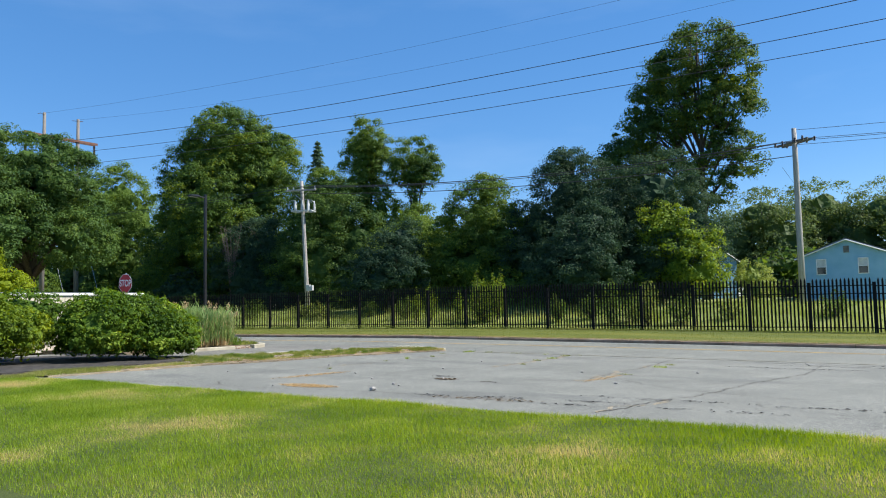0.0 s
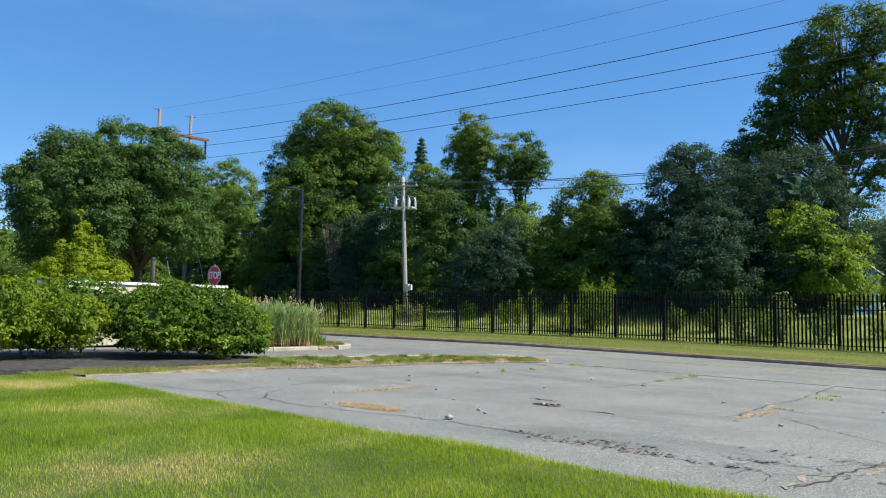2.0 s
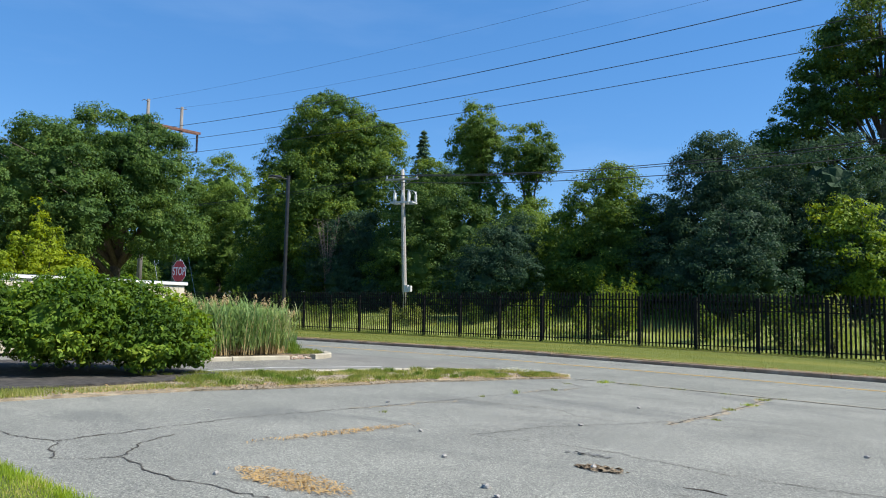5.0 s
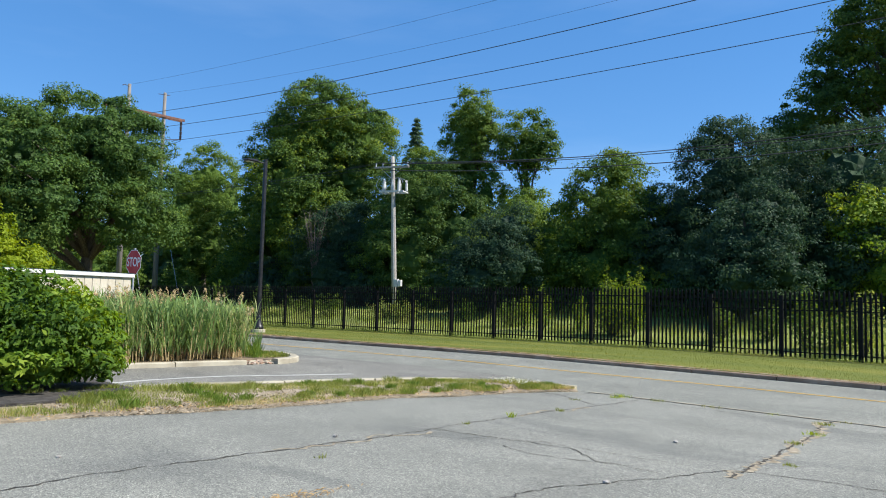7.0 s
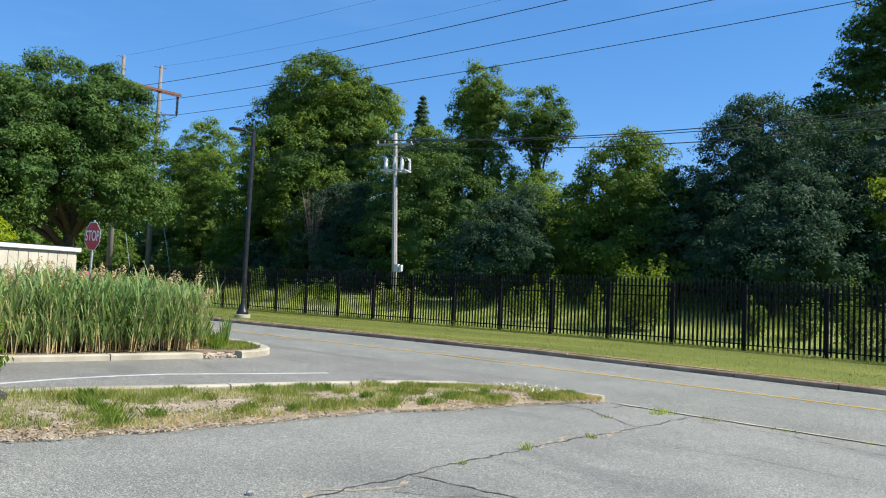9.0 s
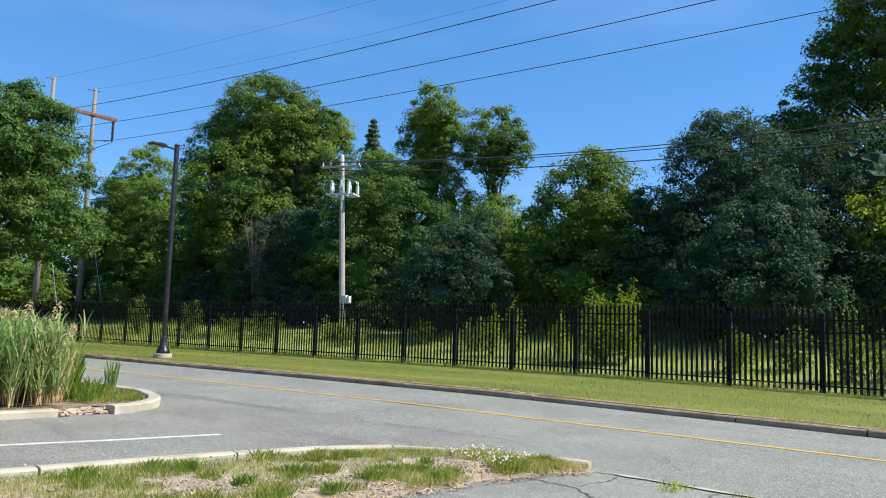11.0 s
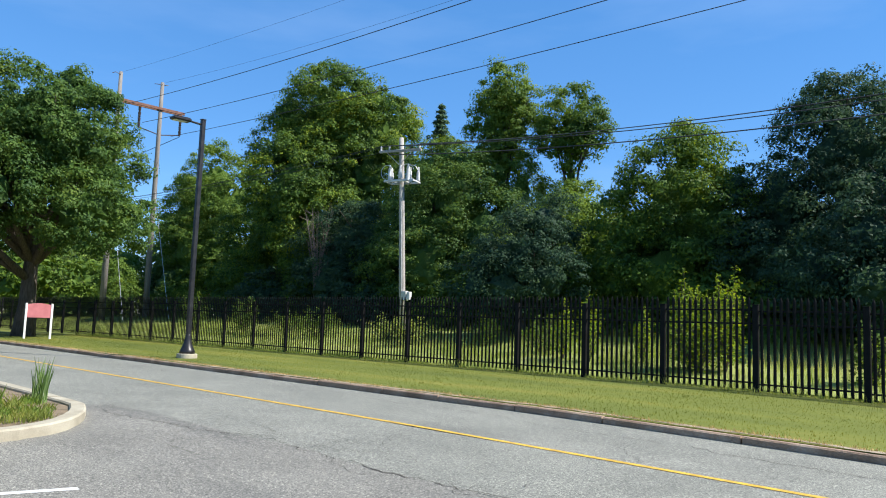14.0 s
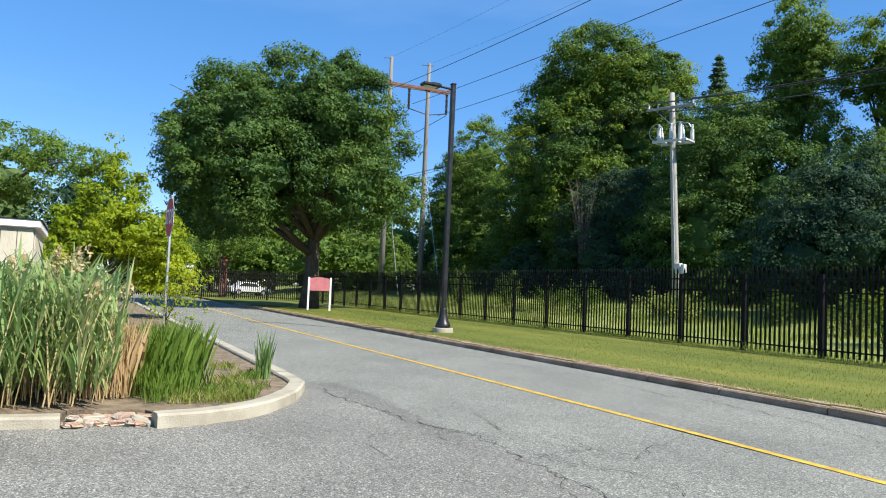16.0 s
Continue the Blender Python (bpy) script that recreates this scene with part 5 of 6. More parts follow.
WOODS_WEST = [(-100, 20, 13, 6, L_DARK), (-108, 34, 14, 7, L_MID), (-100, 48, 13, 6, L_FAR), (-116, 56, 13, 7, L_FAR), (-96, 62, 14, 6.5, L_FAR), (-126, 30, 8, 7, L_FAR), (-128, 40, 8, 7, L_MID), (-127, 50, 8, 7, L_FAR), (-124, 20, 8, 7, L_MID), (-112, 42, 12, 6, L_MID), (-106, 41, 9.5, 5.5, L_ASH), (-102, 31, 8, 4.5, L_ASH), (-96, 28, 6, 4.0, L_ASH), (-96, 13, 13, 6, L_FAR), (-105, 27, 9, 5, L_DARK), (-95, 44, 8.5, 5.5, L_ASH), (-104, 12, 9, 5, L_MID), (-98, 0, 9, 5.5, L_DARK)]
WOODS_BEND = [(-92, 8, 12, 6, L_DARK), (-84, 66, 13, 6.0, L_MID), (-88, -4, 12, 6, L_MID), (-82, -14, 13, 6, L_FAR), (-78, 62, 14, 5.0, L_DARK), (-69, 64, 12, 5, L_DARK), (-57, 66, 12, 5.5, L_DARK), (-89, 47.5, 7.5, 4.5, L_ASH), (-91, 51, 9, 5, L_ASH), (-84, 53, 8.5, 4.0, L_FAR), (-90, 15, 6, 4.5, L_DARK), (-64, 60, 7, 5, L_DARK), (-55, 60, 7, 5, L_DARK), (-74, 58, 8, 5, L_DARK), (-86, 58, 8, 5, L_MID)]
WOODS_BEHIND = [(-47, 64, 11.5, 5, L_MID), (-38, 66, 9, 5, L_FAR), (-30, 66, 8.5, 5, L_DARK), (-22, 66, 10.5, 5, L_DARK), (-13.5, 80, 12.2, 5.2, L_FAR), (-8.8, 84, 13.0, 5.5, L_FAR), (-3.0, 82, 12.0, 5.0, L_FAR), (2.5, 74, 12.4, 5.0, L_MID), (9.0, 78, 13.0, 6.0, L_FAR), (16, 74, 12.0, 6.0, L_MID), (26, 76, 13, 7, L_FAR), (-26, 60, 6.5, 4.5, L_DARK), (-34, 60, 6, 4.5, L_MID), (-18, 60, 7, 4.5, L_DARK), (-9, 66, 5, 4, L_MID), (-42, 61, 7, 4.5, L_DARK), (-19, 86, 11.0, 5.5, L_FAR), (38, 70, 12, 7, L_MID), (50, 62, 12, 7, L_FAR)]
for k, (x, y, h, r, mt) in enumerate(WOODS_WEST + WOODS_BEND + WOODS_BEHIND):
    tree("wood_tree", x, y, [(0, 0, h * 0.72, r * 0.72, r * 0.72, h * 0.28), (-r * 0.45, -r * 0.2, h * 0.5, r * 0.62, r * 0.6, h * 0.3), (r * 0.45, -r * 0.2, h * 0.5, r * 0.62, r * 0.6, h * 0.3), (0, -r * 0.4, h * 0.28, r * 0.8, r * 0.6, h * 0.27)], mt, 100 + k, 0.36 if x > -25 and y > 70 else 0.72, 7.5 if x > -25 and y > 70 else 1.5, 0.9 if x > -25 and y > 70 else 1.2, 0.28, grow=0.85, dense=1.7, inner=0.55, label="leafy green tree of the surrounding woods", category="tree", group="woodland trees")
tree("roadside_tree", -80.5, 30.6, [(0, 0, 5.4, 2.0, 2.4, 1.1), (0.6, 1.6, 4.4, 1.6, 1.8, 0.9), (0.4, -1.8, 4.2, 1.6, 1.8, 0.9)], L_ASH, 143, 0.24, 8.0, 0.5, 0.14, inner=0, label="light green young tree by the road bend", **T)
tree("copper_tree", 1.2, 62.0, [(0, 0, 4.2, 1.8, 1.8, 1.2), (-0.8, -0.4, 3.2, 1.4, 1.4, 1.2)], L_REDTREE, 140, 0.22, 9.0, 0.5, 0.12, label="small copper-red ornamental tree beside the house", **T)
tree("garden_tree", -9.3, 50.5, [(0, 0, 2.6, 1.0, 1.0, 1.2), (0.4, -0.2, 1.7, 1.0, 0.9, 1.0)], L_MEADOW, 141, 0.2, 14.0, 0.4, 0.1, label="small rounded bright green tree near the pole", **T)

# ---- shrubs in the mulch bed ----
def shrub(x, y, blobs, seed, label, material):
    tree("shrub", x, y, blobs, material, seed, 0.115, 78.0, 0.20, 0.03, z=0.06, aspect=0.44, inner=0.62, grow=1.08, dense=4.2, broad=True, label=label, category="shrub", group="bed shrubs", fork=0.2)


shrub(-18.0, 12.3, [(0, 0, 0.95, 1.25, 1.3, 0.78), (0.2, 0.45, 0.8, 1.3, 1.45, 0.78), (0.55, 1.2, 0.4, 0.85, 0.8, 0.45), (0.5, 0.9, 0.7, 0.9, 0.95, 0.6), (0.4, -0.8, 0.8, 0.95, 0.95, 0.7), (-0.5, -0.1, 1.2, 0.9, 0.95, 0.55), (0.6, 1.35, 0.42, 0.65, 0.6, 0.42), (-0.6, 1.0, 0.8, 0.8, 0.8, 0.6), (0.95, 0.5, 0.4, 0.65, 0.8, 0.42)], 50, "large spreading shrub with fresh green leaves", L_BUSH)
shrub(-19.0, 9.2, [(0, 0, 0.95, 1.2, 1.2, 0.75), (0.2, 0.8, 0.75, 0.95, 0.95, 0.65), (0.3, -0.9, 0.85, 1.0, 1.0, 0.7), (-0.4, 0.2, 1.15, 0.8, 0.9, 0.5)], 51, "large spreading shrub with yellowish green leaves", L_BUSHY)
shrub(-20.0, 6.2, [(0, 0, 1.2, 1.3, 1.4, 0.95), (0.3, 1.0, 1.0, 1.0, 1.0, 0.8), (0.2, -1.0, 1.0, 1.1, 1.1, 0.8), (-0.2, 0.2, 1.9, 0.7, 0.8, 0.6)], 52, "tall shrub with bright yellow-green leaves", L_BUSHY)
shrub(-19.8, 10.8, [(0, 0, 1.15, 1.0, 1.5, 0.65), (0, -1.3, 0.9, 1.0, 1.1, 0.7), (0.2, 1.4, 0.5, 0.8, 0.9, 0.5)], 53, "large spreading shrub with fresh green leaves", L_BUSH)

# ---- reed bed on the island ----
def reed_stand():
    rng = np.random.default_rng(70)
    root = empty("reed_stand", -22.98, 17.4, -0.02, label="dense stand of tall green reeds with dry tan canes", category="reeds", kind="stuff")
    n = 1500
    y = rng.uniform(-2.6, 2.35, n)
    x = rng.uniform(-1.6, 1.5, n)
    keep = x < 1.5 - np.clip(y - 1.6, 0, 9) * 0.35
    x, y = x[keep], y[keep]
    n = len(x)
    h = rng.uniform(0.80, 1.22, n) * (1 - 0.10 * np.clip(y - 1.7, 0, 1))
    lx, ly = rng.normal(0, 0.10, n), rng.normal(0.03, 0.10, n)
    cw = 0.007
    base = np.stack([x, y, np.zeros(n)], 1)
    top = base + np.stack([lx * h, ly * h, h], 1)
    mid = (base + top) / 2 + np.stack([lx, ly, np.zeros(n)], 1) * -0.08
    s = np.stack([rng.normal(size=n), rng.normal(size=n), np.zeros(n)], 1)
    s = unit(s) * cw
    v = np.stack([base - s, base + s, mid + s * 0.9, mid - s * 0.9, top + s * 0.4, top - s * 0.4], 1).reshape(-1, 3)
    k = np.arange(n)[:, None] * 6
    q = np.concatenate([k + np.array([[0, 1, 2, 3]]), k + np.array([[3, 2, 4, 5]])])
    mesh_np("canes", v, q, L_CANE, root, "dry tan canes")
    # long arching leaves
    per = 11
    m = n * per
    f = rng.uniform(0.08, 0.98, (n, per))
    o = (base[:, None] + (top - base)[:, None] * f[..., None]).reshape(-1, 3)
    a = rng.uniform(0, 6.2832, m)
    d = np.stack([np.cos(a), np.sin(a), np.zeros(m)], 1)
    w = np.stack([-np.sin(a), np.cos(a), np.zeros(m)], 1) * rng.uniform(0.007, 0.014, (m, 1)) * 1.25
    ln = rng.uniform(0.30, 0.62, (m, 1))
    up = np.array([[0, 0, 1.0]])
    p1 = o + d * ln * 0.22 + up * ln * 0.55
    p2 = o + d * ln * 0.50 + up * ln * rng.uniform(0.55, 0.95, (m, 1))
    v = np.stack([o - w * 0.6, o + w * 0.6, p1 + w, p1 - w, p2 + w * 0.12, p2 - w * 0.12], 1).reshape(-1, 3)
    k = np.arange(m)[:, None] * 6
    q = np.concatenate([k + np.array([[0, 1, 2, 3]]), k + np.array([[3, 2, 4, 5]])])
    mesh_np("blades", v, q, L_REED, root, "long green arching leaves")
    # plumes
    sel = rng.choice(n, 90, replace=False)
    cs, ns = [], []
    for i in sel:
        L = rng.uniform(0.20, 0.34)
        z = rng.uniform(0, L, 46)
        r = 0.05 * np.sin(np.pi * np.clip(z / L, 0.05, 0.97)) + 0.004
        a = rng.uniform(0, 6.28, 46)
        lean = np.array([lx[i], ly[i]]) * 2
        cs.append(top[i] + np.stack([np.cos(a) * r + lean[0] * z + z * 0.15, np.sin(a) * r + lean[1] * z, z + 0.16], 1))
        ns.append(rng.normal(size=(46, 3)))
    c, nn = np.concatenate(cs), np.concatenate(ns)
    co, q = leaves(c, nn, 0.065 * rng.uniform(0.6, 1.3, len(c)), 0.35, rng)
    mesh_np("plumes", co, q, L_PLUME, root, "tan feathery seed plumes")


reed_stand()


def tuft(name, x, y, z, n, spread, h, w, material, seed, label, cat, lean=0.5, group="", kind=""):
    rng = np.random.default_rng(seed)
    r = rng.uniform(0, 1, n) ** 0.7 * spread
    a = rng.uniform(0, 6.28, n)
    b = np.stack([np.cos(a) * r, np.sin(a) * r, np.zeros(n)], 1)
    co, q = blades(rng, b, h * rng.uniform(0.5, 1.1, n), w * rng.uniform(0.7, 1.3, n), lean)
    ob = mesh_np(name, co, q, material)
    ob.location = (x, y, z)
    return tagged(ob, label, cat, group, kind)


def ilz(x, y):
    return ground_z(max(x, -30), min(y, 22)) + 0.10


tuft("iris_clump", -24.4, 21.85, ilz(-24.4, 21.8), 60, 0.13, 0.66, 0.02, L_REED, 80, "clump of upright blade-like green leaves", "plant", 0.25)
for k, (x, y, s, h) in enumerate(((-23.0, 20.1, 0.30, 0.72), (-23.4, 20.3, 0.32, 0.75), (-23.8, 20.45, 0.34, 0.75), (-24.2, 20.7, 0.34, 0.75), (-22.6, 20.15, 0.22, 0.42), (-22.5, 20.4, 0.22, 0.34), (-22.9, 20.6, 0.24, 0.36), (-22.25, 20.25, 0.18, 0.26), (-23.2, 20.8, 0.24, 0.36))):
    tuft("sedge_clump", x, y, ilz(x, y), 430 if h > 0.5 else 80, s, h, 0.009, L_SEDGE, 82 + k, "clump of green sedge at the reed bed's edge", "plant", 0.4, "sedge clumps")
for k, (x, y) in enumerate(((-22.9, 20.9), (-23.3, 21.5), (-23.9, 21.3), (-24.6, 21.7), (-22.5, 20.7), (-25.5, 21.5), (-22.45, 21.05), (-22.2, 20.85), (-22.75, 21.25), (-23.1, 21.2), (-22.3, 21.15), (-23.5, 21.15), (-24.2, 21.6), (-22.15, 20.55))):
    tuft("weed_clump", x, y, ilz(x, y), 90, 0.22, 0.13, 0.012, L_SEDGE if k % 4 == 0 else L_TURF, 90 + k, "low weeds on the dry island soil", "weeds", 0.9, "island weeds")
tagged(tuft("dry_reed_clump", -22.75, 19.75, ilz(-22.3, 19.8), 1100, 0.34, 0.80, 0.005, L_DRYREED, 99, "clump of dry brown reed stalks", "plant", 0.28), "clump of dry brown reed stalks", "plant", "", "stuff")
tree("leaning_sapling", -28.2, 20.9, [(0, 0, 1.0, 0.55, 0.5, 0.45), (0.5, 0.4, 1.25, 0.35, 0.3, 0.2), (-0.5, 0.2, 0.8, 0.6, 0.5, 0.4)], L_BRIGHT, 142, 0.10, 10.0, 0.25, 0.02, z=-0.05, inner=0, label="sprawling yellow-green sapling by the stop sign", category="shrub")
# rubble where the kerb is broken
rng = random.Random(8)
for k in range(26):
    bm = bmesh.new()
    box(bm, 0, 0, 0, rng.uniform(0.09, 0.20), rng.uniform(0.08, 0.15), rng.uniform(0.03, 0.055), 0.012)
    for v in bm.verts:
        v.co += Vector((rng.gauss(0, 0.007), rng.gauss(0, 0.007), rng.gauss(0, 0.004)))
    ob = part("rubble_stone", bm, (M_RUBBLE, M_CONCRETE, M_BRICKBIT)[k % 3])
    row = k % 2
    ob.location = (-21.38 - 0.16 * row + rng.uniform(-0.04, 0.04), 19.41 + 0.03 * k, ground_z(-22, 19.8) + 0.004 + 0.03 * row)
    ob.rotation_euler = (rng.uniform(-0.15, 0.15), rng.uniform(-0.15, 0.15), rng.uniform(0, 6))
    tagged(ob, "broken reddish and pale kerb rubble", "stone", "kerb rubble")

# ---- shed ----
def shed():
    root = empty("shed", -26.0, 18.8, -0.1, label="low cream shed with vertical siding and white fascia", category="shed")
    L, D, H = 5.9, 3.0, 1.98
    bm = bmesh.new()
    box(bm, -D / 2, -L / 2, 0, D, L, H)
    part("body", bm, M_SIDING, root)
    for i in range(28):
        bm = bmesh.new()
        box(bm, 0.012, -0.11 - i * 0.208, 0.02, 0.014, 0.199, H - 0.06, 0.004)
        part("siding_board", bm, M_SIDING, root)
    for i in range(14):
        bm = bmesh.new()
        box(bm, -0.11 - i * 0.208, 0.012, 0.02, 0.199, 0.014, H - 0.06, 0.004)
        part("siding_board", bm, M_SIDING, root)
    bm = bmesh.new()
    box(bm, -D / 2, -L / 2, H, D + 0.16, L + 0.16, 0.12, 0.015)
    part("fascia", bm, M_FASCIA, root, "white painted fascia")
    bm = bmesh.new()
    v = [bm.verts.new(p) for p in ((0.1, -L - 0.1, H + 0.125), (0.1, 0.1, H + 0.125), (-D / 2, 0.1, H + 0.15), (-D / 2, -L - 0.1, H + 0.15), (-D - 0.1, 0.1, H + 0.125), (-D - 0.1, -L - 0.1, H + 0.125))]
    bm.faces.new((v[0], v[1], v[2], v[3]))
    bm.faces.new((v[3], v[2], v[4], v[5]))
    bm.faces.new((v[1], v[4], v[2]))
    bm.faces.new((v[0], v[3], v[5]))
    part("roof", bm, M_ROOF, root, "low grey roof")
    bm = bmesh.new()
    for z, w, h in ((1.05, 0.10, 0.55), (0.35, 0.13, 0.6)):
        box(bm, 0.027, -0.12, z, 0.004, w, h)
    part("rust_stain", bm, M_RUST, root, "rusty stain down the corner")
    bm = bmesh.new()
    box(bm, 0.2, -L - 0.3, 0, 0.06, 0.06, 1.85, 0.006)
    box(bm, -0.9, -L - 0.3, 0, 0.06, 0.06, 1.85, 0.006)
    box(bm, -0.35, -L - 0.3, 1.55, 1.1, 0.05, 0.05, 0.006)
    part("side_rail", bm, M_WHITEPOST, root, "white rail at the shed's end")


shed()


# ---- stop sign ----
def octagon(bm, r, y, th, flip=False):
    a = [math.pi / 8 + k * math.pi / 4 for k in range(8)]
    f = [bm.verts.new((r * math.cos(t), y, r * math.sin(t))) for t in a]
    b = [bm.verts.new((r * math.cos(t), y + th, r * math.sin(t))) for t in a]
    bm.faces.new(f)
    bm.faces.new(b[::-1])
    for k in range(8):
        bm.faces.new((f[k], b[k], b[(k + 1) % 8], f[(k + 1) % 8]))
    bmesh.ops.recalc_face_normals(bm, faces=bm.faces)


def stop_sign(name, x, y, z, zc, rz, size, label, lean=1.2):
    root = empty(name, x, y, z, label=label, category="road sign")
    root.matrix_basis = pose(x, y, z, 0, lean, rz)
    c = zc - z
    bm = bmesh.new()
    box(bm, 0, 0.03, -0.3, 0.06, 0.045, c + size / 2 + 0.36, 0.008)
    part("post", bm, M_STEEL, root, "galvanised steel post")
    R = size / 2 / math.cos(math.pi / 8)
    bm = bmesh.new()
    octagon(bm, R, 0, 0.004)
    for v in bm.verts:
        v.co.z += c
    pl = part("plate", bm, M_SIGNW, root, "white octagon border")
    bm = bmesh.new()
    octagon(bm, R * 0.955, -0.003, 0.002)
    for v in bm.verts:
        v.co.z += c
    part("face", bm, M_RED, pl, "red octagon face")
    cu = bpy.data.curves.new("lettering", 'FONT')
    cu.body = "STOP"
    cu.align_x, cu.align_y = 'CENTER', 'CENTER'
    cu.size = size * 0.46
    cu.extrude = 0.001
    cu.offset = size * 0.006
    t = new("lettering_curve", cu)
    bpy.context.view_layer.update()
    me = bpy.data.meshes.new_from_object(t.evaluated_get(bpy.context.evaluated_depsgraph_get()))
    bpy.data.objects.remove(t)
    me.materials.clear()
    me.materials.append(M_SIGNW)
    ob = new("lettering", me)
    ob.parent = pl
    ob.matrix_basis = pose(0, -0.006, c, 90, 0, 0) @ Matrix.Diagonal((0.82, 1.12, 1, 1))
    return root


stop_sign("stop_sign", -30.3, 21.05, -0.1, 2.52, 5, 0.82, "red octagonal stop sign on a galvanised post")


# ---- red board on white posts ----
def notice_board(x, y, rz):
    root = empty("sign_board", x, y, ground_z(x, y), rz, label="plain faded red sign board on two white posts", category="sign")
    for s in (-0.58, 0.58):
        bm = bmesh.new()
        box(bm, s, 0, -0.2, 0.1, 0.1, 1.98, 0.012)
        part("post", bm, M_WHITEPOST, root)
    bm = bmesh.new()
    n = 12
    f = [bm.verts.new((-0.53 + 1.06 * i / n, -0.03, 1.72 + 0.07 * math.sin(math.pi * i / n))) for i in range(n + 1)]
    lo = [bm.verts.new((0.53, -0.03, 1.06)), bm.verts.new((-0.53, -0.03, 1.06))]
    face = bm.faces.new(f + lo)
    r = bmesh.ops.extrude_face_region(bm, geom=[face])
    bmesh.ops.translate(bm, vec=(0, 0.05, 0), verts=[v for v in r["geom"] if isinstance(v, bmesh.types.BMVert)])
    bmesh.ops.recalc_face_normals(bm, faces=bm.faces)
    part("board", bm, M_BOARD, root, "faded red board")


notice_board(-53.57, 31.25, 74)

# ---- house beyond the meadow ----
def house(x, y, w, d, eave, ridge, label, rz=0):
    z = ground_z(x, y)
    root = empty("house", x, y, z, rz, label=label, category="house")
    bm = bmesh.new()
    pr = [(-w / 2, -0.3), (w / 2, -0.3), (w / 2, eave), (0, ridge), (-w / 2, eave)]
    f = [bm.verts.new((a, 0, b)) for a, b in pr]
    g = [bm.verts.new((a, d, b)) for a, b in pr]
    bm.faces.new(f)
    bm.faces.new(g[::-1])
    for k in range(5):
        bm.faces.new((f[k], g[k], g[(k + 1) % 5], f[(k + 1) % 5]))
    bmesh.ops.recalc_face_normals(bm, faces=bm.faces)
    part("wall", bm, M_BLUE, root, "pale blue clapboard wall")
    n = int(ridge / 0.19)
    for i in range(n):
        h = 0.1 + i * 0.19
        half = w / 2 if h < eave else w / 2 * (ridge - h) / (ridge - eave)
        if half > 0.1:
            bm = bmesh.new()
            box(bm, 0, -0.012, h, 2 * half - 0.02, 0.02, 0.18)
            part("clapboard", bm, M_BLUE, root)
    for s in (-1, 1):
        bm = bmesh.new()
        a, b = Vector((0, -0.25, ridge + 0.06)), Vector((s * (w / 2 + 0.3), -0.25, eave - 0.3 * (ridge - eave) / (w / 2) + 0.06))
        v = [bm.verts.new(p) for p in (a, b, b + Vector((0, d + 0.5, 0)), a + Vector((0, d + 0.5, 0)))]
        fc = bm.faces.new(v)
        r = bmesh.ops.extrude_face_region(bm, geom=[fc])
        bmesh.ops.translate(bm, vec=(0, 0, 0.12), verts=[q for q in r["geom"] if isinstance(q, bmesh.types.BMVert)])
        bmesh.ops.recalc_face_normals(bm, faces=bm.faces)
        part("roof", bm, M_ROOF, root, "grey shingle roof slope")
        bm = bmesh.new()
        tube(bm, [a + Vector((0, -0.02, 0)), b + Vector((0, -0.02, 0))], [0.04, 0.04], 4)
        part("barge_board", bm, M_TRIM, root, "white barge board")
    for s in (-1.45, 0.9):
        bm = bmesh.new()
        for bx, bz, sx, sz in ((s, eave - 1.06, 0.58, 0.05), (s, eave - 0.1, 0.58, 0.05), (s - 0.27, eave - 1.06, 0.05, 1.0), (s + 0.27, eave - 1.06, 0.05, 1.0), (s, eave - 0.58, 0.54, 0.04)):
            box(bm, bx, -0.05, bz, sx, 0.06, sz)
        wnd = part("window", bm, M_TRIM, root, "white framed sash window")
        bm = bmesh.new()
        box(bm, s, -0.035, eave - 0.56, 0.5, 0.02, 0.47)
        part("pane", bm, M_GREYBOX, wnd, "pane with pale blind drawn")
        bm = bmesh.new()
        box(bm, s, -0.035, eave - 1.03, 0.5, 0.02, 0.45)
        part("pane", bm, M_GLASSD, wnd)
    bm = bmesh.new()
    box(bm, 0, -0.04, ridge - 0.75, 0.32, 0.05, 0.42)
    part("gable_vent", bm, M_ROOF, root, "small grey gable vent")


house(-4.35, 54.0, 5.4, 9.0, 2.75, 3.80, "pale blue clapboard house with a low gable roof")
house(-17.0, 72.0, 6.0, 7.0, 3.2, 5.0, "white and blue house half hidden by trees", 50)


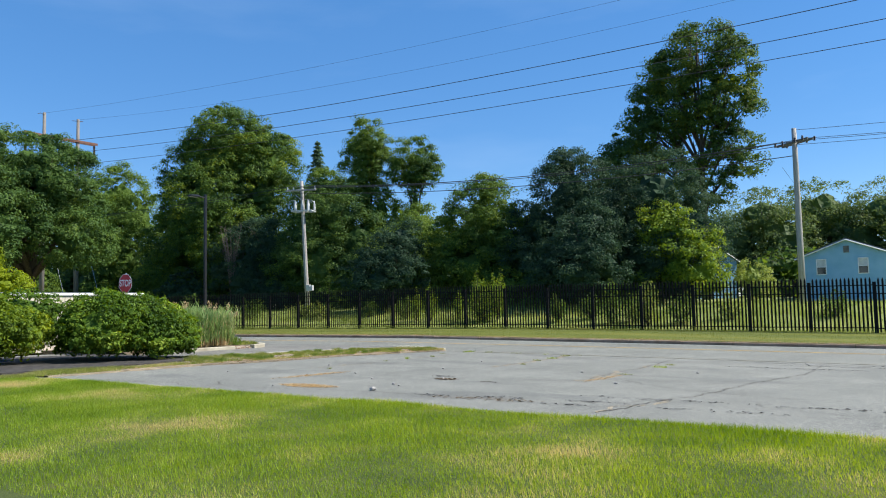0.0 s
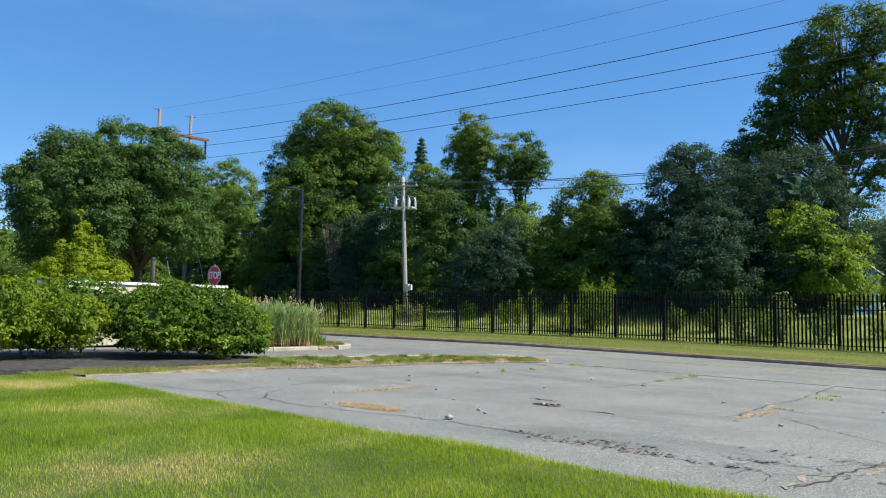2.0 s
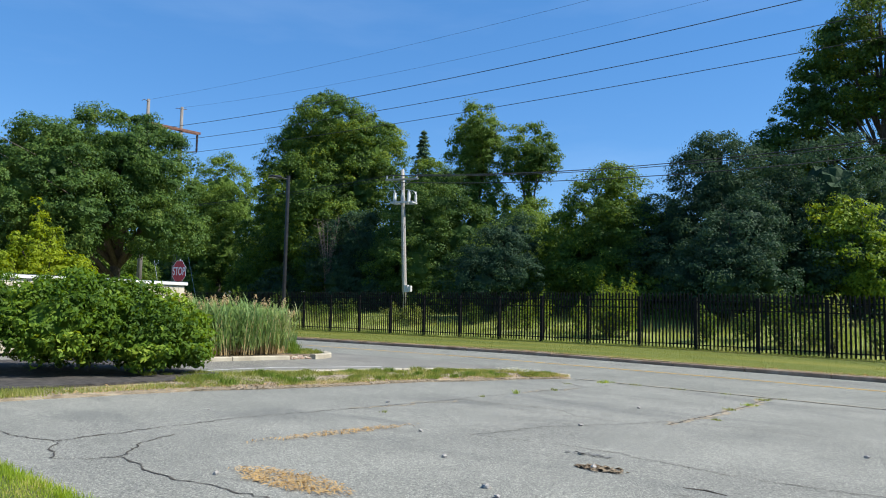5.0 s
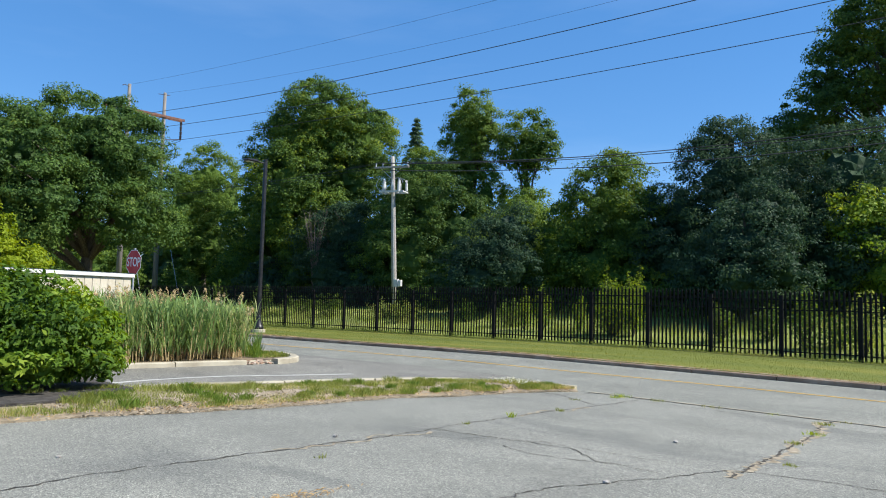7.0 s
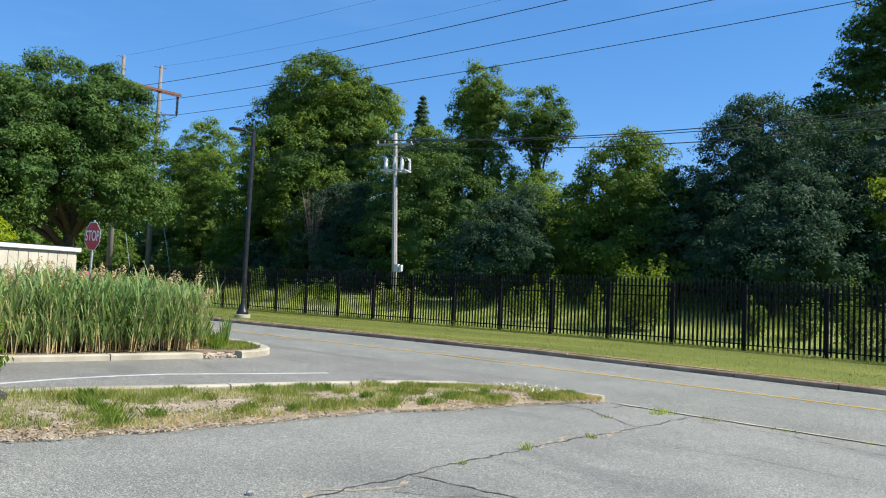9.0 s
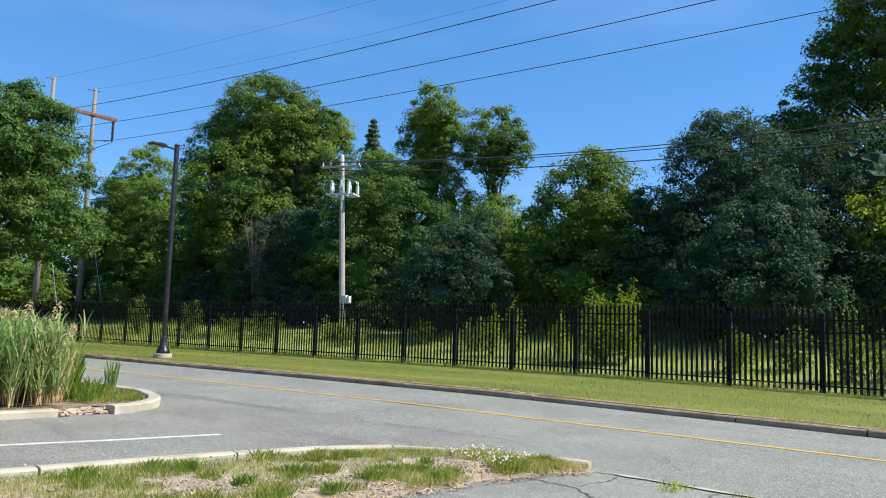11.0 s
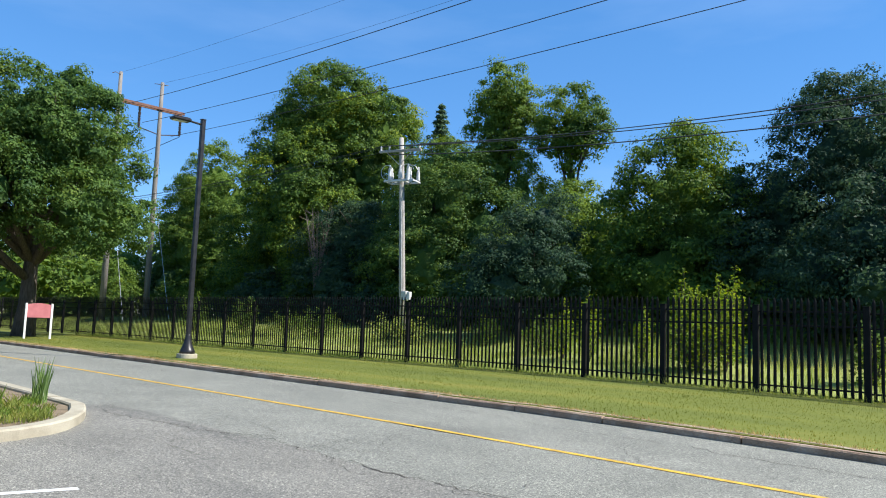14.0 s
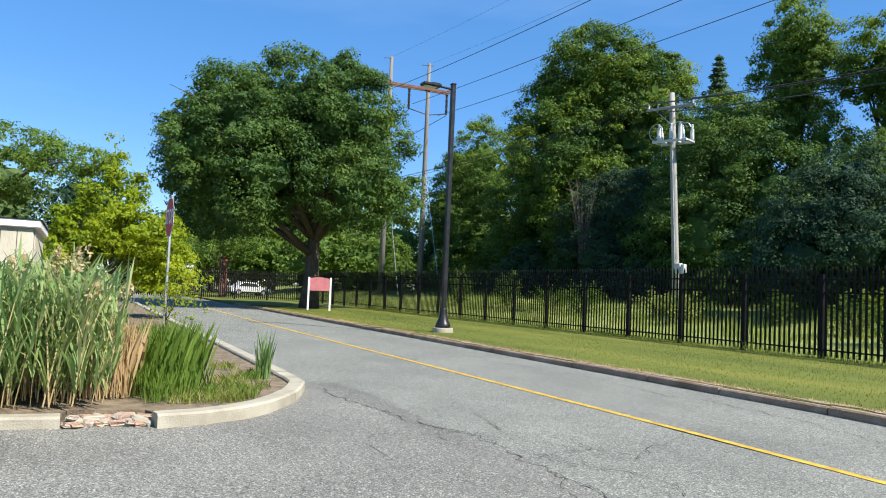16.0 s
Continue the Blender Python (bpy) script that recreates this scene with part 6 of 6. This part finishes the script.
# ---- parked car beyond the gate ----
def car(x, y, rz):
    root = empty("car", x, y, ground_z(x, y), rz, label="white parked saloon car behind the fence", category="car")
    bm = bmesh.new()
    prof = [(-2.2, 0.35), (2.2, 0.35), (2.25, 0.7), (1.2, 0.88), (0.6, 1.36), (-0.9, 1.42), (-1.6, 0.95), (-2.2, 0.88)]
    f = [bm.verts.new((a, -0.85, b)) for a, b in prof]
    g = [bm.verts.new((a, 0.85, b)) for a, b in prof]
    bm.faces.new(f)
    bm.faces.new(g[::-1])
    for k in range(8):
        bm.faces.new((f[k], g[k], g[(k + 1) % 8], f[(k + 1) % 8]))
    bmesh.ops.recalc_face_normals(bm, faces=bm.faces)
    bmesh.ops.bevel(bm, geom=bm.edges[:], offset=0.06, segments=2, affect='EDGES')
    body = part("body", bm, M_CAR, root, smooth=False)
    for s in (-0.86, 0.86):
        bm = bmesh.new()
        v = [bm.verts.new((a, s, b)) for a, b in ((-1.35, 0.98), (0.85, 0.94), (0.5, 1.27), (-0.85, 1.32))]
        bm.faces.new(v)
        r = bmesh.ops.extrude_face_region(bm, geom=bm.faces[:])
        bmesh.ops.translate(bm, vec=(0, 0.015 * (1 if s > 0 else -1), 0), verts=[q for q in r["geom"] if isinstance(q, bmesh.types.BMVert)])
        part("side_window", bm, M_GLASSD, body)
        for a in (-1.35, 1.35):
            bm = bmesh.new()
            bmesh.ops.create_cone(bm, cap_ends=True, segments=18, radius1=0.32, radius2=0.32, depth=0.22, matrix=pose(a, s * 0.9, 0.32, 90))
            wh = part("wheel", bm, M_TYRE, root)
            bm = bmesh.new()
            bmesh.ops.create_cone(bm, cap_ends=True, segments=14, radius1=0.2, radius2=0.18, depth=0.24, matrix=pose(a, s * 0.9, 0.32, 90))
            part("rim", bm, M_STEEL, wh)


car(-95.0, 35.8, 100)

# ---- small signs and posts at the far bend ----
def street_sign(x, y):
    root = empty("street_sign", x, y, ground_z(x, y), label="green and white direction sign on a post", category="road sign")
    bm = bmesh.new()
    tube(bm, [(0, 0, -0.2), (0, 0, 3.3)], [0.045, 0.045], 8)
    part("post", bm, M_STEEL, root)
    bm = bmesh.new()
    box(bm, 0.06, 0, 2.75, 0.02, 1.1, 0.5, 0.006)
    part("plate", bm, M_GREEN, root, "green sign plate")
    bm = bmesh.new()
    box(bm, 0.06, 0.1, 2.3, 0.02, 1.0, 0.42, 0.006)
    part("plate", bm, M_SIGNW, root, "white sign plate")


street_sign(-80.0, 27.6)
stop_sign("stop_sign", -78.0, 25.7, -0.1, 2.2, 85, 0.75, "small red stop sign far along the road")
root = empty("brick_pier", -82.5, 31.0, ground_z(-82, 31), label="red brick gate pier beyond the fence", category="pier")
bm = bmesh.new()
for k in range(14):
    box(bm, 0, 0, -0.2 + 0.26 * k, 0.62 if k % 2 else 0.60, 0.62 if k % 2 else 0.60, 0.255, 0.006)
box(bm, 0, 0, 3.42, 0.74, 0.74, 0.1, 0.01)
part("brick_course", bm, M_BRICK, root)

# ---- stones, stick and straw on the lot ----
rng = random.Random(21)
for k, (x, y, r) in enumerate(((-7.42, 9.52, 0.05), (-7.8, 10.6, 0.035), (-7.55, 10.4, 0.025), (-8.85, 11.35, 0.03), (-9.3, 14.5, 0.03), (-9.4, 9.35, 0.025), (-7.7, 12.0, 0.03), (-4.6, 12.6, 0.03), (-6.2, 15.0, 0.03), (-10.1, 12.4, 0.025), (-12.4, 14.2, 0.03), (-9.9, 17.3, 0.03), (-12.9, 11.5, 0.02), (-4.1, 16.0, 0.03))):
    bm = bmesh.new()
    bmesh.ops.create_icosphere(bm, subdivisions=1, radius=r)
    for v in bm.verts:
        v.co = Vector((v.co.x * 1.2, v.co.y, v.co.z * 0.75)) + Vector((rng.gauss(0, r * 0.12), rng.gauss(0, r * 0.12), rng.gauss(0, r * 0.12)))
    ob = part("stone", bm, M_STONE)
    ob.location = (x, y, ground_z(x, y) - 0.004 + r * 0.45)
    tagged(ob, "loose grey stone lying on the asphalt", "stone", "loose stones")
bm = bmesh.new()
tube(bm, [(-0.18, 0, 0.014), (0.0, 0.03, 0.018), (0.17, -0.01, 0.014)], [0.007, 0.009, 0.006], 6)
ob = part("stick", bm, M_BARK)
ob.location = (-6.65, 11.85, ground_z(-6.65, 11.85) - 0.02)
tagged(ob, "short dark broken stick on the asphalt", "stick")


def litter(name, x, y, rx, ry, n, material, seed, label, size=0.06, ring=0.0):
    rng = np.random.default_rng(seed)
    r = np.sqrt(rng.uniform(ring, 1, n))
    a = rng.uniform(0, 6.28, n)
    px, py = x + np.cos(a) * r * rx * rng.uniform(0.7, 1.15, n), y + np.sin(a) * r * ry * rng.uniform(0.7, 1.15, n)
    c = np.stack([px, py, np_ground(px, py) + 0.003 + rng.uniform(0, 0.008 if material is M_STRAW else 0.002, n)], 1)
    tilt, wide = (0.25, 0.16) if material is M_STRAW else (0.03, 0.6)
    co, q = leaves(c, np.array([[0, 0, 1.0]]) + rng.normal(size=(n, 3)) * tilt, size * rng.uniform(0.5, 1.4, n), wide, rng)
    return tagged(mesh_np(name, co, q, material), label, "straw" if material is M_STRAW else "litter", "", "stuff")


litter("straw_scatter", -8.85, 9.62, 0.62, 0.24, 900, M_STRAW, 31, "scattered dry yellow straw on the asphalt")
litter("straw_scatter", -10.5, 11.6, 0.14, 1.15, 420, M_STRAW, 32, "scattered dry yellow straw on the asphalt")
litter("leaf_litter", -7.65, 12.0, 0.26, 0.12, 110, M_BED, 33, "dark rotted leaf litter on the asphalt", 0.07)
litter("straw_scatter", -5.2, 13.6, 0.10, 1.0, 260, M_STRAW, 34, "scattered dry yellow straw on the asphalt", 0.05)
for k, (x, y, rx, ry) in enumerate(((-6.2, 9.35, 0.35, 0.07), (-5.2, 9.5, 0.55, 0.16), (-4.3, 9.1, 0.7, 0.08), (-3.9, 9.6, 0.5, 0.10), (-2.2, 9.3, 0.9, 0.10), (-3.2, 10.3, 1.3, 0.12), (1.5, 10.9, 1.1, 0.14), (-1.0, 10.2, 0.9, 0.10), (-2.8, 18.8, 1.8, 0.22), (-0.8, 20.2, 2.6, 0.30), (-2.0, 21.0, 2.2, 0.18), (-8.05, 12.6, 0.28, 0.08))):
    litter("tar_flakes", x, y, rx, ry, int(260 * rx * ry + 26), M_TAR, 340 + k, "broken dark tar worn into the asphalt", 0.055)
litter("leaf_litter", -5.3, 9.2, 1.0, 0.2, 120, M_BED, 35, "dark rotted leaf litter on the asphalt", 0.05)

for k, (x, y, n, s, h) in enumerate(((-5.35, 17.6, 80, 0.2, 0.07), (-5.4, 18.6, 60, 0.14, 0.06), (-8.95, 18.6, 70, 0.12, 0.06), (-9.05, 19.8, 80, 0.16, 0.07), (-9.28, 21.2, 70, 0.16, 0.07), (-12.35, 18.7, 40, 0.07, 0.08), (-12.33, 17.4, 30, 0.05, 0.10), (-12.25, 16.3, 24, 0.05, 0.06), (-5.25, 14.9, 50, 0.15, 0.05), (-12.9, 21.5, 40, 0.12, 0.07), (-11.6, 13.3, 26, 0.06, 0.05), (-8.5, 16.9, 40, 0.08, 0.06), (-12.9, 21.75, 60, 0.2, 0.09), (-12.2, 21.8, 40, 0.15, 0.07), (-11.2, 21.82, 40, 0.2, 0.06), (-10.2, 21.85, 30, 0.15, 0.05), (-9.1, 21.85, 24, 0.1, 0.05), (-13.1, 20.4, 30, 0.1, 0.06))):
    tuft("crack_weed", x, y, ground_z(x, y) - 0.02, n, s, h, 0.010, L_TURF if k % 3 else L_GRASS, 200 + k, "green grass growing out of an asphalt crack", "weeds", 0.8, "", "stuff")

# ---- grass ----
def grass(name, pts, h, w, material, seed, label, lift=0.0, lean=0.6, clump=0.0):
    rng = np.random.default_rng(seed)
    x, y = pts
    z = np_ground(x, y) + lift
    hv = h * rng.uniform(0.45, 1.15, len(x))
    if clump:
        hv = hv * (1 + clump * np.sin(x * 1.9 + 1.3 * np.sin(y * 1.1)) * np.sin(y * 1.6 + 1.1 * np.sin(x * 0.9)))
    co, q = fine_blades(rng, np.stack([x, y, z], 1), hv, w * rng.uniform(0.7, 1.3, len(x)), lean)
    return tagged(mesh_np(name, co, q, material, None, "", True), label, "grass", "", "stuff")


rg = np.random.default_rng(300)
n = 560000
gy = 2.6 + 6.6 * rg.uniform(0, 1, n) ** 0.85
gx = rg.uniform(-15.5, 4.5, n)
edge = 7.83 - 0.04 * gx + 0.10 * np.array([noise.noise((a * 0.6, 3.1, 0)) for a in gx]) + rg.uniform(-0.12, 0.05, n)
ok = (gy < edge) & (gy > 3.0 - 0.55 * gx * (gx > 0)) & (gx > -15.4 + (8.5 - gy) * 0.0)
grass("lawn_grass", (gx[ok], gy[ok]), 0.05, 0.0055, L_GRASS, 301, "short mown green lawn grass with dry blades", 0.005, 0.75, 0.35)
n = 42000
gx = rg.uniform(-34, -15, n)
gy = rg.uniform(-2, 10.5, n)
ok = (gx > -15.7) | (gy < 6.3)
grass("lawn_grass", (gx[ok], gy[ok]), 0.07, 0.013, L_GRASS, 302, "short mown green lawn grass with dry blades", 0.005, 0.8, 0.25)
n = 16000
gx = rg.uniform(-14.5, 2.5, n)
gy = 7.81 - 0.04 * gx + 0.10 * np.array([noise.noise((a * 0.6, 3.1, 0)) for a in gx]) + rg.normal(0, 0.045, n)
grass("lawn_fringe", (gx, gy), 0.065, 0.006, L_GRASS, 303, "longer unkempt grass fringe along the asphalt edge", 0.0, 0.8, 0.3)
n = 7000
gy = rg.uniform(8.0, 10.4, n)
gx = np.array([strip_near(v) for v in gy]) - 0.02 - rg.uniform(0, 1, n) ** 0.8 * (0.9 + 0.25 * np.sin(gy * 5))
grass("lawn_grass", (gx, gy), 0.06, 0.007, L_TURF, 309, "lawn grass running into the turf strip", 0.03, 0.8, 0.25)
# turf strip: tufts thin out towards the gravel
n = 62000
gy = rg.uniform(8.8, 21.8, n)
nr = np.array([strip_near(v) for v in gy])
fr = np.array([strip_far(v) for v in gy]) + 0.15
f = rg.uniform(0, 1, n)
gx = fr + (nr - fr) * f
dens = np.array([noise.noise((a * 1.5, b * 1.5, 4.0)) for a, b in zip(gx, gy)])
ok = (dens > np.where(gy < 17.5, -0.15, 0.05)) | ((f < 0.42 + 0.3 * dens) & (dens > -0.45)) | (gy < 12.5)
ok &= ~((gy < 13.2) & (gx < -15.8)) & ~((gy < 14.2) & (gx < -16.6))
grass("strip_grass", (gx[ok], gy[ok]), 0.07, 0.007, L_TURF, 304, "patchy dry and green grass on the gravel strip", 0.05, 0.9, 0.5)
for k in range(90):
    y = rg.uniform(12.8, 21.6)
    f = rg.uniform(0.03, 0.94)
    a, b = strip_far(y) + 0.25, strip_near(y)
    x = a + (b - a) * f
    tuft("grass_tuft", x, y, ground_z(x, y) + 0.05, 150, rg.uniform(0.09, 0.18), rg.uniform(0.07, 0.13), 0.006, (L_TURF, L_TURF, L_SEDGE)[k % 3], 400 + k, "ragged green grass tuft on the gravel strip", "grass", 0.8, "", "stuff")
n = 190
gy = rg.uniform(20.7, 21.55, n)
gx = rg.uniform(-15.3, -14.4, n)
c = np.stack([gx, gy, np_ground(gx, gy) + 0.14 + rg.uniform(0, 0.05, n)], 1)
co, q = leaves(c, rg.normal(size=(n, 3)) + np.array([[0, 0, 1.0]]), np.full(n, 0.028), 0.9, rg)
tagged(mesh_np("clover_bloom", co, q, L_CLOVER), "small white clover flowers among the grass", "flowers", "", "stuff")
n = 3000
gx, gy = rg.uniform(-15.4, -14.1, n), rg.uniform(20.95, 21.75, n)
grass("strip_grass", (gx, gy), 0.09, 0.008, L_TURF, 305, "lush green grass at the strip's tip", 0.04, 0.8, 0.3)
# verge and meadow
n = 84000
gx = -62 + 66 * rg.uniform(0, 1, n)
gy = rg.uniform(28.75, 36.95, n)
grass("verge_grass", (gx, gy), 0.036, 0.012, L_VERGE, 306, "short mown verge grass", -0.004, 0.8, 0.2)
n = 72000
gx = rg.uniform(-95, 12, n)
gy = 37.2 + 14 * rg.uniform(0, 1, n) ** 1.2
grass("meadow_grass", (gx, gy), 0.26, 0.026, L_MEADOW, 307, "rough knee-high meadow grass", 0.0, 0.7, 0.45)
n = 9000
gx = rg.uniform(-62, 4, n)
gy = 37.0 + 0.01 * gx + rg.normal(0, 0.10, n)
grass("fence_grass", (gx, gy), 0.22, 0.016, L_MEADOW, 308, "uncut grass along the fence foot", 0.0, 0.7, 0.4)

# dry straw and thatch along the strip's near edge
n = 1600
gy = rg.uniform(10.5, 21.7, n)
gx = np.array([strip_near(v) for v in gy]) - np.abs(rg.normal(0, 0.5, n)) + 0.08
c = np.stack([gx, gy, np_ground(gx, gy) + 0.035 + rg.uniform(0, 0.03, n)], 1)
co, q = leaves(c, np.array([[0, 0, 1.0]]) + rg.normal(size=(n, 3)) * 0.4, 0.09 * rg.uniform(0.5, 1.4, n), 0.10, rg)
tagged(mesh_np("dry_thatch", co, q, M_STRAW), "dead straw-coloured grass along the gravel edge", "straw", "", "stuff")
n = 9000
gx = rg.uniform(-62, 4, n)
gy = 28.78 + np.abs(rg.normal(0, 0.12, n))
grass("kerb_grass", (gx, gy), 0.05, 0.012, M_STRAW, 310, "dry brown grass along the back of the kerb", 0.0, 0.9, 0.3)

n = 15000
gy = rg.uniform(12.5, 21.7, n)
gx = np.array([strip_near(v) for v in gy]) - np.abs(rg.normal(0, 0.9, n)) + 0.12
c = np.stack([gx, gy, np_ground(gx, gy) + 0.02 + 0.05 * np.clip((np.array([strip_near(v) for v in gy]) - gx) * 1.6, 0, 1.05)], 1)
co, q = leaves(c, np.array([[0, 0, 1.0]]) + rg.normal(size=(n, 3)) * 0.35, 0.022 * rg.uniform(0.4, 1.7, n), 0.8, rg)
tagged(mesh_np("gravel_chips", co, q, M_CHIPS), "loose tan and grey gravel chips along the strip", "gravel", "", "stuff")

n = 24000
gx = rg.uniform(-62, 6, n)
gy = 38.4 + 7.0 * rg.uniform(0, 1, n)
patch = np.array([noise.noise((a * 0.35, b * 0.5, 9.0)) for a, b in zip(gx, gy)])
ok = patch > 0.02
grass("meadow_weeds", (gx[ok], gy[ok]), 0.62, 0.018, L_MEADOW, 311, "tall light green weeds in the meadow", 0.0, 0.35, 0.4)
